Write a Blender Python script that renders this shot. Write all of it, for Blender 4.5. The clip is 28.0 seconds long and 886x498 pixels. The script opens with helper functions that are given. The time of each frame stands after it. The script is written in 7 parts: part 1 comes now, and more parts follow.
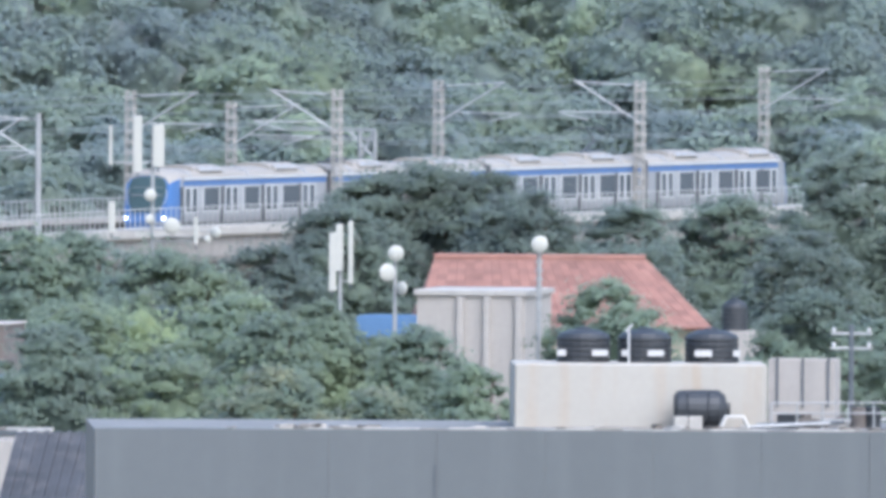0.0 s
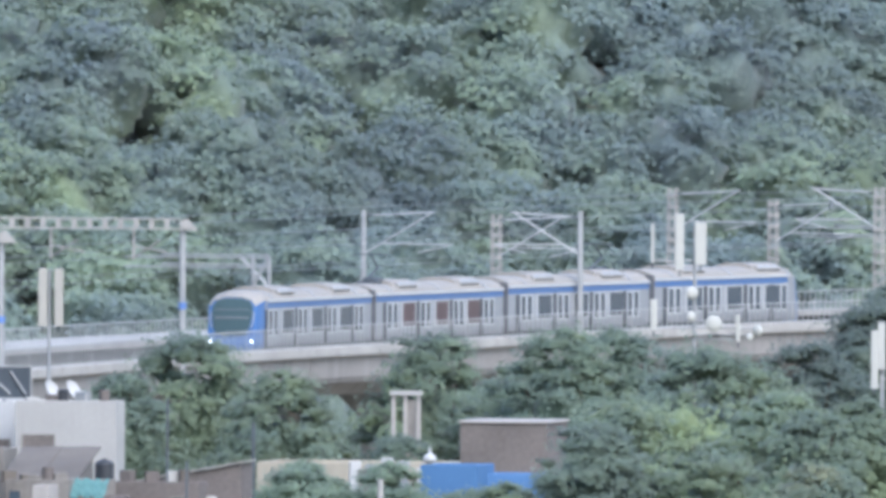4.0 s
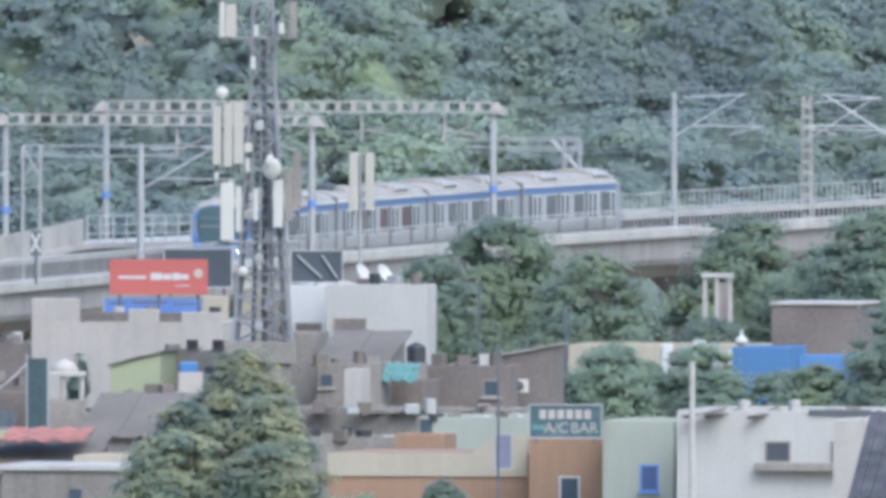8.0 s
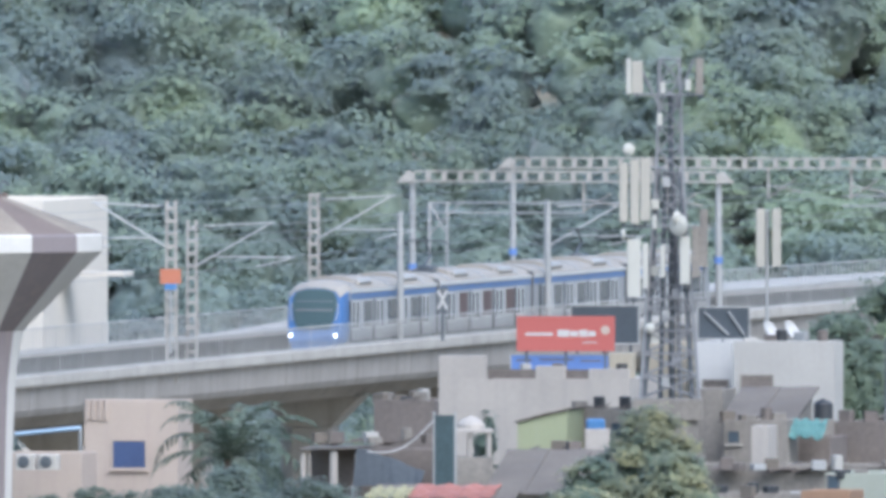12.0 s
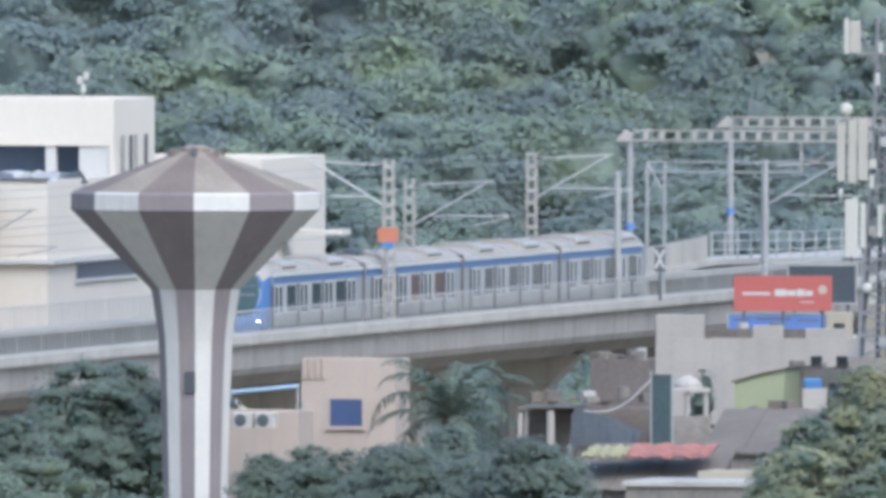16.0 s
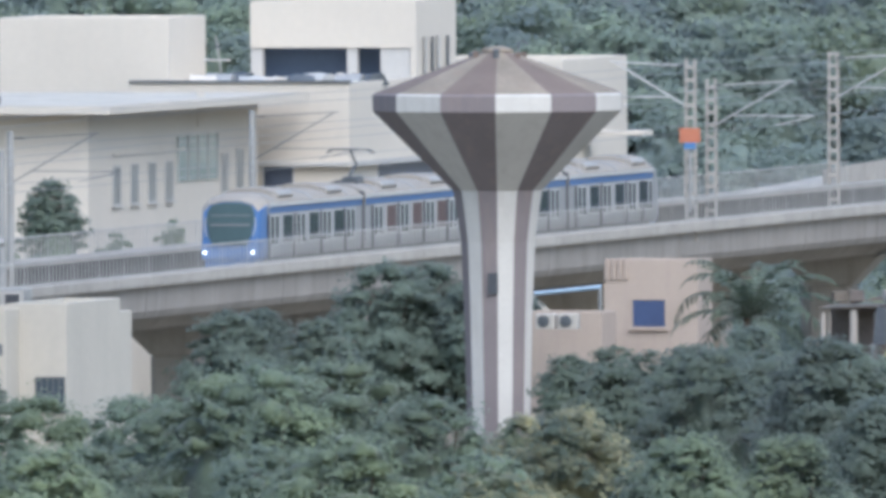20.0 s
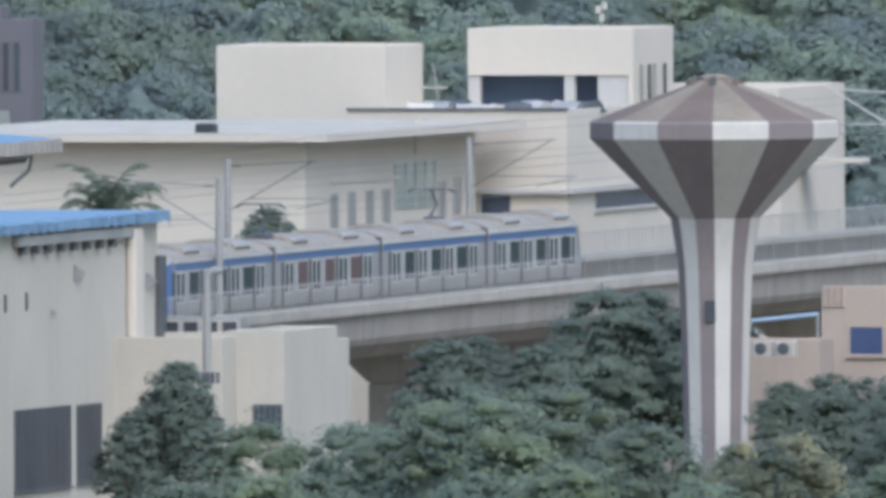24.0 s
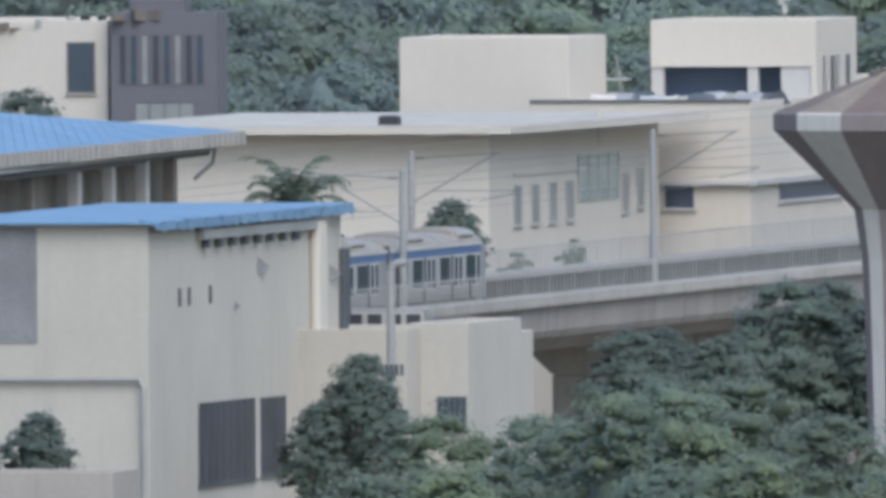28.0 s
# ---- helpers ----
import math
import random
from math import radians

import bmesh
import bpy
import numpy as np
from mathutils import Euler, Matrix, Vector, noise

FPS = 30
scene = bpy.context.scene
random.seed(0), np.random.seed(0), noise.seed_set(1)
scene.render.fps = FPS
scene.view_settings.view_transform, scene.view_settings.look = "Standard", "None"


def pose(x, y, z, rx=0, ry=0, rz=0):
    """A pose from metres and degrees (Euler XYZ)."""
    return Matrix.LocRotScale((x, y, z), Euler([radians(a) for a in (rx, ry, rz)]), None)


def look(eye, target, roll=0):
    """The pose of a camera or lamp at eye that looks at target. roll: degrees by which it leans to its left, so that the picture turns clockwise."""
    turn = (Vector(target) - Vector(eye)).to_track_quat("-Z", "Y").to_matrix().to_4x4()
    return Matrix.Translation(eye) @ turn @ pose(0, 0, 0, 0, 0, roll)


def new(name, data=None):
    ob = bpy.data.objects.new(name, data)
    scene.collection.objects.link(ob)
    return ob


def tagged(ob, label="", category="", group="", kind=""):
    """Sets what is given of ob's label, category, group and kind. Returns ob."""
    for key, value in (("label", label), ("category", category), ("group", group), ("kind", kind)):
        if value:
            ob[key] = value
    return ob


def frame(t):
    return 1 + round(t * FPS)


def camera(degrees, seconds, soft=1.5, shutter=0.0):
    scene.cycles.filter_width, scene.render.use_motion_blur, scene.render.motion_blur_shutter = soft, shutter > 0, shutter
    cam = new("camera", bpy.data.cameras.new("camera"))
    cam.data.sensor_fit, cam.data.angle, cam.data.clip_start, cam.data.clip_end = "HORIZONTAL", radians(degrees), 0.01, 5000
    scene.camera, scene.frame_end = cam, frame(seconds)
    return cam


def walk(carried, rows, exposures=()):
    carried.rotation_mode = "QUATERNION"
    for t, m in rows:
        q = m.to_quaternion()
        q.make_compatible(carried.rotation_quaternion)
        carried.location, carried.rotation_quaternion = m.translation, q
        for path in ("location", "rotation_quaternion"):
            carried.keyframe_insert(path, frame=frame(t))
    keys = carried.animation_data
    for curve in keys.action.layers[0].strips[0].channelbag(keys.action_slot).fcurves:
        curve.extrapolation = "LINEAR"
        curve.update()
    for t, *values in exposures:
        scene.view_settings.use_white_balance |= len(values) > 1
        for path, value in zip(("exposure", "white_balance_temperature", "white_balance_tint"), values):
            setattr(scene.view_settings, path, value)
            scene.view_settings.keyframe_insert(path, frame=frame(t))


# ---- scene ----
# The camera stands on a high rooftop, 50 m above the town, and pans to the left.
EYE = (0.0, 0.0, 50.0)
cam = camera(1.3211, 28.0, soft=4.2)
walk(cam, [
    (0, look(EYE, (28.319, 999.432, 31.745), 0.34)),
    (0.5, look(EYE, (28.063, 999.437, 31.598), 0.49)),
    (1, look(EYE, (26.554, 999.498, 32.719), 0.57)),
    (1.5, look(EYE, (22.907, 999.594, 33.057), 0.42)),
    (2, look(EYE, (20.706, 999.631, 32.411), 0.26)),
    (2.5, look(EYE, (19.709, 999.646, 32.126), 0.29)),
    (3, look(EYE, (18.571, 999.669, 32.186), 0.36)),
    (3.5, look(EYE, (16.598, 999.726, 33.511), 0.35)),
    (4, look(EYE, (14.202, 999.775, 34.213), 0.32)),
    (4.5, look(EYE, (12.452, 999.790, 33.738), 0.12)),
    (6.5, look(EYE, (9.843, 999.800, 32.589), 0.29)),
    (7, look(EYE, (7.865, 999.816, 32.487), 0.17)),
    (7.5, look(EYE, (6.727, 999.806, 31.475), 0.04)),
    (8, look(EYE, (6.118, 999.803, 31.138), 0.05)),
    (8.5, look(EYE, (5.122, 999.814, 31.411), 0.25)),
    (9, look(EYE, (2.779, 999.833, 31.910), 0.27)),
    (9.5, look(EYE, (0.405, 999.833, 31.741), 0.03)),
    (10, look(EYE, (-1.104, 999.802, 30.126), -0.03)),
    (10.5, look(EYE, (-1.974, 999.788, 29.506), -0.09)),
    (11, look(EYE, (-2.908, 999.780, 29.206), 0.13)),
    (11.5, look(EYE, (-3.665, 999.796, 30.129), 0.06)),
    (12, look(EYE, (-4.469, 999.839, 32.612), -0.05)),
    (12.5, look(EYE, (-5.130, 999.837, 32.707), -0.10)),
    (14.5, look(EYE, (-8.010, 999.801, 31.724), -0.18)),
    (15, look(EYE, (-8.410, 999.782, 30.877), -0.16)),
    (15.5, look(EYE, (-9.037, 999.769, 30.517), -0.02)),
    (16, look(EYE, (-10.128, 999.778, 31.542), 0.09)),
    (16.5, look(EYE, (-11.413, 999.777, 32.211), -0.10)),
    (17, look(EYE, (-12.311, 999.762, 31.967), -0.20)),
    (17.5, look(EYE, (-12.584, 999.749, 31.443), -0.13)),
    (18, look(EYE, (-13.027, 999.740, 31.285), 0.05)),
    (18.5, look(EYE, (-13.902, 999.734, 31.607), 0.06)),
    (19, look(EYE, (-15.229, 999.719, 31.824), -0.16)),
    (19.5, look(EYE, (-16.250, 999.693, 31.287), -0.03)),
    (20, look(EYE, (-17.995, 999.617, 28.972), -0.22)),
    (20.5, look(EYE, (-19.210, 999.588, 28.671), -0.38)),
    (21, look(EYE, (-19.722, 999.578, 28.670), -0.40)),
    (21.5, look(EYE, (-20.143, 999.574, 28.890), -0.36)),
    (22, look(EYE, (-20.893, 999.572, 29.509), -0.26)),
    (22.5, look(EYE, (-21.939, 999.554, 29.745), -0.20)),
    (24.5, look(EYE, (-24.198, 999.501, 29.702), -0.24)),
    (25, look(EYE, (-24.410, 999.497, 29.735), -0.20)),
    (25.5, look(EYE, (-24.495, 999.486, 29.337), -0.28)),
    (26, look(EYE, (-24.636, 999.479, 29.168), -0.32)),
    (26.5, look(EYE, (-25.439, 999.469, 29.642), -0.04)),
    (27, look(EYE, (-27.365, 999.426, 30.031), -0.26)),
    (27.5, look(EYE, (-28.291, 999.400, 30.041), -0.17)),
    (28, look(EYE, (-28.428, 999.386, 29.526), -0.40)),
], exposures=[
    (0, 1.29, 5200, 13), (1, 1.13, 5199, 13), (2, 1.27, 5198, 13), (3, 1.23, 5197, 13), (4, 1.20, 5196, 13), (7, 1.17, 5192, 11),
    (8, 1.17, 5191, 11), (9, 1.09, 5190, 11), (10, 1.18, 5196, 11), (11, 1.08, 5202, 11), (12, 1.13, 5208, 11), (15, 1.10, 5237, 11),
    (16, 1.04, 5253, 11), (17, 1.01, 5270, 11), (18, 0.96, 5287, 11), (19, 0.91, 5303, 11), (20, 0.87, 5320, 11), (21, 0.92, 5326, 11),
    (22, 0.66, 5332, 11), (25, 0.66, 5351, 11), (26, 0.55, 5358, 11), (27, 0.64, 5364, 11), (28, 0.54, 5370, 11)
])

# ---- light ----
world = bpy.data.worlds.new("sky")
scene.world = world
world.use_nodes = True
wn = world.node_tree.nodes
sky = wn.new("ShaderNodeTexSky")
sky.sky_type, sky.sun_disc = "NISHITA", False
SUN_ELEVATION, SUN_AZIMUTH = radians(48), radians(154)
sky.sun_elevation, sky.sun_rotation = SUN_ELEVATION, SUN_AZIMUTH
sky.dust_density, sky.air_density = 4.0, 1.6
wn["Background"].inputs["Strength"].default_value = 0.135
world.node_tree.links.new(sky.outputs[0], wn["Background"].inputs["Color"])
sun = new("sun", bpy.data.lights.new("sun", "SUN"))
sun.data.energy, sun.data.angle, sun.data.color = 0.95, radians(40), (1.0, 0.95, 0.87)
sun_way = Vector((math.sin(SUN_AZIMUTH) * math.cos(SUN_ELEVATION), math.cos(SUN_AZIMUTH) * math.cos(SUN_ELEVATION), math.sin(SUN_ELEVATION)))
sun.matrix_world = look(sun_way * 100, (0, 0, 0))


# ---- materials ----
def material(name, color, rough=0.7, metal=0.0, vary=0.15, scale=1.0, bump=0.0, stain=None, stain_amount=0.0, streak=False, spec=0.4, per="", obj=False):
    """A procedural surface: two scales of noise over the base colour, stains or rain streaks, and fine relief."""
    m = bpy.data.materials.new(name)
    m.use_nodes = True
    n, l = m.node_tree.nodes, m.node_tree.links
    b = n["Principled BSDF"]
    b.inputs["Roughness"].default_value, b.inputs["Metallic"].default_value = rough, metal
    b.inputs["Specular IOR Level"].default_value = spec
    co = n.new("ShaderNodeTexCoord")
    src = co.outputs["Object"]
    def noise_tex(sc, detail, mapping=None):
        t = n.new("ShaderNodeTexNoise")
        t.inputs["Scale"].default_value, t.inputs["Detail"].default_value = sc, detail
        if mapping:
            mp = n.new("ShaderNodeMapping")
            mp.inputs["Scale"].default_value = mapping
            l.new(src, mp.inputs[0])
            l.new(mp.outputs[0], t.inputs["Vector"])
        else:
            l.new(src, t.inputs["Vector"])
        return t.outputs["Fac"]
    def ramp(fac, lo, hi, a, b_):
        r = n.new("ShaderNodeMapRange")
        r.inputs[1].default_value, r.inputs[2].default_value, r.inputs[3].default_value, r.inputs[4].default_value = lo, hi, a, b_
        l.new(fac, r.inputs[0])
        return r.outputs[0]
    def mult(c, fac):
        v = n.new("ShaderNodeVectorMath")
        v.operation = "SCALE"
        if isinstance(c, tuple):
            v.inputs[0].default_value = c[:3]
        else:
            l.new(c, v.inputs[0])
        l.new(fac, v.inputs["Scale"])
        return v.outputs[0]
    big = ramp(noise_tex(0.35 * scale, 4), 0.3, 0.7, 1 - vary, 1 + vary * 0.6)
    fine = ramp(noise_tex(6.0 * scale, 6), 0.25, 0.75, 1 - vary * 0.6, 1 + vary * 0.5)
    c = mult(mult(tuple(color), big), fine)
    if per == "object":
        oi = n.new("ShaderNodeObjectInfo")
        c = mult(c, ramp(oi.outputs["Random"], 0, 1, 1 - vary, 1 + vary))
    if per == "island":
        ge = n.new("ShaderNodeNewGeometry")
        c = mult(c, ramp(ge.outputs["Random Per Island"], 0, 1, 1 - vary * 1.6, 1 + vary * 1.6))
    if stain:
        mx = n.new("ShaderNodeMix")
        mx.data_type = "RGBA"
        f = noise_tex(0.9 * scale, 8, (3.0, 3.0, 0.25) if streak else None)
        l.new(ramp(f, 0.5, 0.75, 0.0, stain_amount), mx.inputs[0])
        l.new(c, mx.inputs[6])
        mx.inputs[7].default_value = (*stain, 1)
        c = mx.outputs[2]
    l.new(c, b.inputs["Base Color"])
    if bump:
        bp = n.new("ShaderNodeBump")
        bp.inputs["Strength"].default_value, bp.inputs["Distance"].default_value = bump, 0.05
        l.new(noise_tex(9.0 * scale, 6), bp.inputs["Height"])
        l.new(bp.outputs[0], b.inputs["Normal"])
    return m


def leaf_material(name, color, tip, glow=0.42, clump=0.16, low=0.40):
    """Leaves: colour varies leaf by leaf and in large patches; light passes through."""
    m = bpy.data.materials.new(name)
    m.use_nodes = True
    n, l = m.node_tree.nodes, m.node_tree.links
    b = n["Principled BSDF"]
    b.inputs["Roughness"].default_value, b.inputs["Specular IOR Level"].default_value = 0.55, 0.4
    # Sheen pales all the leaves as haze would.
    b.inputs["Sheen Weight"].default_value, b.inputs["Sheen Roughness"].default_value = 0.3, 0.6
    ge = n.new("ShaderNodeNewGeometry")
    t = n.new("ShaderNodeTexNoise")
    t.inputs["Scale"].default_value, t.inputs["Detail"].default_value = clump, 5
    l.new(ge.outputs["Position"], t.inputs["Vector"])
    add = n.new("ShaderNodeMath")
    add.operation = "MULTIPLY_ADD"
    l.new(ge.outputs["Random Per Island"], add.inputs[0])
    add.inputs[1].default_value = 0.11
    l.new(t.outputs["Fac"], add.inputs[2])
    r = n.new("ShaderNodeMapRange")
    r.inputs[1].default_value, r.inputs[2].default_value = low, low + 0.42
    l.new(add.outputs[0], r.inputs[0])
    mx = n.new("ShaderNodeMix")
    mx.data_type = "RGBA"
    t6 = n.new("ShaderNodeTexNoise")
    t6.inputs["Scale"].default_value, t6.inputs["Detail"].default_value = 0.028, 2
    l.new(ge.outputs["Position"], t6.inputs["Vector"])
    r6 = n.new("ShaderNodeMapRange")
    r6.inputs[1].default_value, r6.inputs[2].default_value, r6.inputs[3].default_value, r6.inputs[4].default_value = 0.4, 0.66, 0.45, 1.35
    l.new(t6.outputs["Fac"], r6.inputs[0])
    m6 = n.new("ShaderNodeMath")
    m6.operation, m6.use_clamp = "MULTIPLY", True
    l.new(r.outputs[0], m6.inputs[0])
    l.new(r6.outputs[0], m6.inputs[1])
    l.new(m6.outputs[0], mx.inputs[0])
    mx.inputs[6].default_value, mx.inputs[7].default_value = (*color, 1), (*tip, 1)
    t2 = n.new("ShaderNodeTexNoise")
    t2.inputs["Scale"].default_value, t2.inputs["Detail"].default_value = 0.045, 3
    l.new(ge.outputs["Position"], t2.inputs["Vector"])
    r2 = n.new("ShaderNodeMapRange")
    r2.inputs[1].default_value, r2.inputs[2].default_value, r2.inputs[3].default_value, r2.inputs[4].default_value = 0.35, 0.68, 0.80, 1.18
    l.new(t2.outputs["Fac"], r2.inputs[0])
    vo = n.new("ShaderNodeTexVoronoi")
    vo.inputs["Scale"].default_value = 0.17
    l.new(ge.outputs["Position"], vo.inputs["Vector"])
    sp = n.new("ShaderNodeSeparateColor")
    l.new(vo.outputs["Color"], sp.inputs[0])
    r3 = n.new("ShaderNodeMapRange")
    r3.inputs[3].default_value, r3.inputs[4].default_value = 0.86, 1.14
    l.new(sp.outputs[0], r3.inputs[0])
    t5 = n.new("ShaderNodeTexNoise")
    t5.inputs["Scale"].default_value, t5.inputs["Detail"].default_value = 2.2, 8
    l.new(ge.outputs["Position"], t5.inputs["Vector"])
    r5 = n.new("ShaderNodeMapRange")
    r5.inputs[1].default_value, r5.inputs[2].default_value, r5.inputs[3].default_value, r5.inputs[4].default_value = 0.34, 0.66, 0.91, 1.09
    l.new(t5.outputs["Fac"], r5.inputs[0])
    m5 = n.new("ShaderNodeMath")
    m5.operation = "MULTIPLY"
    l.new(r5.outputs[0], m5.inputs[0])
    l.new(r3.outputs[0], m5.inputs[1])
    mu = n.new("ShaderNodeMath")
    mu.operation = "MULTIPLY"
    l.new(r2.outputs[0], mu.inputs[0])
    l.new(m5.outputs[0], mu.inputs[1])
    sc = n.new("ShaderNodeVectorMath")
    sc.operation = "SCALE"
    l.new(mx.outputs[2], sc.inputs[0])
    l.new(mu.outputs[0], sc.inputs["Scale"])
    l.new(sc.outputs[0], b.inputs["Base Color"])
    t4 = n.new("ShaderNodeTexNoise")
    t4.inputs["Scale"].default_value, t4.inputs["Detail"].default_value = 3.0, 7
    l.new(ge.outputs["Position"], t4.inputs["Vector"])
    bp = n.new("ShaderNodeBump")
    bp.inputs["Strength"].default_value, bp.inputs["Distance"].default_value = 0.45, 0.25
    l.new(t4.outputs["Fac"], bp.inputs["Height"])
    l.new(bp.outputs[0], b.inputs["Normal"])
    tr = n.new("ShaderNodeBsdfTranslucent")
    l.new(sc.outputs[0], tr.inputs["Color"])
    ms = n.new("ShaderNodeMixShader")
    ms.inputs[0].default_value = glow
    l.new(b.outputs[0], ms.inputs[1])
    l.new(tr.outputs[0], ms.inputs[2])
    l.new(ms.outputs[0], n["Material Output"].inputs["Surface"])
    return m


def lamp_material(name, color, strength):
    m = bpy.data.materials.new(name)
    m.use_nodes = True
    b = m.node_tree.nodes["Principled BSDF"]
    b.inputs["Emission Color"].default_value, b.inputs["Emission Strength"].default_value = (*color, 1), strength
    return m


LEAF = leaf_material("foliage", (0.115, 0.16, 0.115), (0.215, 0.265, 0.12))
LEAF_DARK = leaf_material("dark_foliage", (0.094, 0.126, 0.1), (0.13, 0.17, 0.105))
LEAF_YELLOW = leaf_material("flowering_foliage", (0.095, 0.135, 0.09), (0.46, 0.41, 0.19), clump=0.6, low=0.44)
# Far leaves are lifted and blued: haze is put into this colour.
LEAF_FAR = leaf_material("hazed_far_foliage", (0.135, 0.175, 0.17), (0.235, 0.295, 0.165), 0.42)
PALM_LEAF = leaf_material("palm_foliage", (0.085, 0.12, 0.08), (0.15, 0.18, 0.095))
BARK = material("bark", (0.12, 0.09, 0.065), 0.9, vary=0.3, bump=0.4)
EARTH = material("dusty_scrub_ground", (0.26, 0.24, 0.195), 0.95, vary=0.3, scale=0.2, stain=(0.10, 0.12, 0.07), stain_amount=0.5)
CONCRETE = material("viaduct_concrete", (0.325, 0.298, 0.262), 0.85, vary=0.12, scale=0.6, stain=(0.16, 0.15, 0.135), stain_amount=0.55, streak=True, bump=0.15)
# The viaduct concrete in a darker tone, for the girders.
GIRDER = material("darker_viaduct_concrete", (0.27, 0.247, 0.222), 0.85, vary=0.14, scale=0.6, stain=(0.14, 0.13, 0.12), stain_amount=0.6, streak=True, bump=0.15)
CONCRETE_PALE = material("pale_concrete", (0.360, 0.338, 0.302), 0.85, vary=0.12, stain=(0.2, 0.19, 0.17), stain_amount=0.4, bump=0.15)
STEEL = material("galvanised_steel", (0.33, 0.33, 0.32), 0.55, 0.3, vary=0.15)
RAIL_PAINT = material("pale_grey_rail_paint", (0.38, 0.375, 0.355), 0.6, vary=0.1)
MAST_STEEL = material("weathered_mast_steel", (0.22, 0.22, 0.225), 0.6, 0.2, vary=0.2)
ARM_WHITE = material("white_cantilever_tube", (0.46, 0.455, 0.44), 0.5, vary=0.1)
DARK_BOARD = material("dark_hoarding_sheet", (0.045, 0.055, 0.065), 0.7, vary=0.2)
STEEL_DARK = material("dark_steel", (0.10, 0.11, 0.12), 0.6, 0.2, vary=0.2)
WIRE = material("contact_wire", (0.30, 0.31, 0.32), 0.5, 0.4, vary=0.1)
RAIL = material("rail_steel", (0.28, 0.25, 0.23), 0.45, 0.7, vary=0.2)
BALLAST = material("track_bed", (0.07, 0.065, 0.06), 0.95, vary=0.25, scale=2.0, bump=0.4)
WHITE_WALL = material("cream_white_paint", (0.53, 0.488, 0.42), 0.75, vary=0.05, scale=0.5, stain=(0.45, 0.43, 0.38), stain_amount=0.22, streak=True, bump=0.05)
WHITE = material("white_paint", (0.43, 0.42, 0.40), 0.6, vary=0.06, stain=(0.5, 0.48, 0.44), stain_amount=0.25, streak=True)
HALL_WALL = material("dusty_cream_hall_paint", (0.43, 0.405, 0.35), 0.8, vary=0.07, scale=0.5, stain=(0.33, 0.31, 0.27), stain_amount=0.3, streak=True, bump=0.05)
GREY_WALL = material("grey_sheet_cladding", (0.104, 0.112, 0.114), 0.6, vary=0.06, scale=0.4, stain=(0.16, 0.17, 0.17), stain_amount=0.25, streak=True)
BLUE_CURTAIN = material("blue_curtained_glass", (0.06, 0.085, 0.17), 0.3, vary=0.15)
OFFICE_GLASS = material("dark_office_glass", (0.07, 0.085, 0.12), 0.25, vary=0.3)
RENDER_GREY = material("weathered_render", (0.215, 0.195, 0.168), 0.9, vary=0.3, scale=0.8, stain=(0.13, 0.12, 0.11), stain_amount=0.6, streak=True, bump=0.2)
RENDER_BROWN = material("bare_brick_render", (0.152, 0.13, 0.114), 0.9, vary=0.3, scale=0.8, stain=(0.14, 0.12, 0.11), stain_amount=0.5, streak=True, bump=0.2)
RENDER_WHITE = material("weathered_whitewash", (0.345, 0.315, 0.28), 0.85, vary=0.10, scale=0.7, stain=(0.25, 0.235, 0.215), stain_amount=0.5, streak=True, bump=0.1)
RENDER_PINK = material("pale_pink_paint", (0.39, 0.325, 0.27), 0.8, vary=0.07, stain=(0.33, 0.27, 0.24), stain_amount=0.4, streak=True)
RENDER_GREEN = material("pale_green_paint", (0.275, 0.29, 0.24), 0.8, vary=0.07, stain=(0.3, 0.31, 0.27), stain_amount=0.35, streak=True)
RENDER_LIME = material("lime_paint", (0.281, 0.300, 0.183), 0.8, vary=0.07, stain=(0.3, 0.31, 0.22), stain_amount=0.35, streak=True)
RENDER_ORANGE = material("orange_ochre_paint", (0.250, 0.160, 0.101), 0.8, vary=0.08, stain=(0.3, 0.2, 0.13), stain_amount=0.35, streak=True)
RENDER_CREAM = material("cream_paint", (0.328, 0.292, 0.222), 0.8, vary=0.07, stain=(0.4, 0.35, 0.27), stain_amount=0.35, streak=True)
DARK = material("dark_opening", (0.05, 0.055, 0.065), 0.5, vary=0.2)
GLASS = material("window_glass", (0.06, 0.08, 0.10), 0.12, vary=0.15, spec=0.6)
BLUE_SHEET = material("blue_roof_sheet", (0.15, 0.25, 0.375), 0.5, vary=0.1, scale=0.6, stain=(0.3, 0.4, 0.5), stain_amount=0.3)
TARP_BLUE = material("blue_tarpaulin", (0.07, 0.17, 0.36), 0.6, vary=0.15)
TARP_RED = material("red_tarpaulin", (0.29, 0.125, 0.095), 0.65, vary=0.15)
TARP_YELLOW = material("yellow_tarpaulin", (0.27, 0.25, 0.14), 0.65, vary=0.15)
TARP_GREEN = material("green_netting", (0.10, 0.20, 0.185), 0.7, vary=0.15)
TILE_RED = material("red_clay_tile", (0.235, 0.12, 0.09), 0.8, vary=0.18, scale=0.8, stain=(0.3, 0.17, 0.13), stain_amount=0.4, per="object")
SHEET_GREY = material("fibre_cement_sheet", (0.14, 0.12, 0.098), 0.85, vary=0.2, stain=(0.12, 0.11, 0.1), stain_amount=0.5, bump=0.2)
TANK_BLACK = material("black_plastic", (0.035, 0.037, 0.04), 0.5, vary=0.15)
TANK_BLUE = material("blue_plastic", (0.06, 0.15, 0.31), 0.5, vary=0.1)
SIGN_RED = material("red_billboard_sheet", (0.35, 0.095, 0.08), 0.5, vary=0.05)
SIGN_BLUE = material("blue_billboard_sheet", (0.115, 0.196, 0.437), 0.5, vary=0.1)
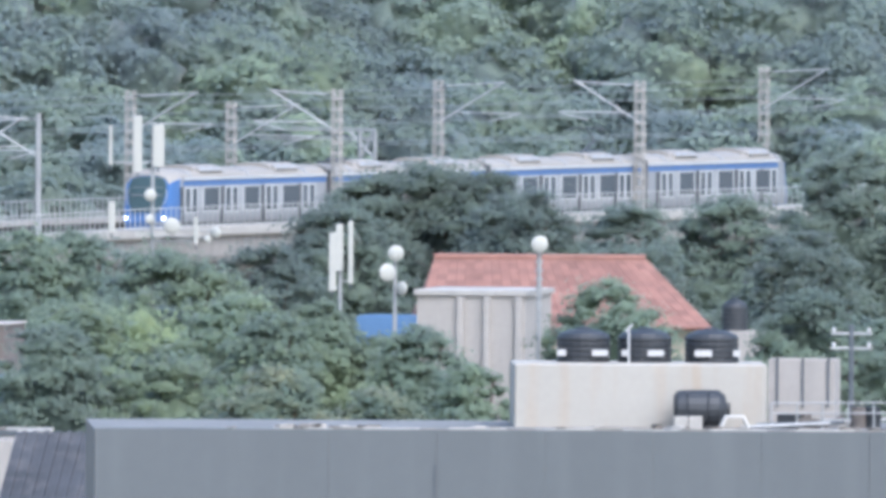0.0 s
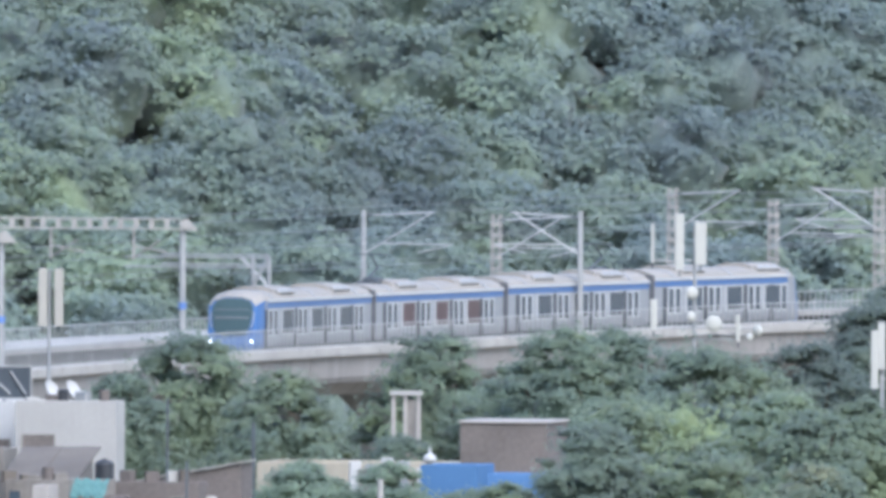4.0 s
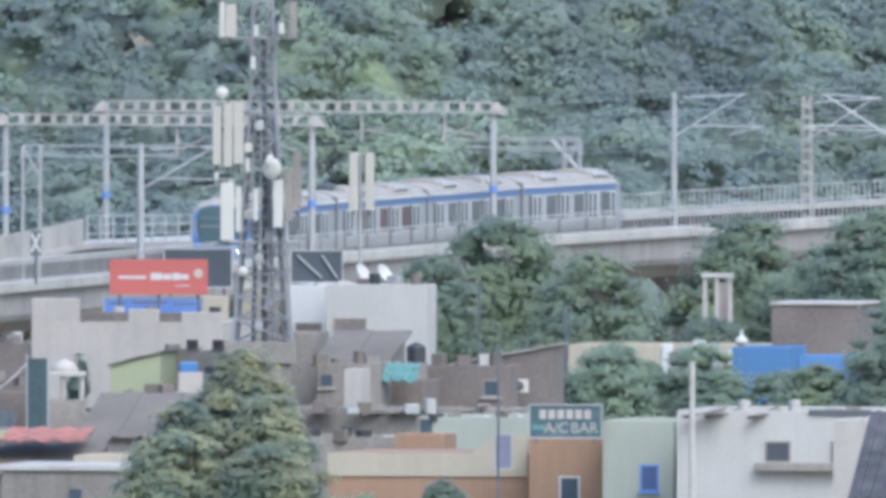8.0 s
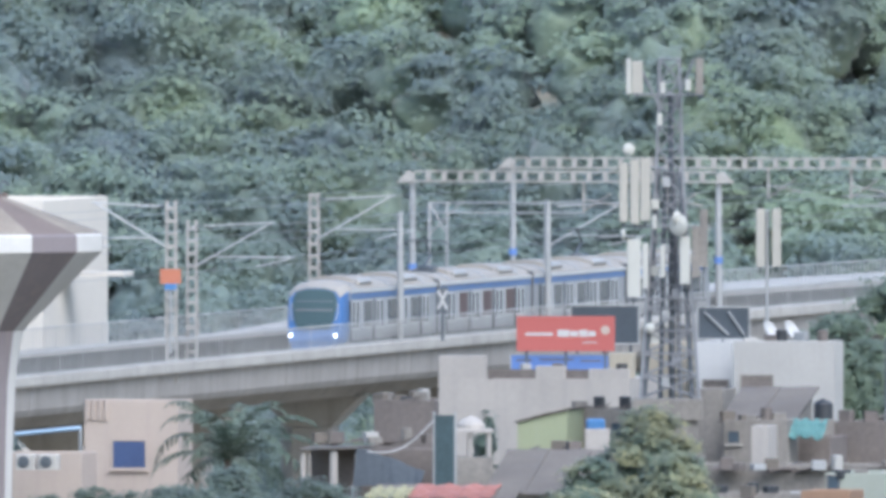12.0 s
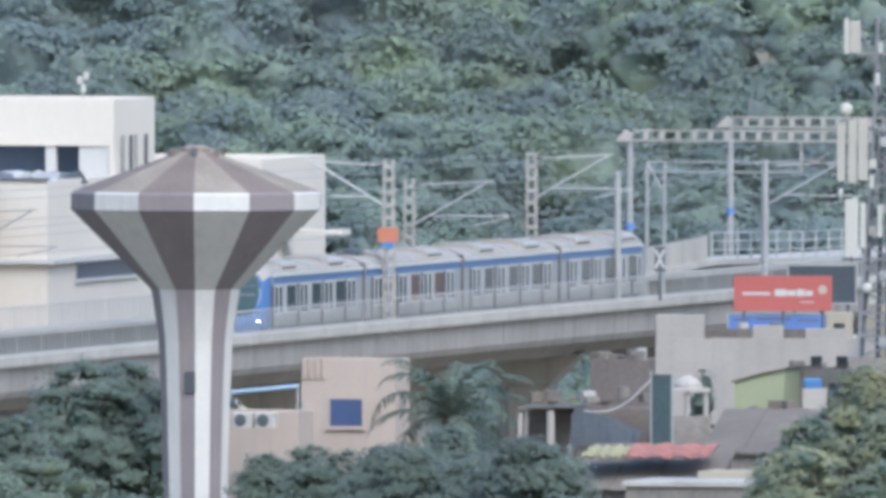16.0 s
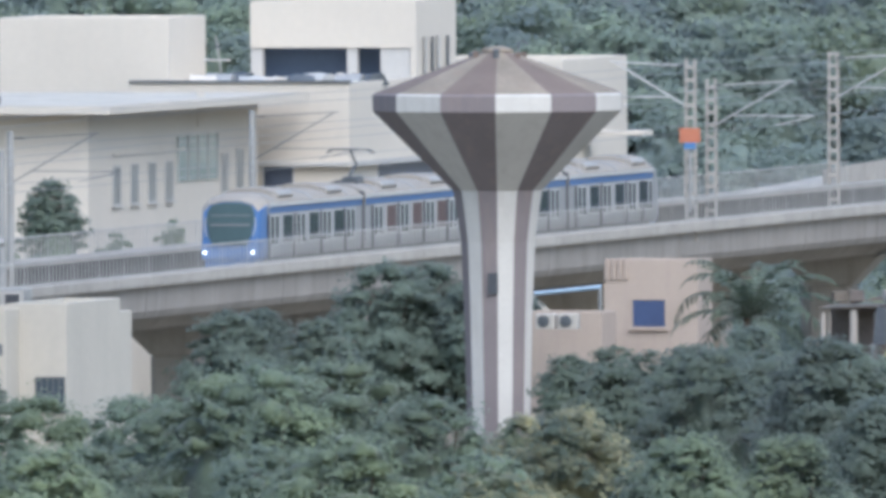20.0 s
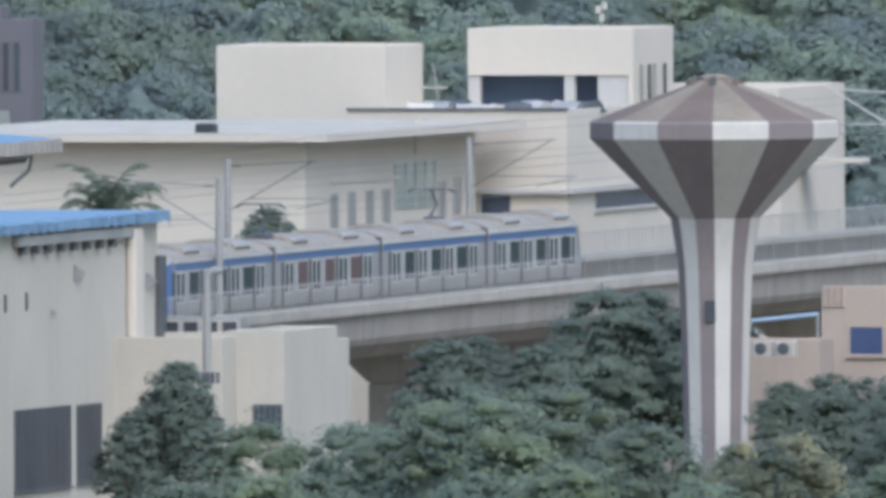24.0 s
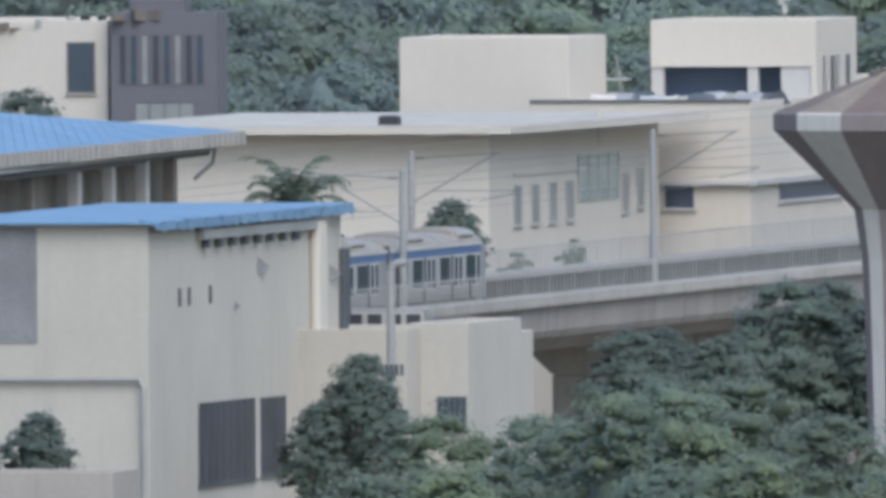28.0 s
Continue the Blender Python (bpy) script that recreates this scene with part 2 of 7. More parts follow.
SIGN_GREEN = material("green_sign_board", (0.05, 0.085, 0.095), 0.6, vary=0.12, stain=(0.2, 0.25, 0.25), stain_amount=0.3)
ORANGE = material("orange_marker_paint", (0.40, 0.15, 0.085), 0.6, vary=0.05)
ANTENNA_CREAM = material("cream_antenna_radome", (0.335, 0.315, 0.268), 0.55, vary=0.05)
ANTENNA = material("antenna_radome", (0.40, 0.39, 0.345), 0.55, vary=0.05)
# Brown paint lifted towards grey, with the haze put into its colour.
TOWER_BROWN = material("hazed_brown_tower_paint", (0.19, 0.165, 0.165), 0.8, vary=0.1, stain=(0.3, 0.24, 0.2), stain_amount=0.3, streak=True)
TOWER_WHITE = material("white_tower_paint", (0.50, 0.482, 0.445), 0.8, vary=0.08, stain=(0.35, 0.33, 0.3), stain_amount=0.35, streak=True)
TOWER_TOP_W = material("weathered_dome_white", (0.235, 0.20, 0.155), 0.9, vary=0.25, stain=(0.22, 0.17, 0.13), stain_amount=0.6)
TOWER_TOP_B = material("weathered_dome_brown", (0.16, 0.125, 0.105), 0.9, vary=0.2, stain=(0.15, 0.125, 0.105), stain_amount=0.6)
CAR_SIDE = material("brushed_train_side", (0.245, 0.25, 0.255), 0.4, 0.05, vary=0.04, scale=0.5)
CAR_DOOR = material("train_door_white", (0.42, 0.42, 0.415), 0.4, vary=0.03)
CAR_ROOF = material("train_roof", (0.28, 0.255, 0.22), 0.7, vary=0.08, stain=(0.28, 0.25, 0.22), stain_amount=0.35)
CAR_BLUE = material("train_blue", (0.062, 0.135, 0.305), 0.3, vary=0.04)
CAR_GLASS = material("train_window", (0.045, 0.06, 0.075), 0.1, vary=0.1, spec=0.6)
CAR_SCREEN = material("train_windscreen", (0.055, 0.085, 0.09), 0.3, vary=0.15, spec=0.15)
CAR_GRILLE = material("train_roof_grille", (0.30, 0.285, 0.26), 0.7, vary=0.06)
# Red window reflection as a colour; the tail lamps use it too.
CAR_RED = material("red_reflection_and_tail_lamp", (0.09, 0.06, 0.058), 0.5, vary=0.1)
CAR_DARK = material("train_underframe", (0.06, 0.065, 0.07), 0.7, vary=0.2)
RUBBER = material("gangway_rubber", (0.085, 0.085, 0.09), 0.8, vary=0.15)
HEADLAMP = lamp_material("headlamp_glow", (1.0, 0.97, 0.9), 5.0)
# Terrace shade, with its hazy blue, is put into this wall colour.
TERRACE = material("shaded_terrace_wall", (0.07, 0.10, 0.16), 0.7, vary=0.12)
PANE_PALE = material("pale_curtained_glass", (0.25, 0.26, 0.25), 0.3, vary=0.2)
PANE_GREEN = material("pale_green_glass", (0.25, 0.31, 0.29), 0.2, vary=0.12)
# Grimy white, also darkened to carry the shaded face of the white house.
WARM_WHITE = material("grimy_and_side_shade_white", (0.36, 0.345, 0.315), 0.8, vary=0.08, stain=(0.3, 0.28, 0.25), stain_amount=0.35, streak=True)
AC_BEIGE = material("beige_unit_casing", (0.45, 0.425, 0.38), 0.6, vary=0.06)


# ---- mesh helpers ----
class Shape:
    """Gathers boxes, tubes and quads for one mesh."""

    def __init__(self):
        self.v, self.f = [], []

    def add(self, verts, faces):
        k = len(self.v)
        self.v += [tuple(p) for p in verts]
        self.f += [tuple(i + k for i in q) for q in faces]
        return self

    def box(self, x0, x1, y0, y1, z0, z1, m=None):
        p = [Vector((x, y, z)) for z in (z0, z1) for y in (y0, y1) for x in (x0, x1)]
        if m:
            p = [m @ q for q in p]
        return self.add(p, [(0, 2, 3, 1), (4, 5, 7, 6), (0, 1, 5, 4), (2, 6, 7, 3), (0, 4, 6, 2), (1, 3, 7, 5)])

    def soft(self, x0, x1, y0, y1, z0, z1, b=0.05, m=None):
        """A box with chamfered upright and top edges."""
        ring = lambda e, z: [(x0 + e + b, y0 + e, z), (x1 - e - b, y0 + e, z), (x1 - e, y0 + e + b, z), (x1 - e, y1 - e - b, z), (x1 - e - b, y1 - e, z), (x0 + e + b, y1 - e, z), (x0 + e, y1 - e - b, z), (x0 + e, y0 + e + b, z)]
        return self.loft([ring(0, z0), ring(0, z1 - b), ring(b * 0.8, z1)], m)

    def loft(self, rings, m=None, cap=True, closed=True):
        n = len(rings[0])
        p = [Vector(q) for r in rings for q in r]
        if m:
            p = [m @ q for q in p]
        fs = []
        for a in range(len(rings) - 1):
            for i in range(n if closed else n - 1):
                j = (i + 1) % n
                fs.append((a * n + i, a * n + j, (a + 1) * n + j, (a + 1) * n + i))
        if cap:
            fs += [tuple(reversed(range(n))), tuple(range((len(rings) - 1) * n, len(rings) * n))]
        return self.add(p, fs)

    def tube(self, a, b, r, r2=None, seg=6):
        a, b = Vector(a), Vector(b)
        q = (b - a).to_track_quat("Z", "Y").to_matrix()
        r2 = r if r2 is None else r2
        circle = [(math.cos(2 * math.pi * i / seg), math.sin(2 * math.pi * i / seg)) for i in range(seg)]
        return self.loft([[a + q @ Vector((c * r, s * r, 0)) for c, s in circle], [b + q @ Vector((c * r2, s * r2, 0)) for c, s in circle]])

    def path(self, points, r, seg=6):
        """A tube bent along the points; r one radius, or one for each point."""
        pts = [Vector(p) for p in points]
        rs = r if isinstance(r, (list, tuple)) else [r] * len(pts)
        rings = []
        for i, p in enumerate(pts):
            d = (pts[min(i + 1, len(pts) - 1)] - pts[max(i - 1, 0)]).normalized()
            u = d.cross(Vector((0.31, 0.95, 0.07))).normalized()
            w = d.cross(u)
            rings.append([p + (u * math.cos(2 * math.pi * k / seg) + w * math.sin(2 * math.pi * k / seg)) * rs[i] for k in range(seg)])
        return self.loft(rings)

    def turned(self, profile, seg=16, m=None):
        """A body turned round z from (radius, height) pairs."""
        return self.loft([[(r * math.cos(2 * math.pi * i / seg), r * math.sin(2 * math.pi * i / seg), z) for i in range(seg)] for r, z in profile], m)

    def mesh(self, name):
        me = bpy.data.meshes.new(name)
        me.from_pydata(self.v, [], self.f)
        return me


def part(name, shape, mat, parent=None, label="", m=None):
    """One mesh object under a thing or a part."""
    me = shape.mesh(name) if isinstance(shape, Shape) else shape
    if mat and not me.materials:
        me.materials.append(mat)
    ob = new(name, me)
    if parent:
        ob.parent = parent
    if m is not None:
        ob.matrix_basis = m
    return tagged(ob, label)


def thing(name, label, category, m=None, group="", kind=""):
    ob = new(name)
    ob.empty_display_size = 0.3
    if m is not None:
        ob.matrix_basis = m
    return tagged(ob, label, category, group, kind)


# ---- foliage ----
def globe(seg, rings, low=2.75):
    a, b = np.meshgrid(np.linspace(0, 2 * np.pi, seg, endpoint=False), np.linspace(0.1, low, rings))
    co = np.stack([np.cos(a) * np.sin(b), np.sin(a) * np.sin(b), np.cos(b)], -1).reshape(-1, 3)
    return co, np.array([(j * seg + i, (j + 1) * seg + i, (j + 1) * seg + (i + 1) % seg, j * seg + (i + 1) % seg) for j in range(rings - 1) for i in range(seg)])


SMALL_HEART, MID_HEART, BIG_HEART = globe(7, 4), globe(13, 7), globe(18, 10)


def lumps(rng, d):
    """Uneven radius of a crown in the directions d."""
    k = rng.uniform(0, 6.28, 6)
    return 1 + 0.15 * np.sin(3.1 * d[:, 0] + k[0] + 2 * d[:, 2]) + 0.14 * np.sin(5.3 * d[:, 1] + k[1]) + 0.1 * np.sin(7.7 * d[:, 2] + k[2] + 4 * d[:, 0]) + 0.07 * np.sin(11 * d[:, 0] + 9 * d[:, 1] + k[3])


def heart(rng, centre, radii, globe_=SMALL_HEART, rough=0.16):
    """The lumpy mass of twigs and inner leaves."""
    g, q = globe_
    return centre + g * radii * (lumps(rng, g) * rng.uniform(1 - rough, 1 + rough, len(g)))[:, None], q


def leaf_mesh(name, pts, nrm, cores, size, mat, rng, loose=0.5):
    """Many small pointed leaf blades at pts, facing loosely along nrm, round lumpy hearts of twigs."""
    n = len(pts)
    nn = nrm + np.array((0.0, -0.25, 0.35)) + loose * rng.normal(size=(n, 3))
    nn /= np.linalg.norm(nn, axis=1, keepdims=True) + 1e-9
    a = np.cross(nn, rng.normal(size=(n, 3)))
    a /= np.linalg.norm(a, axis=1, keepdims=True) + 1e-9
    b = np.cross(nn, a)
    s = (size * rng.uniform(0.5, 1.4, n))[:, None]
    co = np.stack([pts - a * s, pts + a * s * 0.8 - b * s * 0.6, pts + a * s * 0.7 + b * s * 0.6], 1).reshape(-1, 3)
    quads, at = [], 3 * n
    for c, q in cores:
        quads.append(q + at)
        at += len(c)
    co = np.concatenate([co] + [c for c, q in cores])
    loops = np.concatenate([np.arange(3 * n)] + [q.ravel() for q in quads])
    q = (len(loops) - 3 * n) // 4
    me = bpy.data.meshes.new(name)
    me.vertices.add(len(co))
    me.vertices.foreach_set("co", co.astype(np.float32).ravel())
    me.loops.add(len(loops))
    me.loops.foreach_set("vertex_index", loops.astype(np.int32))
    me.polygons.add(n + q)
    me.polygons.foreach_set("loop_start", np.concatenate([np.arange(n) * 3, 3 * n + np.arange(q) * 4]).astype(np.int32))
    me.polygons.foreach_set("use_smooth", np.arange(n + q) >= n)
    me.update(calc_edges=True)
    me.materials.append(mat)
    return me


def lobe(rng, centre, radii, n, low=-0.5, middle=None):
    """Points in the shell of a lumpy ellipsoid, on the side away from the crown's middle, and the ways out of it."""
    d = rng.normal(size=(n * 5, 3))
    d /= np.linalg.norm(d, axis=1, keepdims=True)
    keep = d[:, 2] > low
    if middle is not None:
        out = centre - middle
        keep &= d @ out > -0.1 * np.linalg.norm(out)
    d = d[keep][:n]
    rad = lumps(rng, d) * (1.12 - 0.45 * rng.uniform(0, 1, len(d)) ** 1.1)
    return centre + d * radii * rad[:, None], d


def tree(x, y, height, spread, seed, mat=None, leaves=5000, size=0.26, lobes=88, crown=0.62, label="broad leafy tree with a dense dark green crown", z=0.0):
    """A tapered trunk, forking limbs, and an uneven crown of sprays of small leaves."""
    rng = np.random.default_rng(seed)
    leaves = int(leaves * 1.75)
    t = thing("tree", label, "tree", pose(x, y, z))
    trunk = Shape()
    tall = min(height * 0.85, max(2.6 * spread, 2.0)) if crown == 0.62 else height * crown
    low_ = height - tall
    top = low_ + tall * 0.25
    lean = rng.normal(0, 0.3, 2)
    mid = Vector((lean[0], lean[1], top))
    trunk.tube((0, 0, -0.3), mid * 0.5, spread * 0.07 + 0.12, spread * 0.055 + 0.1, 8)
    trunk.tube(mid * 0.5, mid, spread * 0.055 + 0.1, spread * 0.04 + 0.08, 8)
    part("trunk", trunk, BARK, t)
    middle = np.array([lean[0], lean[1], low_ + tall * 0.45])
    hull = np.array([spread * 0.64, spread * 0.64, tall * 0.38])
    pts, nrm, cores = [], [], [heart(rng, middle, hull * 0.74, BIG_HEART, 0.16)]
    p, d = lobe(rng, middle, hull * 1.06, int(leaves * 0.42), -0.8)
    pts.append(p)
    nrm.append(d)
    for i in range(lobes):
        a = 2.4 * i + rng.uniform(-0.4, 0.4)
        h = (i + 0.5) / lobes
        out = math.sin(math.pi * (0.15 + 0.78 * h)) * spread * rng.uniform(0.55, 0.95)
        if i == lobes - 1:
            out = 0
        c = np.array([lean[0] + math.cos(a) * out, lean[1] + math.sin(a) * out, 0.0])
        r = spread * rng.uniform(0.12, 0.27)
        radii = np.array([r * rng.uniform(0.9, 1.5), r, r * rng.uniform(0.45, 0.75)])
        c[2] = low_ + radii[2] * 0.6 + (tall - radii[2] * 1.65) * h
        p, d = lobe(rng, c, radii, int(0.8 * leaves / lobes * (r / spread / 0.2) ** 2), -0.6, middle)
        pts.append(p)
        away = (p - middle) / hull
        away /= np.linalg.norm(away, axis=1, keepdims=True) + 1e-9
        nrm.append(d * 0.3 + away * 0.85)
        cores.append(heart(rng, c, radii * 0.55, rough=0.3))
        if i % 9 == 0:
            limb = Shape()
            limb.tube(mid * rng.uniform(0.75, 1), Vector(c), spread * 0.025 + 0.05, 0.03, 5)
            part("limb", limb, BARK, t)
    part("crown", leaf_mesh("crown", np.concatenate(pts), np.concatenate(nrm), cores, size * 0.56, mat or LEAF, rng, 0.3), None, t)
    return t


def palm(x, y, height, seed, fronds=34, length=4.3, z=0.0, up0=-0.2, droop=1.0):
    rng = np.random.default_rng(seed)
    t = thing("palm_tree", "coconut palm with drooping feathered fronds", "palm tree", pose(x, y, z))
    s = Shape()
    for i in range(6):
        s.tube((0.1 * math.sin(i), 0, height * i / 6), (0.1 * math.sin(i + 1), 0, height * (i + 1) / 6), 0.2 - 0.01 * i, 0.19 - 0.01 * i, 8)
    part("trunk", s, BARK, t)
    for k in range(fronds):
        a, up, L = 2.4 * k + rng.uniform(-0.3, 0.3), up0 + (1.45 - up0) * ((k + 0.5) / fronds) ** 0.8, length * rng.uniform(0.75, 1.1)
        f = Shape()
        ca, sa = math.cos(a), math.sin(a)
        p = Vector((0.1, 0, height))
        ang, n = up, 18
        bend = droop * rng.uniform(0.75, 1.25)
        side = Vector((-sa, ca, 0))
        for j in range(n):
            w = 0.7 * math.sin(math.pi * min(1, (j + 1.6) / (n + 1.5))) ** 0.7 + 0.06
            q = p + Vector((ca * math.cos(ang), sa * math.cos(ang), math.sin(ang))) * L / n
            f.tube(p, q, 0.035 * (1 - j / n) + 0.012, 0.035 * (1 - (j + 1) / n) + 0.012, 4)
            for sgn in (-1, 1):
                c = p.lerp(q, rng.uniform(0, 0.5))
                tip = c + side * sgn * w * rng.uniform(0.6, 1) + (q - p) * rng.uniform(1.2, 2.4) + Vector((0, 0, -w * rng.uniform(0.2, 0.6)))
                half = (q - p) * 0.34
                f.add([c - half, c + half, c.lerp(tip, 0.6) + half * 0.9, tip, c.lerp(tip, 0.6) - half * 0.6], [(0, 1, 2, 3, 4)])
            p = q
            ang -= bend * (0.02 + 0.0095 * j)
        part("frond", f, PALM_LEAF, t)
    return t


# ---- the railway: a line of bearings and lengths ----
def bearing(s):
    """Angle of the track to the x axis, s metres back along it from the water tower."""
    return radians(float(np.interp(s, (-200, 0, 246, 350, 460), (79.6, 78.6, 77.2, 64.9, 64.0))))


S0, S1, STEP = -150, 560, 1.0
LINE = {0: (-39.15, 1740.0)}
for k in range(1, S1 + 1):
    a = bearing(k - 0.5)
    LINE[k] = (LINE[k - 1][0] + math.cos(a), LINE[k - 1][1] + math.sin(a))
for k in range(-1, S0 - 1, -1):
    a = bearing(k + 0.5)
    LINE[k] = (LINE[k + 1][0] - math.cos(a), LINE[k + 1][1] - math.sin(a))
RAIL_Z = 11.7


def grade(s):
    """The rails climb a little towards the curve."""
    return float(np.interp(s, (-150, 0, 300, 350, 560), (-0.06, -0.05, 0.08, 0.33, 0.35)))


def on_line(s, off=0.0, z=0.0):
    """The place s metres along, off metres to the town's side of the edge of the carriages, z above the rails."""
    k = math.floor(s)
    p, q, w = LINE[k], LINE[k + 1], s - k
    a = bearing(s)
    return Vector((p[0] + (q[0] - p[0]) * w + math.sin(a) * off, p[1] + (q[1] - p[1]) * w - math.cos(a) * off, RAIL_Z + grade(s) + z))


def line_pose(s, off=0.0, z=0.0):
    """A frame on the line: x along it towards the town centre, y to the town's side."""
    return Matrix.Translation(on_line(s, off, z)) @ pose(0, 0, 0, 0, 0, math.degrees(bearing(s)) + 180)


def sweep(shape, s0, s1, profile, step=4.0):
    n = max(1, round((s1 - s0) / step))
    return shape.loft([[on_line(s0 + (s1 - s0) * i / n, o, z) for o, z in profile] for i in range(n + 1)])


# ---- ground, hill and far wood ----
def hill(x, y):
    """Height of the ground: level town, then the rise behind the railway."""
    d = max(0.0, y - 2085 - 0.55 * max(0.0, x))
    w = min(1, d / 60)
    return 0.30 * min(d, 110) + 0.06 * max(0.0, d - 110) + 2.6 * math.sin(x * 0.055 + 1.0) * w + 1.7 * math.sin(x * 0.13 + y * 0.05) * w


gs = Shape()
xs = [-4200, -1500, -600, -300] + [-200 + 20 * i for i in range(21)] + [300, 600, 1500, 4200]
ys = [-2500, -500, 400, 900, 1200, 1500, 1700, 1850, 1950] + [2000 + 10 * i for i in range(24)] + [2250 + 50 * i for i in range(19)] + [3400, 3900, 4700]
gs.add([(x, y, hill(x, y) if y < 3300 else hill(x, 3300) * 1.15) for y in ys for x in xs],
       [(j * len(xs) + i, j * len(xs) + i + 1, (j + 1) * len(xs) + i + 1, (j + 1) * len(xs) + i) for j in range(len(ys) - 1) for i in range(len(xs) - 1)])
tagged(part("ground", gs, EARTH), "dry scrubby earth rising into a wooded hill", "ground", kind="structure")


def wood(seed, d0, d1, step):
    """The wood on the hillside: a closed cover of uneven domed crowns, too many to count."""
    rng = np.random.default_rng(seed)
    pts, nrm, cores = [], [], []
    trunks = Shape()
    for j in range(int((d1 - d0) / step)):
        for i in range(int(215 / step)):
            x = -100 + step * (i + 0.5 * (j % 2)) + rng.normal(0, step * 0.28)
            y = 2085 + 0.55 * max(0.0, x) + d0 + step * j + rng.normal(0, step * 0.25)
            if abs(x + 0.0) > 0.0405 * y + 6:
                continue
            g = hill(x, y)
            r = step * rng.uniform(0.48, 0.68) * (1.35 if rng.uniform() < 0.22 else 1.0)
            h = 2.2 + r * rng.uniform(0.9, 1.7)
            middle = np.array([x, y, g + h * 0.42])
            hull = np.array([r * rng.uniform(0.9, 1.2), r, h * 0.55])
            cores.append(heart(rng, middle, hull * 0.71, BIG_HEART, 0.2))
            trunks.tube((x, y, g - 0.5), (x, y, g + h * 0.6), 0.2, 0.12, 4)
            p, d = lobe(rng, middle, hull * 0.94, int(46 * r * r), -0.1)
            pts.append(p)
            nrm.append(d)
            n = 9 + int(r * 2)
            for m in range(n):
                q, o = 2.4 * m + rng.uniform(-0.5, 0.5), math.sqrt((m + 0.3) / n)
                c = middle + hull * np.array((math.cos(q) * o, math.sin(q) * o, math.sqrt(max(0.0, 1 - o * o)) * rng.uniform(0.8, 1.05) - 0.2 * o))
                rr = r * rng.uniform(0.2, 0.42)
                p, d = lobe(rng, c, np.array([rr * 1.2, rr, rr * 0.7]), int(95 * rr * rr) + 14, -0.3, middle)
                away = (p - middle) / hull
                away /= np.linalg.norm(away, axis=1, keepdims=True)
                pts.append(p)
                nrm.append(d * 0.45 + away * 0.7)
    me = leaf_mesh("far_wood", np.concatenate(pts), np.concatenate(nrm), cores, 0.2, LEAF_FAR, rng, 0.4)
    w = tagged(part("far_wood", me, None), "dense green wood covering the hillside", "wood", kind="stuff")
    tagged(part("tree_trunks", trunks, BARK, w), kind="stuff")


wood(11, -8, 118, 4.7)


def scrub(seed, count):
    """Bushes and low trees on the level ground just behind the viaduct."""
    rng = np.random.default_rng(seed)
    pts, nrm, cores = [], [], []
    for i in range(count):
        p0 = on_line(rng.uniform(60, 520), -rng.uniform(17, 90), -RAIL_Z)
        h, r = rng.uniform(4.0, 10.5), rng.uniform(1.8, 3.6)
        cores.append(heart(rng, np.array([p0.x, p0.y, h * 0.45]), np.array([r * 0.6, r * 0.6, h * 0.42]), MID_HEART, 0.12))
        for j in range(6):
            c = np.array([p0.x + rng.normal(0, r * 0.45), p0.y + rng.normal(0, r * 0.45), h * rng.uniform(0.3, 0.97)])
            p, d = lobe(rng, c, np.array([r, r, r * 0.8]) * rng.uniform(0.35, 0.65), 110, -0.4)
            pts.append(p)
            nrm.append(d * 0.6)
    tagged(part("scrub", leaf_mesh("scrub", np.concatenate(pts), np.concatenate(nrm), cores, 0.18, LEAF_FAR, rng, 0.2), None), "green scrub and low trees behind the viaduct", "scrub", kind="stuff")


scrub(13, 420)

# ---- viaduct ----
viaduct = thing("viaduct", "weathered grey concrete railway viaduct with edge beams", "viaduct", kind="structure")
for k, s in enumerate(range(-140, 540, 28)):
    g = Shape()
    sweep(g, s + 0.05, s + 27.95, [(0.62, 0.68), (0.58, -0.42), (0.42, -0.72), (-1.4, -0.9), (-2.0, -1.5), (-6.6, -1.5), (-7.4, -0.9), (-9.3, -0.72), (-9.45, -0.42), (-9.5, 0.2), (0.3, 0.2), (0.3, 0.68)])
    part("girder", g, GIRDER, viaduct)
    e = Shape()
    sweep(e, s + 0.03, s + 27.97, [(0.52, 0.72), (0.88, 0.68), (0.92, 0.78), (0.92, 1.17), (0.86, 1.22), (0.52, 1.22)])
    part("edge_beam", e, CONCRETE_PALE, viaduct)
    e = Shape()
    sweep(e, s + 0.03, s + 27.97, [(-9.80, 0.2), (-9.46, 0.2), (-9.46, 1.13), (-9.80, 1.13)])
    part("edge_beam", e, BALLAST, viaduct)
    c = Shape()
    sweep(c, s + 0.03, s + 27.97, [(-9.85, 1.133), (-9.18, 1.133), (-9.18, 1.40), (-9.85, 1.40)])
    part("coping", c, CONCRETE_PALE, viaduct)
    p = Shape()
    b = line_pose(s, -4.3, 0)
    p.soft(-0.9, 0.9, -1.1, 1.1, -12.3, -2.9, 0.2, b)
    p.loft([[(-0.9, -1.1, -3.0), (0.9, -1.1, -3.0), (0.9, 1.1, -3.0), (-0.9, 1.1, -3.0)], [(-1.1, -2.6, -1.52), (1.1, -2.6, -1.52), (1.1, 2.6, -1.52), (-1.1, 2.6, -1.52)]], b)
    part("pier", p, CONCRETE, viaduct)
tb = Shape()
sweep(tb, -140, 540, [(0.5, 0.205), (0.5, 0.23), (-9.3, 0.23), (-9.3, 0.205)])
tagged(part("track_bed", tb, BALLAST), "grey ballasted track bed on the viaduct", "track bed", kind="structure")
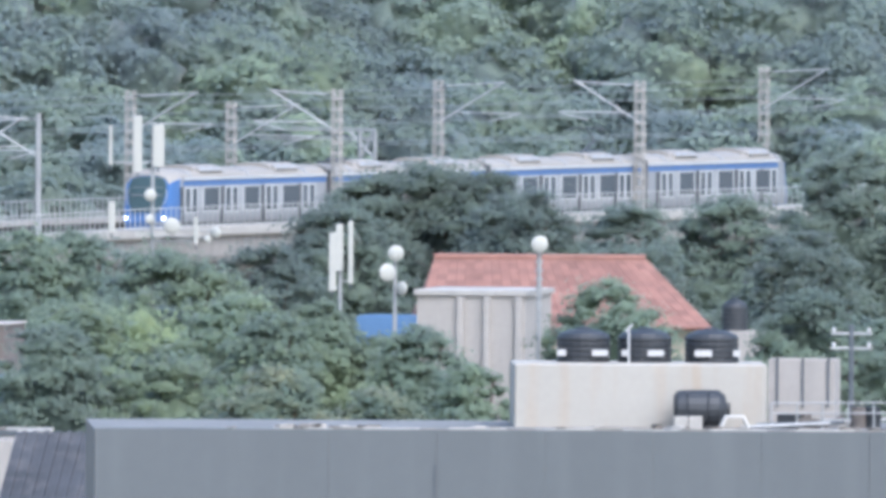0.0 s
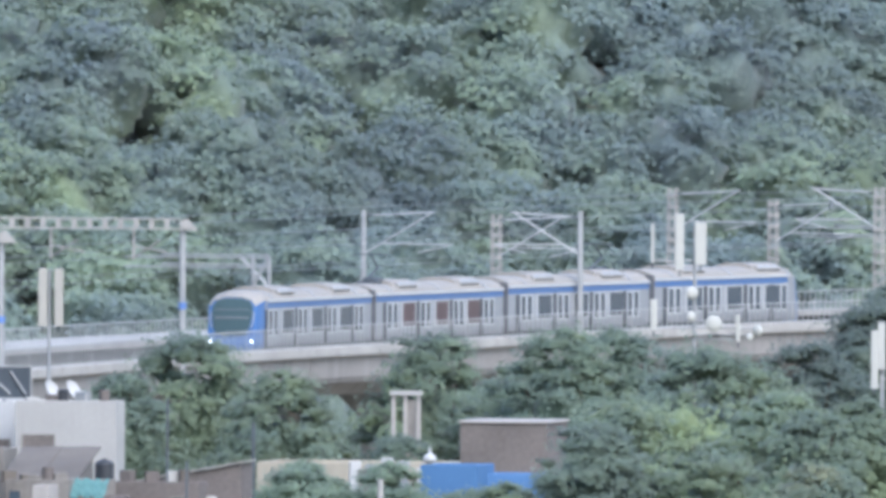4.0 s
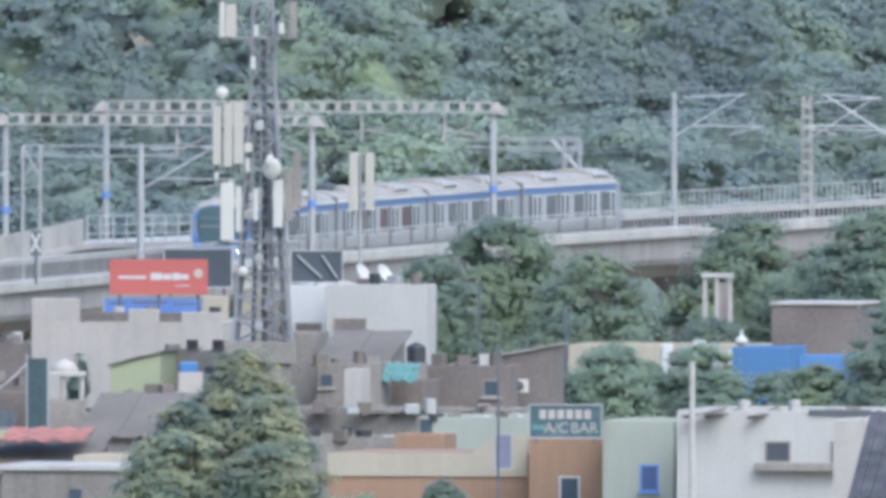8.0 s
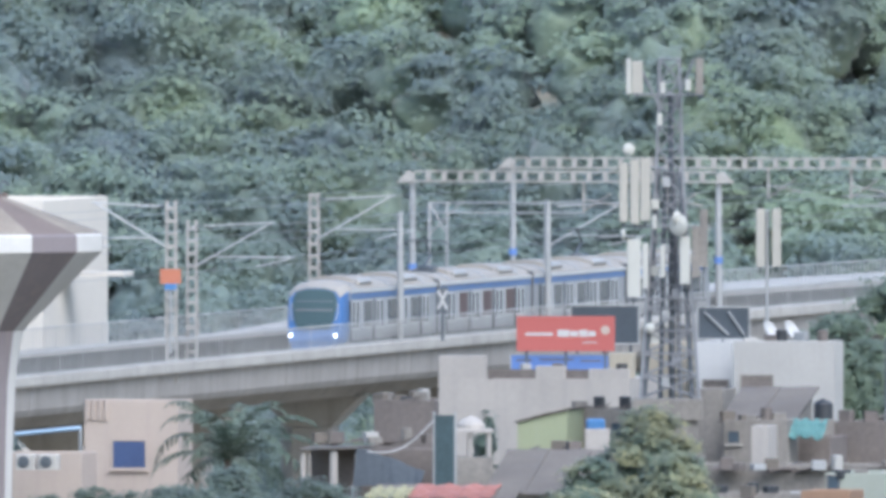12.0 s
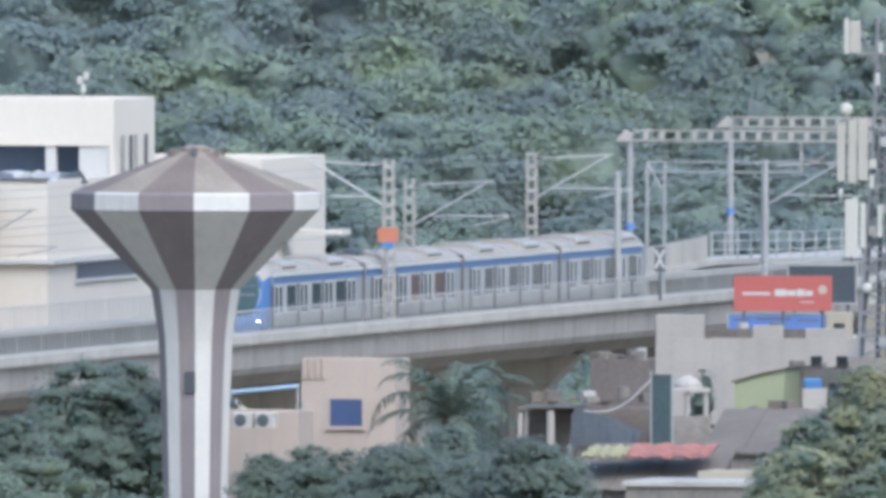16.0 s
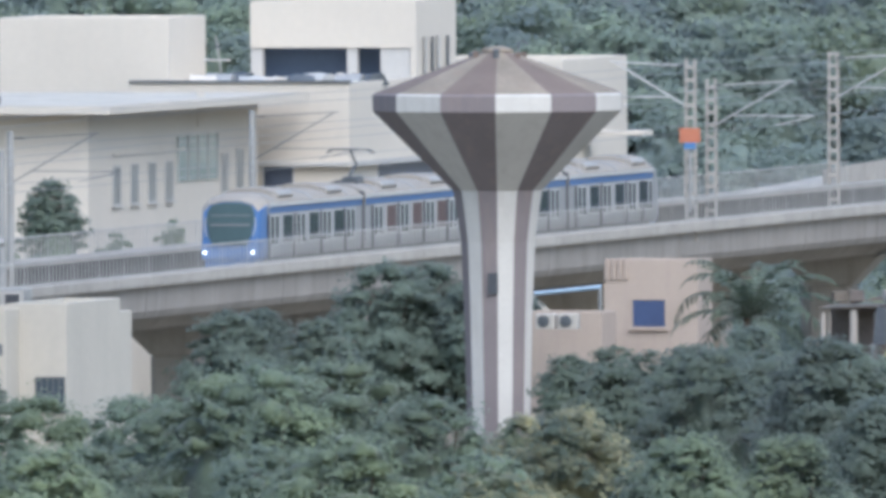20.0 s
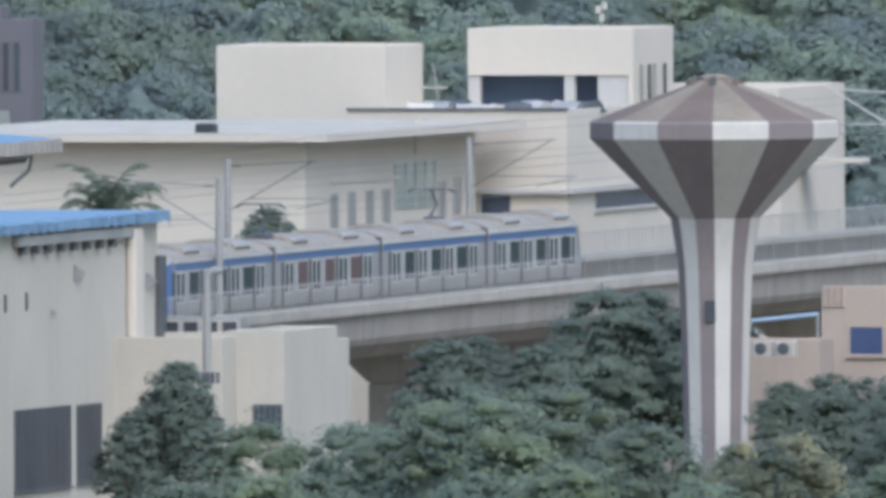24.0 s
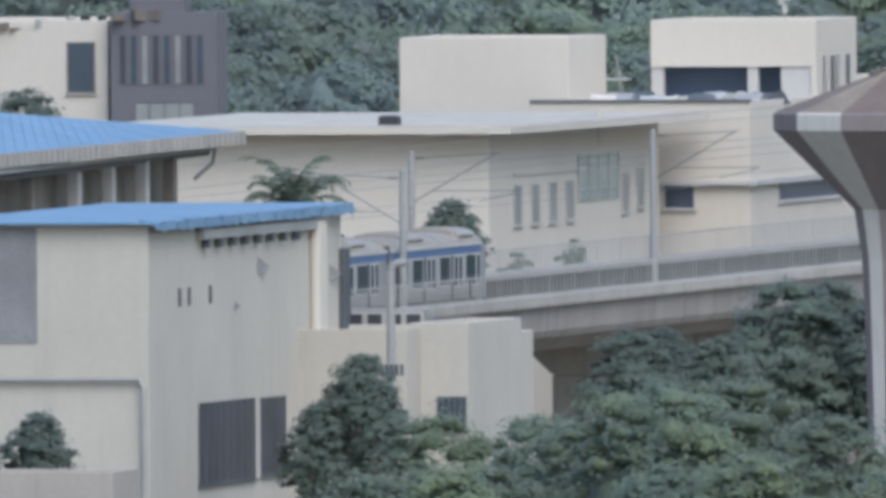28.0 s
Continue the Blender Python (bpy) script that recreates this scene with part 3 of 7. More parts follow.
for c in (-1.45, -5.9):
    tr = thing("railway_track", "pair of steel rails on the viaduct", "railway track")
    for o in (-0.72, 0.72):
        r = Shape()
        sweep(r, -138, 538, [(c + o - 0.04, 0.23), (c + o + 0.04, 0.23), (c + o + 0.035, 0.38), (c + o - 0.035, 0.38)])
        part("rail", r, RAIL, tr)


def fence(off, z0, z1, label, post_up=0.0, post_mat=STEEL, r=0.06, gap=()):
    """Steel railing: posts, and panels of bars between them."""
    f = thing("railing", label, "railing")
    for s in np.arange(-138, 536, 5.0):
        if gap and gap[0] < s < gap[1]:
            continue
        a, b = on_line(s, off, z0), on_line(s, off, z1 + 0.06)
        p = Shape()
        p.tube(a, b + Vector((0, 0, post_up)), r * 1.25, seg=4)
        part("post", p, post_mat, f)
        q = Shape()
        for z in (z0 + 0.06, z1):
            q.tube(on_line(s, off, z), on_line(s + 5, off, z), 0.03, seg=4)
        for k in range(1, 7):
            q.tube(on_line(s + 5 * k / 7, off, z0), on_line(s + 5 * k / 7, off, z1), r, seg=4)
        part("bar_panel", q, RAIL_PAINT, f)


fence(0.72, 1.22, 2.28, "pale grey steel bar railing along the near edge of the viaduct", 0.0, RAIL_PAINT, 0.031)
fence(-9.63, 1.40, 2.45, "pale grey steel bar railing along the far edge of the viaduct", 0.0, RAIL_PAINT, 0.03, (166, 253))


# ---- the train ----
ROOF_RING = [(1.45, 3.38), (1.40, 3.50), (1.15, 3.72), (0.75, 3.86), (0.3, 3.92), (-0.3, 3.92), (-0.75, 3.86), (-1.15, 3.72), (-1.40, 3.50), (-1.45, 3.38)]


def carriage(length, nose, pantograph, name="train_carriage", red=()):
    """One carriage; x forwards, the origin at its middle on the rails. nose: +1 a cab at the front end, -1 at the back, 0 none."""
    t = thing(name, "silver metro train carriage with blue band" + (" and driver's cab" if nose else " and grey roof"), "train carriage", group="carriages of the train")
    h = length / 2
    x0, x1 = -h + 0.4, h - 0.4
    if nose > 0:
        x1 = h - 2.0
    if nose < 0:
        x0 = -h + 3.2
    body = Shape()
    body.loft([[(x, y, z) for y, z in ((1.40, 1.0), (1.45, 1.3), (1.45, 3.38), (-1.45, 3.38), (-1.45, 1.3), (-1.40, 1.0))] for x in (x0, x1)])
    part("body", body, CAR_SIDE, t)
    roof = Shape()
    roof.loft([[(x, y, z + 0.004) for y, z in ROOF_RING] for x in (x0, x1)])
    part("roof", roof, CAR_ROOF, t)
    for sgn in (1, -1):
        band = Shape()
        band.box(x0, x1, 1.452 if sgn > 0 else -1.462, 1.462 if sgn > 0 else -1.452, 3.00, 3.30)
        part("blue_band", band, CAR_BLUE, t, "blue band under the roof edge")
        gut = Shape()
        gut.box(x0, x1, 1.44 if sgn > 0 else -1.52, 1.52 if sgn > 0 else -1.44, 3.305, 3.45)
        part("gutter", gut, CAR_DOOR, t, "white gutter rail")
        L = length
        for k, fr in enumerate((0.14, 0.39, 0.64, 0.87)):
            xc = h - fr * L
            if xc > x1 - 1.0 or xc < x0 + 0.9:
                xc = min(max(xc, x0 + 1.0), x1 - 1.1)
            d = Shape()
            y0, y1 = (1.453, 1.475) if sgn > 0 else (-1.475, -1.453)
            d.box(xc - 0.95, xc + 0.95, y0, y1, 1.5, 2.95)
            door = part("door", d, CAR_DOOR, t, "white double door")
            gp = Shape()
            gp.box(xc + 0.97, xc + 1.5, y0, y1 - 0.004 * sgn if sgn > 0 else y1, 0.8, 2.93)
            part("door_seam", gp, CAR_DARK, t)
            for o in (-0.74, 0.16):
                w = Shape()
                ya, yb = (1.476, 1.482) if sgn > 0 else (-1.482, -1.476)
                w.soft(xc + o, xc + o + 0.58, ya, yb, 1.6, 2.85, 0.002)
                part("door_window", w, CAR_GLASS, door)
        for k, fr in enumerate((0.265, 0.515, 0.755)):
            xc = h - fr * L
            fr_ = Shape()
            ya, yb = (1.453, 1.47) if sgn > 0 else (-1.47, -1.453)
            fr_.box(xc - 1.25, xc + 1.25, ya, yb, 1.56, 2.95)
            wf = part("window", fr_, CAR_DOOR, t)
            w = Shape()
            ya, yb = (1.471, 1.478) if sgn > 0 else (-1.478, -1.471)
            w.box(xc - 1.0, xc + 1.0, ya, yb, 1.66, 2.88)
            # Panes listed in red have a red reflection coloured in.
            part("pane", w, CAR_RED if (sgn > 0 and k in red) else CAR_GLASS, wf)
        sk = Shape()
        sk.box(x0 + 0.4, x1 - 0.4, 1.28 if sgn > 0 else -1.36, 1.36 if sgn > 0 else -1.28, 0.72, 1.0)
        part("skirt", sk, CAR_DARK, t)
    for xc in (-length * 0.25, length * 0.22):
        u = Shape()
        u.loft([[(xc - a, y * b, z) for y, z in ((1.12, 3.70), (1.0, 3.98), (0.55, 4.10), (-0.55, 4.10), (-1.0, 3.98), (-1.12, 3.70))] for a, b in ((1.9, 0.97), (1.5, 1.0), (-1.5, 1.0), (-1.9, 0.97))])
        ac = part("roof_unit", u, CAR_ROOF, t, "rounded air-conditioning hump")
        for sgn in (1, -1):
            tilt = pose(xc, 1.16 * sgn, 3.84, -38 * sgn)
            g = Shape()
            g.soft(-1.5, 1.5, -0.19, 0.19, -0.08, 0.08, 0.03, tilt)
            part("grille", g, CAR_GRILLE, ac, "pale louvred grille")
            for e in (-0.95, 0.0, 0.95):
                g = Shape()
                g.box(e - 0.3, e + 0.3, -0.10, 0.10, 0.081, 0.09, tilt)
                part("louvre", g, STEEL, ac)
    for xc in (-length * 0.36, 0.0, length * 0.36):
        rb = Shape()
        rb.loft([[(xc + a, y * 1.01, z + 0.03) for y, z in ROOF_RING] for a in (-0.1, 0.1)])
        part("roof_rib", rb, CAR_SIDE, t)
    for xc in (-length * 0.34, length * 0.34):
        bg = Shape()
        bg.soft(xc - 1.6, xc + 1.6, -1.1, 1.1, 0.62, 0.78, 0.05)
        bogie = part("bogie", bg, CAR_DARK, t)
        for e in (-1.1, 1.1):
            for sgn in (-1, 1):
                w = Shape()
                w.turned([(0.42, -0.06), (0.42, 0.06)], 14, pose(xc + e, 0.75 * sgn, 0.80, 90))
                part("wheel", w, RAIL, bogie)
    if nose:
        n = nose
        prof = lambda k: [(y * k[1], (z - 1.0) * k[2] + 1.0) for y, z in ((1.40, 0.95), (1.45, 1.4), (1.45, 3.38), (1.15, 3.72), (0.5, 3.90), (-0.5, 3.90), (-1.15, 3.72), (-1.45, 3.38), (-1.45, 1.4), (-1.40, 0.95))]
        e0 = x1 if n > 0 else x0
        rake = lambda k, z: k * (1 - 0.13 * max(0.0, z - 1.5) * min(1.0, k))
        ring = lambda k: [(e0 + n * rake(k[0], z), y, z) for y, z in prof(k)]
        cab = Shape()
        cab.loft([ring(k) for k in ((0.0, 1.0, 1.0), (0.45, 0.999, 0.995)) + (() if n > 0 else ((0.9, 0.99, 0.98), (1.3, 0.97, 0.955)))])
        part("cab_side", cab, CAR_SIDE, t)
        cab = Shape()
        cab.loft([ring(k) for k in (((0.451, 1.0, 0.996), (0.9, 0.99, 0.98)) if n > 0 else ()) + ((1.301, 0.97, 0.955), (1.6, 0.935, 0.925), (1.85, 0.87, 0.885))])
        part("cab_front", cab, CAR_BLUE, t, "glossy blue cab surround")
        cr = Shape()
        sec = ((0.0, 1.0, 1.0), (0.45, 0.999, 0.995), (0.9, 0.99, 0.98), (1.3, 0.97, 0.955), (1.6, 0.935, 0.93), (1.86, 0.88, 0.893))
        cr.loft([[(e0 + n * rake(k[0], z), y * 0.985, z + 0.035) for y, z in prof(k)[2:8]] + [(e0 + n * rake(k[0], z), y * 0.985, z - 0.05) for y, z in reversed(prof(k)[2:8])] for k in sec])
        part("cab_roof", cr, CAR_ROOF, t)
        ws = Shape()
        half = ((0.80, 1.62), (1.0, 2.05), (1.12, 2.7), (1.09, 3.12), (0.92, 3.40), (0.45, 3.53))
        shield = half + tuple((-y, z) for y, z in reversed(half))
        ws.loft([[(e0 + n * (rake(1.85, z) + 0.006 + 0.012 * q), y * (1 - 0.02 * q), z - 0.004 * q) for y, z in shield] for q in (0, 1, 2)])
        wsp = part("windscreen", ws, CAR_SCREEN, t, "dark wide raked windscreen")
        # Two pale bands across the windscreen.
        for zb_, zt_ in ((2.48, 2.56), (2.92, 2.96)):
            ds = Shape()
            xa, xb = e0 + n * (rake(1.85, zb_) + 0.032), e0 + n * (rake(1.85, zb_) + 0.045)
            ds.box(min(xa, xb), max(xa, xb), -0.92, 0.92, zb_, zt_)
            part("blind_edge", ds, MAST_STEEL, wsp)
        for sgn in (-1, 1):
            hl = Shape()
            hl.turned([(0.06, -0.05), (0.065, 0.0), (0.04, 0.05)], 10, pose(e0 + n * 1.88, 1.12 * sgn, 1.28, 0, 90 * n, 0))
            part("headlamp", hl, HEADLAMP if n > 0 else CAR_RED, t, "lit round headlamp" if n > 0 else "red tail lamp")
            st = Shape()
            st.path([(e0 + n * (rake(1.85, z) + 0.01), y * sgn, z) for y, z in ((1.06, 2.0), (1.16, 2.3), (1.17, 2.6), (1.13, 2.85))], 0.022, 6)
            part("light_strip", st, CAR_DOOR, t)
        fl = Shape()
        fl.box(min(e0, e0 + n * 1.78), max(e0, e0 + n * 1.78), -1.15, 1.15, 0.55, 1.0)
        part("front_skirt", fl, CAR_BLUE, t)
    for e in ((-1,) if nose > 0 else (1,) if nose < 0 else (-1, 1)):
        g = Shape()
        for k in range(3):
            a = e * (h - 0.4) + e * 0.13 * k
            g.box(min(a, a + e * 0.11), max(a, a + e * 0.11), -1.41, 1.41, 0.9, 3.62)
        part("gangway", g, RUBBER, t, "ribbed rubber gangway")
    if pantograph:
        xc = pantograph
        bs = Shape()
        for o in (-0.5, 0.5):
            bs.tube((xc - 1.5, o, 4.0), (xc + 1.5, o, 4.0), 0.05)
        for o in (-1.4, 0, 1.4):
            bs.tube((xc + o, -0.5, 4.0), (xc + o, 0.5, 4.0), 0.06)
            for y in (-0.45, 0.45):
                bs.tube((xc + o, y, 3.75), (xc + o, y, 4.0), 0.08)
        bs.soft(xc - 0.7, xc + 0.9, -0.35, 0.35, 3.95, 4.22, 0.08)
        pg = part("pantograph", bs, STEEL_DARK, t, "raised dark pantograph")
        arm = Shape()
        arm.tube((xc + 1.2, 0, 4.1), (xc - 0.6, 0, 4.75), 0.07)
        arm.tube((xc - 0.6, 0, 4.75), (xc + 0.6, 0, 5.45), 0.05)
        part("arm", arm, STEEL_DARK, pg)
        head = Shape()
        for o in (-0.25, 0.25):
            head.tube((xc + 0.6 + o, -0.85, 5.45), (xc + 0.6 + o, 0.85, 5.45), 0.035)
            for y in (-1, 1):
                head.tube((xc + 0.6 + o, 0.85 * y, 5.45), (xc + 0.6 + o, 1.1 * y, 5.30), 0.03)
        part("collector_head", head, STEEL_DARK, pg)
    return t


CAR = 21.6
CAB = 21.6
cars = [carriage(CAB, 1, 0), carriage(CAR, 0, 6.5, red=(0, 1, 2)), carriage(CAR, 0, -6.5), carriage(CAB, -1, 0)]
# Where the front of the roof edge stands along the line, second by second.
RUN = [(0, 346.80), (1, 329.30), (2, 311.20), (3, 292.75), (4, 273.95), (5, 255.20), (6, 236.75), (7, 218.35), (8, 199.75), (9, 181.0), (10, 162.95), (11, 145.65), (12, 129.10), (13, 112.95), (14, 96.85), (15, 80.70), (16, 64.40), (17, 48.20), (18, 32.05), (19, 15.95), (20, -0.16), (21, -16.15), (22, -31.95), (23, -47.60), (24, -63.00), (25, -78.20), (26, -92.75), (27, -106.75), (28, -119.95)]


def front_at(t):
    ts = [r[0] for r in RUN]
    return float(np.interp(t, ts, [r[1] for r in RUN]))


def motions():
    """The train runs along the line; each carriage turns with the curve."""
    for k, car in enumerate(cars):
        rows = []
        for i in range(57):
            t = i * 0.5
            mid = front_at(t) - 2.0 + CAB / 2 + k * CAR
            a, b = on_line(mid - 7.0, -1.45, 0.38), on_line(mid + 7.0, -1.45, 0.38)
            d = a - b
            rows.append((t, Matrix.Translation((a + b) / 2) @ pose(0, 0, 0, 0, 0, math.degrees(math.atan2(d.y, d.x)))))
        walk(car, rows)


# ---- striped water tower ----
def water_tower(x, y):
    """A fourteen-sided bowl on a tapering shaft, painted in upright brown and white stripes."""
    t = thing("water_tower", "brown and white striped concrete water tower with a fourteen-sided bowl", "water tower", pose(x, y, 0))
    N = 14
    ang = [-math.pi / 2 + 2 * math.pi * i / N for i in range(N + 1)]
    steps = [(0.5, 23.95), (5.35, 22.18), (5.45, 22.10), (5.45, 21.42), (1.95, 18.0), (1.78, 17.0), (1.62, 15.8), (1.50, 13.0), (1.38, 8.0), (1.42, 0.0)]
    pieces = [("dome_panel", 0, 1), ("rim_panel", 1, 3), ("bowl_panel", 3, 4), ("shaft_panel", 4, 9)]
    for i in range(N):
        white = i % 2 == 0
        for name, a, b in pieces:
            s = Shape()
            for k in range(a, b):
                (r0, z0), (r1, z1) = steps[k], steps[k + 1]
                q = lambda r, z, g: (r * math.cos(g), r * math.sin(g), z)
                p = [q(r0, z0, ang[i]), q(r0, z0, ang[i + 1]), q(r1, z1, ang[i + 1]), q(r1, z1, ang[i])]
                inner = [(v[0] * 0.9, v[1] * 0.9, v[2] - 0.05) for v in p]
                s.add(p + inner, [(0, 3, 2, 1), (4, 5, 6, 7), (0, 1, 5, 4), (2, 3, 7, 6), (0, 4, 7, 3), (1, 2, 6, 5)])
            mat = (TOWER_TOP_W if white else TOWER_TOP_B) if name == "dome_panel" else (TOWER_WHITE if white else TOWER_BROWN)
            part(name, s, mat, t, ("white" if white else "brown") + " painted panel")
    cap = Shape()
    cap.turned([(0.7, 23.9), (0.7, 24.02), (0.25, 24.15)], 14)
    part("cap", cap, TOWER_TOP_W, t)
    for i in range(7):
        g = 2 * math.pi * i / 7 + 0.2
        v = Shape()
        v.soft(-0.12, 0.12, -0.12, 0.12, 0, 0.28 + 0.08 * (i % 3), 0.03, pose(1.15 * math.cos(g), 1.15 * math.sin(g), 23.62))
        part("vent_stub", v, (TOWER_TOP_B, STEEL_DARK)[i % 2], t)
    pipe = Shape()
    pipe.path([(0.9, -0.3, 23.7), (0.9, -0.3, 24.3), (1.15, -0.3, 24.4), (1.3, -0.3, 24.2)], 0.05, 6)
    part("vent_pipe", pipe, STEEL_DARK, t)
    door = Shape()
    door.box(-0.42, 0.02, -1.60, -1.48, 13.6, 14.5)
    part("hatch", door, DARK, t, "small dark hatch")
    return t


water_tower(-27.17, 1640.0)

# ---- buildings ----
YAW = -11.4


def window_parts(t, mat_glass, x0, x1, z0, z1, side=False, y=0.0, frame_mat=None, bars=0, sill=True):
    """A framed window on the front (or the right side) of a building: frame, pane, bars, sill."""
    m = pose(y, 0, 0, 0, 0, 90) if side else pose(0, -y, 0)
    f = Shape()
    b = min(0.08, (x1 - x0) * 0.1)
    for q in ((x0, x1, z1 - b, z1), (x0, x1, z0, z0 + b), (x0, x0 + b, z0 + b, z1 - b), (x1 - b, x1, z0 + b, z1 - b)):
        f.box(q[0], q[1], -0.05, 0.06, q[2], q[3], m)
    w = part("window", f, frame_mat or RENDER_GREY, t)
    g = Shape()
    g.box(x0 + b, x1 - b, -0.02, 0.05, z0 + b, z1 - b, m)
    part("pane", g, mat_glass, w)
    for k in range(bars):
        c = x0 + (x1 - x0) * (k + 1) / (bars + 1)
        s = Shape()
        s.box(c - 0.03, c + 0.03, -0.06, -0.022, z0 + b, z1 - b, m)
        part("bar", s, frame_mat or STEEL_DARK, w)
    if sill:
        s = Shape()
        s.box(x0 - 0.08, x1 + 0.08, -0.14, 0.0, z0 - 0.08, z0 - 0.004, m)
        part("sill", s, frame_mat or CONCRETE_PALE, w)


def house(x, y, top, w, d, mat, label, name="house", windows=(), side=(), parapet=0.35, z0=0.0, yaw=YAW, slab=0.0, slab_mat=None, category="building", glass=None, frames=None, bars=0):
    """A flat-roofed building; x, y is its right front corner, w runs to the left along the front, d to the back.
    windows and side: (distance from that corner, drop from the top, width, height)."""
    t = thing(name, label, category, pose(x, y, z0, 0, 0, yaw))
    h = top - z0
    b = Shape()
    b.box(-w, 0, 0, d, 0, h - parapet)
    part("wall", b, mat, t)
    if parapet:
        q = 0.18
        for nme, a in (("front", (-w, 0, 0, q)), ("back", (-w, 0, d - q, d)), ("left", (-w, -w + q, q, d - q)), ("right", (-q, 0, q, d - q))):
            p = Shape()
            p.soft(a[0], a[1], a[2], a[3], h - parapet + 0.001, h, 0.02)
            part("parapet", p, mat, t)
    if slab:
        s = Shape()
        s.soft(-w - slab, slab, -slab, d + slab, h + 0.002, h + 0.22, 0.03)
        part("roof_slab", s, slab_mat or CONCRETE_PALE, t)
    for (a, c, ww, hh) in windows:
        window_parts(t, glass or GLASS, -a - ww, -a, h - c - hh, h - c, y=0.0, frame_mat=frames, bars=bars)
    for (a, c, ww, hh) in side:
        window_parts(t, glass or GLASS, a, a + ww, h - c - hh, h - c, side=True, frame_mat=frames, bars=bars)
    return t


# the long white building behind the railway
WB = "cream-white office building behind the railway"
low = house(-48.76, 1790.0, 18.70, 20.01, 36, WHITE_WALL, "long low cream-white building with a wide thin roof slab", name="office_building", parapet=0,
            side=[(5.0, 2.50, 1.8, 1.90), (8.7, 2.50, 1.8, 1.90), (12.4, 2.50, 1.8, 1.90), (16.0, 2.50, 1.8, 1.90), (28.0, 2.37, 1.5, 1.90), (31.2, 2.2, 1.6, 1.90)], frames=WHITE, glass=PANE_PALE)
s = Shape()
s.add([(-20.5, -1.6, 0), (1.4, -1.6, 0), (2.4, 36.5, 0), (-20.5, 36.5, 0), (-20.5, -1.6, 0.32), (1.4, -1.6, 0.32), (2.4, 36.5, 0.32), (-20.5, 36.5, 0.32)], [(0, 3, 2, 1), (4, 5, 6, 7), (0, 1, 5, 4), (1, 2, 6, 5), (2, 3, 7, 6), (3, 0, 4, 7)])
part("roof_slab", s, WHITE_WALL, low, m=pose(0, 0, 18.70 + 0.003))
s = Shape()
s.add([(-20.3, -1.4, 0.33), (1.2, -1.4, 0.33), (2.2, 36.3, 0.33), (-20.3, 36.3, 0.33), (-20.3, -1.4, 0.37), (1.2, -1.4, 0.37), (2.2, 36.3, 0.37), (-20.3, 36.3, 0.37)], [(0, 3, 2, 1), (4, 5, 6, 7), (0, 1, 5, 4), (1, 2, 6, 5), (2, 3, 7, 6), (3, 0, 4, 7)])
part("roof_screed", s, material("weathered_roof_screed", (0.45, 0.42, 0.36), 0.9, vary=0.15, stain=(0.22, 0.2, 0.18), stain_amount=0.5, bump=0.15), low, "dusty roof screed", m=pose(0, 0, 18.70 + 0.003))
g = Shape()
g.box(0.003, 0.06, 18.6, 27.2, 15.15, 17.3)
gw = part("glass_bay", g, PANE_GREEN, low, "pale green glazed bay")
for k in range(5):
    g = Shape()
    g.box(0.06, 0.1, 18.6 + 2.12 * k, 18.7 + 2.12 * k, 15.15, 17.3)
    part("mullion", g, WHITE, gw)
house(-46.13, 1836.0, 22.48, 8.32, 8.0, WHITE_WALL, "plain cream-white stair block above the long building", name="stair_block", category="building", parapet=0.25)
big = house(-37.29, 1826.0, 19.51, 10.74, 30, WHITE_WALL, WB + ", with a floor band", name="office_building", windows=[(2.69, 3.92, 1.56, 1.21)],
            side=[(6.0, 3.76, 14.0, 1.13)], frames=WHITE, parapet=0.4, glass=OFFICE_GLASS)
s = Shape()
s.soft(-10.74, 0.35, -0.35, 30, 15.53, 15.75, 0.03)
part("floor_band", s, WHITE, big)
top = house(-34.43, 1842.0, 23.16, 8.13, 9.0, WHITE_WALL, "cream-white rooftop room over a dark open terrace", name="rooftop_room", z0=20.91, parapet=0.2)
for xa, xb in ((0.27, 1.48), (2.9, 0.5), (7.55, 0.58)):
    s = Shape()
    s.box(-xa - xb, -xa, 0.1, 0.6, -1.90, -0.003)
    part("column", s, WHITE, top)
# Back wall close behind the columns; its dark colour stands for the shade.
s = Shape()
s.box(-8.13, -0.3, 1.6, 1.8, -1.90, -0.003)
part("terrace_back_wall", s, TERRACE, top, "terrace back wall coloured dark blue as shade")
s = Shape()
s.box(-0.25, 0, 0, 9.0, -1.90, -0.003)
part("terrace_side_wall", s, WHITE_WALL, top)
house(-27.96, 1880.0, 19.68, 8.29, 15, WHITE_WALL, "cream-white rear wing of the office building", name="office_wing", parapet=0.25,
      windows=[(1.11, 4.15, 1.66, 0.83)], frames=WHITE)
# recesses, pipes and sheets on its roof
s = Shape()
s.box(0.003, 0.05, 23.0, 24.4, -1.0, 0.6)
part("slab_upstand", s, WHITE_WALL, low, m=pose(0, 0, 18.70))
s = Shape()
s.box(0.003, 0.12, 5.0, 20.0, -2.05, -1.95)
part("wall_ledge", s, WHITE_WALL, low, m=pose(0, 0, 18.70))
s = Shape()
s.soft(-10.74, 0.1, -0.12, 0.02, -0.02, 0.09, 0.02)
part("roof_edge_trim", s, STEEL_DARK, big, "dark metal roof edge", m=pose(0, 0, 19.51 + 0.02))
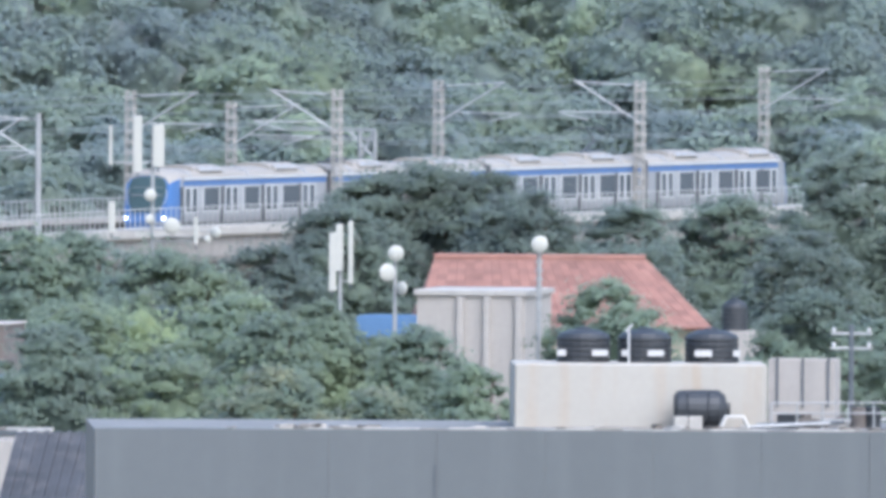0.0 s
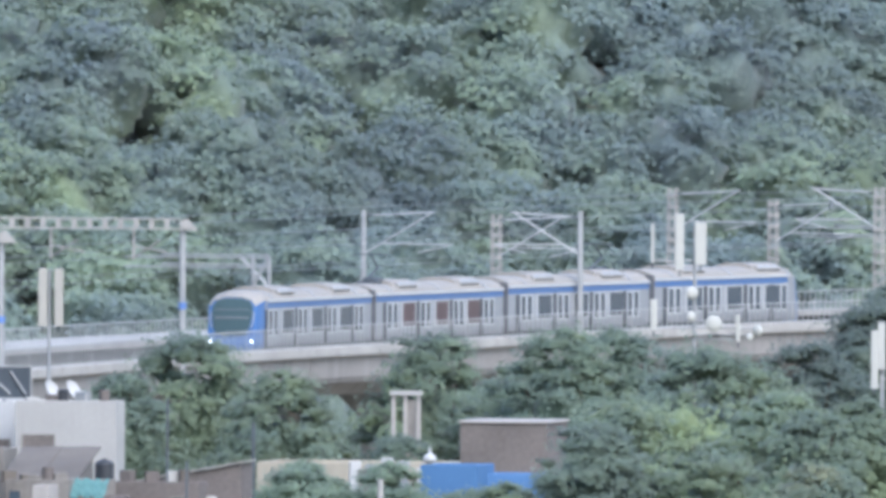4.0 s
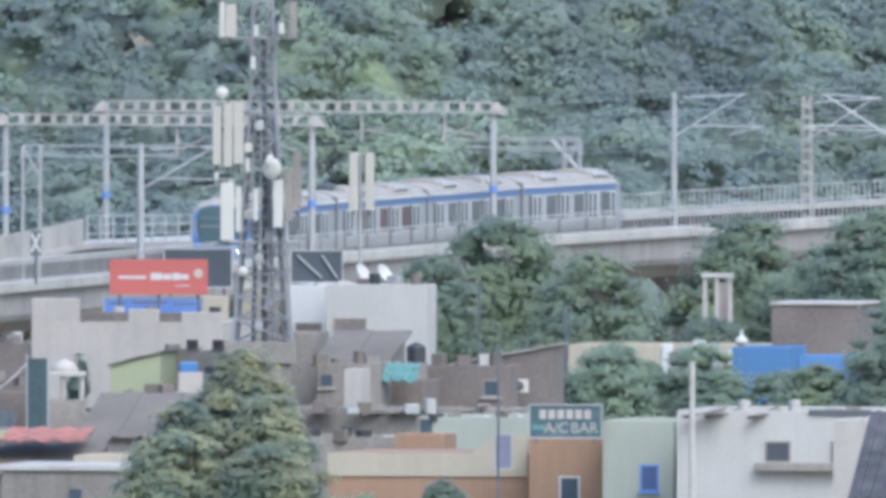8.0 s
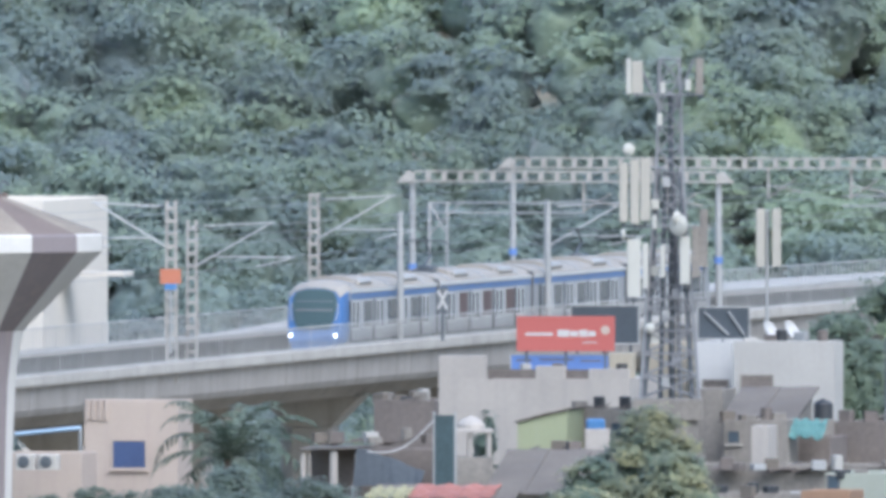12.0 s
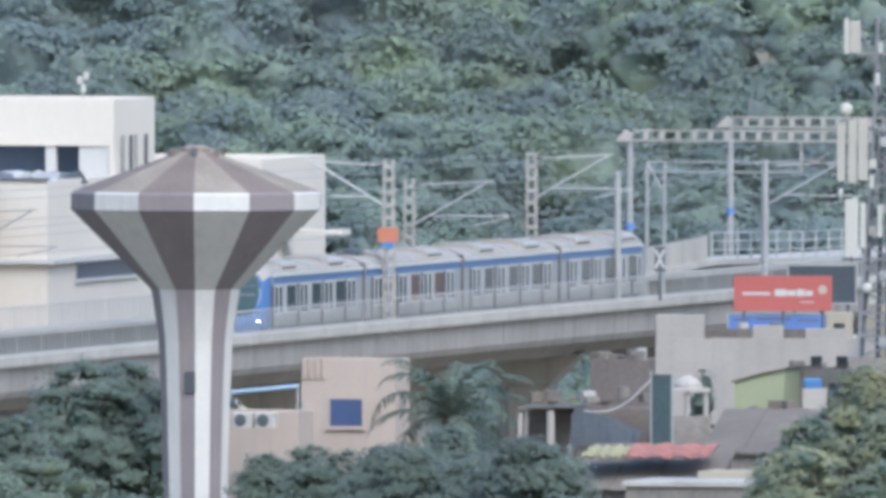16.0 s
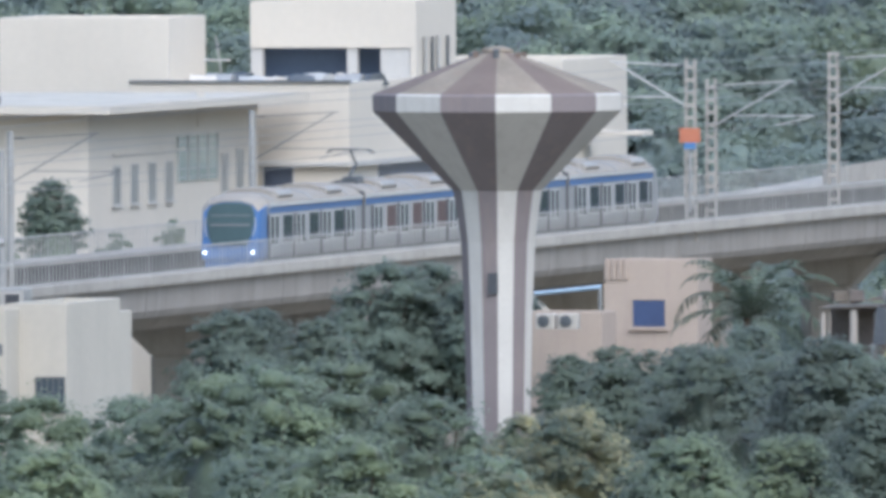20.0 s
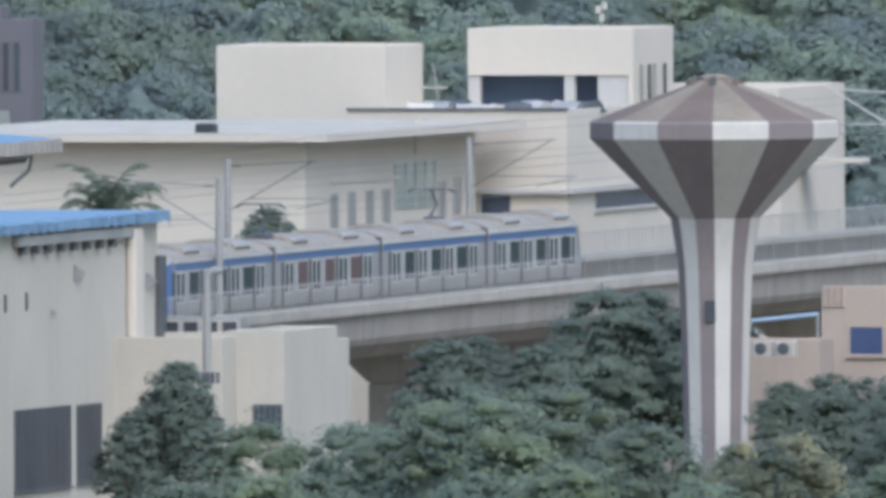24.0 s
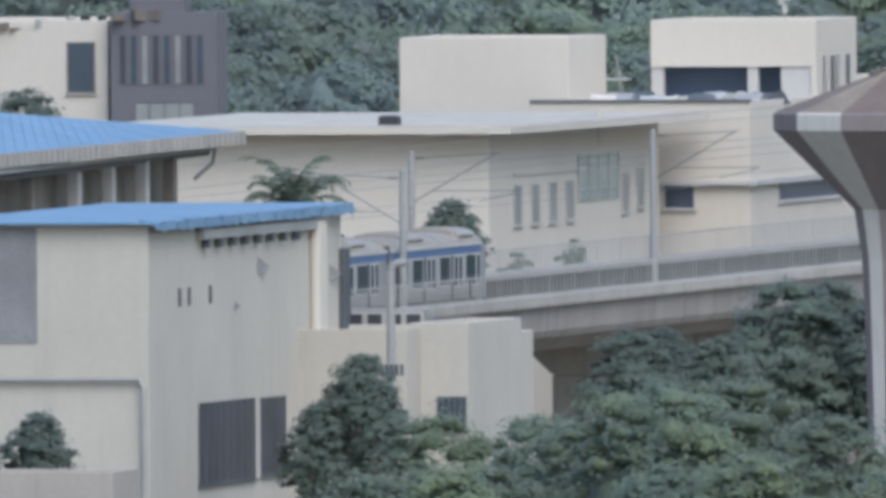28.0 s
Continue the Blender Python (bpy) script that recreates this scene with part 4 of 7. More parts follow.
for yy, ww in ((1.5, 0.5), (3.2, 0.35), (4.4, 0.6), (6.6, 0.4)):
    s = Shape()
    s.tube((0.12, yy, -1.90), (0.12, yy, 0.4 + 0.2 * ww), 0.06 + 0.05 * ww, seg=6)
    part("wall_pipe", s, STEEL_DARK if ww < 0.45 else STEEL, top)
rng = np.random.default_rng(5)
for k in range(11):
    sk = thing("roof_sheet_pile" if k % 3 else "roof_skylight", "crumpled pale plastic sheets piled on the flat roof" if k % 3 else "grey curved plastic skylight on the flat roof", "sheets" if k % 3 else "skylight",
               pose(-44.38 + 0.78 * k, 1831 + (k % 3) * 2.2, 19.37, 0, 0, YAW + rng.uniform(-20, 20)))
    s = Shape()
    hh = rng.uniform(0.25, 0.5)
    s.loft([[(x + rng.normal(0, 0.03), 0.9 * math.cos(q), (hh + rng.normal(0, 0.04)) * math.sin(q)) for q in [math.pi * i / 8 for i in range(9)]] for x in (-0.6, -0.2, 0.2, 0.6)])
    part("vault", s, (WHITE_WALL, STEEL, STEEL_DARK, RAIL_PAINT)[k % 4], sk)
    s = Shape()
    s.box(-0.65, 0.65, -0.95, 0.95, -0.12, 0.0)
    part("curb", s, STEEL_DARK, sk)

bxr = thing("roof_tank", "black box tank on the white roof slab", "water tank", pose(-53.44, 1793, 18.92, 0, 0, YAW))
s = Shape()
s.soft(-0.48, 0.48, -0.4, 0.4, 0, 0.6, 0.1)
part("body", s, TANK_BLACK, bxr)
ra = thing("roof_aerial", "thin steel aerial on the flat roof", "aerial", pose(-43.65, 1839, 19.45))
s = Shape()
s.tube((0, 0, 0), (-0.3, 0, 2.1), 0.045)
part("pole", s, STEEL, ra)
s = Shape()
s.tube((-0.9, 0, 0.95), (0.4, 0, 0.95), 0.05)
part("crossbar", s, WHITE, ra)
rd = thing("roof_aerial", "small pale aerial cluster on the rooftop room", "aerial", pose(-36.00, 1846, 23.11))
s = Shape()
s.tube((0, 0, 0), (0, 0, 1.3), 0.04)
part("pole", s, STEEL, rd)
for a, b in ((-0.18, 0.9), (0.15, 1.1), (0.0, 0.5)):
    s = Shape()
    s.soft(a - 0.12, a + 0.12, -0.1, 0.1, b - 0.18, b + 0.18, 0.03)
    part("radio_box", s, ANTENNA, rd)
canopy = thing("wall_canopy", "thin white concrete canopy on the rear wing", "canopy", pose(-24.90, 1884.0, 15.92, 0, 0, YAW))
s = Shape()
s.soft(-3.0, 1.0, -0.6, 1.5, 0, 0.22, 0.03)
part("slab", s, WHITE_WALL, canopy)

# the blue-roofed hall in front of the line
hall = house(-54.19, 1500.0, 20.29, 9.26, 33, HALL_WALL, "cream-white industrial hall with a blue sheet roof", name="blue_roofed_hall", parapet=0, category="hall",
             side=[(8.2, 7.19, 9.6, 3.21), (18.8, 7.24, 4.3, 3.10)], frames=STEEL_DARK, glass=DARK, bars=7)
hz = 20.29
for k in range(18):
    s = Shape()
    a, b = -9.6 + k * 0.56, -9.6 + (k + 1) * 0.56 - 0.02
    s.add([(a, -0.5, 0.02), (b, -0.5, 0.02), (b, 33.3, 0.12), (a, 33.3, 0.12), (a, -0.5, 0.10), (b, -0.5, 0.10), (b, 33.3, 0.2), (a, 33.3, 0.2)], [(0, 3, 2, 1), (4, 5, 6, 7), (0, 1, 5, 4), (1, 2, 6, 5), (2, 3, 7, 6), (3, 0, 4, 7)])
    part("roof_sheet", s, BLUE_SHEET, hall, m=pose(0, 0, hz))
rng = np.random.default_rng(15)
for k in range(22):
    s = Shape()
    y = -0.4 + 1.53 * k
    e = rng.uniform(0.03, 0.12)
    s.add([(-0.3, y, 0.22), (-0.3, y + 1.5, 0.22), (0.45 + e * 0.5, y + 1.5, 0.12 + rng.normal(0, 0.025)), (0.45 + e, y, 0.12 + rng.normal(0, 0.025)), (-0.3, y, 0.16), (-0.3, y + 1.5, 0.16), (0.5, y + 1.5, -0.22 - e), (0.5, y, -0.2 + e * 0.3)], [(0, 1, 2, 3), (7, 6, 5, 4), (0, 4, 5, 1), (1, 5, 6, 2), (2, 6, 7, 3), (3, 7, 4, 0)])
    part("edge_flashing", s, BLUE_SHEET, hall, "bent metal edge flashing", m=pose(0, 0, hz))
s = Shape()
s.box(0.02, 0.35, 8, 28, -0.75, -0.35)
part("cable_tray", s, STEEL, hall, m=pose(0, 0, hz))
for k in range(8):
    s = Shape()
    s.box(0.02, 0.3, 9 + 2.2 * k, 9.35 + 2.2 * k, -1.1, -0.76)
    part("bracket", s, STEEL_DARK, hall, m=pose(0, 0, hz))
for yy, zz, kq in ((18.5, -2.0, 0.7), (14.5, -3.5, 0.35), (31, -2.6, 0.7)):
    s = Shape()
    s.add([(0.02, yy, zz + 0.5 * kq), (0.02, yy, zz - 0.5 * kq), (0.02, yy + 2.6 * kq, zz), (0.6 * kq, yy + 0.5 * kq, zz)], [(0, 1, 3), (1, 2, 3), (2, 0, 3), (0, 2, 1)])
    part("wall_bracket", s, MAST_STEEL, hall, m=pose(0, 0, hz))
for yy in (5.0, 6.6, 10.2):
    s = Shape()
    s.box(0.003, 0.05, yy, yy + 0.32, -3.3, -2.6)
    part("vent_slot", s, DARK, hall, m=pose(0, 0, hz))
s = Shape()
s.soft(0.003, 0.4, 27.5, 29, -5.4, -0.4, 0.1)
part("pilaster", s, WHITE_WALL, hall, m=pose(0, 0, hz))
s = Shape()
s.soft(0.003, 0.25, 32.6, 33.6, -5.2, -1.6, 0.05)
part("cable_riser", s, STEEL_DARK, hall, m=pose(0, 0, hz))
s = Shape()
s.tube((-9, -0.2, 0), (-0.35, -0.2, 0), 0.09, seg=8)
s.tube((-0.35, -0.2, 0), (-0.2, -0.2, -0.3), 0.09, seg=8)
s.tube((-0.2, -0.2, -0.3), (-0.2, -0.2, -4.6), 0.09, seg=8)
part("drain_pipe", s, STEEL, hall, m=pose(0, 0, 14.24))
# Flat plate on the wall; the shade of the recess is its grey colour.
s = Shape()
s.box(-9.2, -4.48, -0.04, 0.02, -4.63, -0.1)
part("recess", s, MAST_STEEL, hall, "grey plate coloured as the shaded wall recess", m=pose(0, 0, hz))

annex = house(-44.81, 1524.0, 15.60, 5.65, 8, HALL_WALL, "plain cream-white annex beside the hall", name="annex", parapet=0.3)
house(-44.34, 1533.0, 16.20, 3.27, 1.5, STEEL, "low rooftop cabin with a row of dark windows", name="rooftop_cabin", parapet=0, category="cabin",
      windows=[(0.10 + 0.80 * k, 0.12, 0.74, 0.56) for k in range(4)], glass=DARK, frames=WHITE)
house(-41.40, 1534.0, 15.19, 1.13, 6, HALL_WALL, "narrow cream-white step of the annex", name="annex", parapet=0.2)
house(-42.44, 1526.0, 15.79, 2.40, 9.5, HALL_WALL, "small cream-white annex with a barred window", name="annex", windows=[(0.07, 2.92, 1.21, 1.35)], frames=STEEL_DARK, bars=4, parapet=0.3)
vp = thing("vent_pipe", "tall grey vent pipe with a bent top beside the annex", "vent pipe", pose(-45.26, 1518.0, 0))
s = Shape()
zt = 18.09
s.tube((0, 0, 4), (0, 0, zt), 0.17, seg=10)
s.tube((0, 0, zt), (0.18, 0, zt + 0.25), 0.17, seg=10)
s.tube((0.18, 0, zt + 0.25), (0.6, 0, zt + 0.3), 0.17, seg=10)
part("pipe", s, STEEL, vp)
s = Shape()
for k in range(5):
    s.soft(-0.45 + 0.2 * k, -0.3 + 0.2 * k, -0.3, -0.15, 13.91, 14.36, 0.02)
part("valve_rack", s, STEEL_DARK, vp)

# the station with the blue platform roof
st = thing("station", "elevated station with a blue sheet roof on concrete columns", "station", pose(-53.82, 1600.0, 0, 0, 0, YAW))
st.matrix_basis = pose(0, 0, 0)
E0, E1, R0, R1 = Vector((-63.15, 1540.0, 22.22)), Vector((-53.77, 1600.0, 22.20)), Vector((-64.20, 1566.0, 23.78)), Vector((-55.32, 1604.0, 22.23))
NS = 26
for k in range(NS):
    a, b = k / NS, (k + 0.96) / NS
    s = Shape()
    q = [E0.lerp(E1, a), E0.lerp(E1, b), R0.lerp(R1, b), R0.lerp(R1, a)]
    q = [p.lerp(c, 0.02) for p, c in zip(q, (q[3], q[2], q[1], q[0]))]
    s.add(q + [p + Vector((0, 0, -0.1)) for p in q], [(0, 1, 2, 3), (7, 6, 5, 4), (0, 4, 5, 1), (1, 5, 6, 2), (2, 6, 7, 3), (3, 7, 4, 0)])
    part("roof_sheet", s, BLUE_SHEET, st)
for k in range(52):
    a, b = k / 52, (k + 0.8) / 52
    p, q, o = E0.lerp(E1, a), E0.lerp(E1, b), Vector((0.12, -0.1, 0))
    s = Shape()
    d = Vector((0, 0, -0.55))
    w = Vector((-0.5, 0.1, 0))
    s.add([p + o, q + o, q + o + d, p + o + d, p + w, q + w, q + w + d, p + w + d], [(0, 1, 2, 3), (7, 6, 5, 4), (0, 4, 5, 1), (1, 5, 6, 2), (2, 6, 7, 3), (3, 7, 4, 0)])
    part("edge_rib", s, CONCRETE_PALE, st)
s = Shape()
s.tube(E0 + Vector((0, 0.6, -0.95)), E1 + Vector((-1.6, 0.6, -0.85)), 0.2, seg=6)
part("edge_girder", s, STEEL_DARK, st)
s = Shape()
s.tube(E0 + Vector((0.2, -0.3, -0.75)), E1 + Vector((-1.2, -0.3, -0.72)), 0.08, seg=8)
s.tube(E1 + Vector((-1.2, -0.3, -0.72)), E1 + Vector((-1.3, -0.3, -1.3)), 0.08, seg=8)
s.tube(E1 + Vector((-1.3, -0.3, -1.3)), E1 + Vector((-2.1, 0, -2.0)), 0.08, seg=8)
part("gutter_pipe", s, STEEL, st)
for f_, mt in ((0.30, RENDER_GREY), (0.46, WHITE), (0.58, WHITE), (0.70, WHITE), (0.80, RENDER_GREY)):
    p = E0.lerp(E1, f_) + Vector((-0.9, 3.0, -0.9))
    s = Shape()
    s.soft(-0.25, 0.25, -0.3, 0.3, -p.z, 0, 0.04, pose(p.x, p.y, p.z, 0, 0, YAW))
    part("column", s, mt, st)
p, q = E0.lerp(E1, 0.0) + Vector((-1.5, 5, 0)), E0.lerp(E1, 0.86) + Vector((-1.5, 5, 0))
s = Shape()
s.add([(p.x, p.y, 0), (q.x, q.y, 0), (q.x, q.y, q.z - 0.9), (p.x, p.y, p.z - 0.9), (p.x - 0.3, p.y, 0), (q.x - 0.3, q.y, 0), (q.x - 0.3, q.y, q.z - 0.9), (p.x - 0.3, p.y, p.z - 0.9)], [(0, 1, 2, 3), (7, 6, 5, 4), (0, 4, 5, 1), (1, 5, 6, 2), (2, 6, 7, 3), (3, 7, 4, 0)])
part("back_wall", s, RENDER_GREY, st)

# far block with dark fins, beyond the station
DARKGREY = material("dark_grey_cladding", (0.13, 0.125, 0.14), 0.6, vary=0.08)
blk = house(-66.21, 1930.0, 22.44, 5.48, 2.2, DARKGREY, "dark grey block with tall vertical windows", name="apartment_block", parapet=0.4)
for k in range(8):
    window_parts(blk, (GLASS, DARK, PANE_PALE)[k % 3], -0.68 - 0.57 * k - 0.36, -0.68 - 0.57 * k, 18.82, 21.31, frame_mat=DARKGREY, sill=False)
s = Shape()
s.soft(-4.54, -1.70, 0.1, 2.0, 0.003, 0.68, 0.04)
part("roof_block", s, DARKGREY, blk, m=pose(0, 0, 22.44))
window_parts(blk, PANE_PALE, -4.26, -1.14, 16.83, 17.96, frame_mat=DARKGREY, sill=False, bars=3)
window_parts(blk, GLASS, -4.26, -1.14, 11.71, 14.55, frame_mat=DARKGREY, bars=3)
house(-71.77, 1932.0, 22.04, 9.38, 12, WHITE_WALL, "white apartment block with a dark window", name="apartment_block", windows=[(0.63, 1.08, 1.48, 2.61), (5.68, 1.08, 1.48, 2.61)], parapet=0.4)

# pink house by the tower
pink = house(-18.87, 1660.0, 14.58, 4.15, 3, RENDER_PINK, "pale pink flat-roofed house with a blue window", name="house", windows=[(1.37, 1.66, 1.59, 1.32)], glass=BLUE_CURTAIN, frames=RENDER_PINK, parapet=0.9)
for k in range(4):
    s = Shape()
    s.soft(-4.10 + 0.28 * k, -4.10 + 0.28 * k + 0.17, -0.1, 0.15, -0.85, 0.06, 0.02)
    part("baluster", s, RENDER_PINK, pink, m=pose(0, 0, 14.58))
house(-22.96, 1655.0, 12.44, 3.65, 3, RENDER_PINK, "lower pale pink wing with air conditioners", name="house", parapet=0.2)
for k in range(2):
    ac = thing("air_conditioner", "beige outdoor air-conditioning unit on the wall", "air conditioner", pose(-25.73 + k * 0.97, 1653.2 - k * 0.2, 11.78, 0, 0, YAW), group="air conditioners")
    s = Shape()
    s.soft(0, 0.85, -0.35, 0.25, 0, 0.65, 0.04)
    part("casing", s, AC_BEIGE, ac)
    s = Shape()
    s.turned([(0.26, 0), (0.26, 0.03), (0.08, 0.05)], 16, pose(0.36, -0.36, 0.33, 90))
    part("fan_grille", s, STEEL_DARK, ac)


# ---- trees ----
FG = "broad leafy tree with a dense green crown before the railway"
def grove(rows):
    for i, (x, y, h, r, seed, mat, n, size) in enumerate(rows):
        tree(x, y, h, r, seed, mat, int(n * 0.85), size, label=FG if mat is LEAF else "dark green leafy tree" if mat is LEAF_DARK else "green tree with yellowish flowering tips")


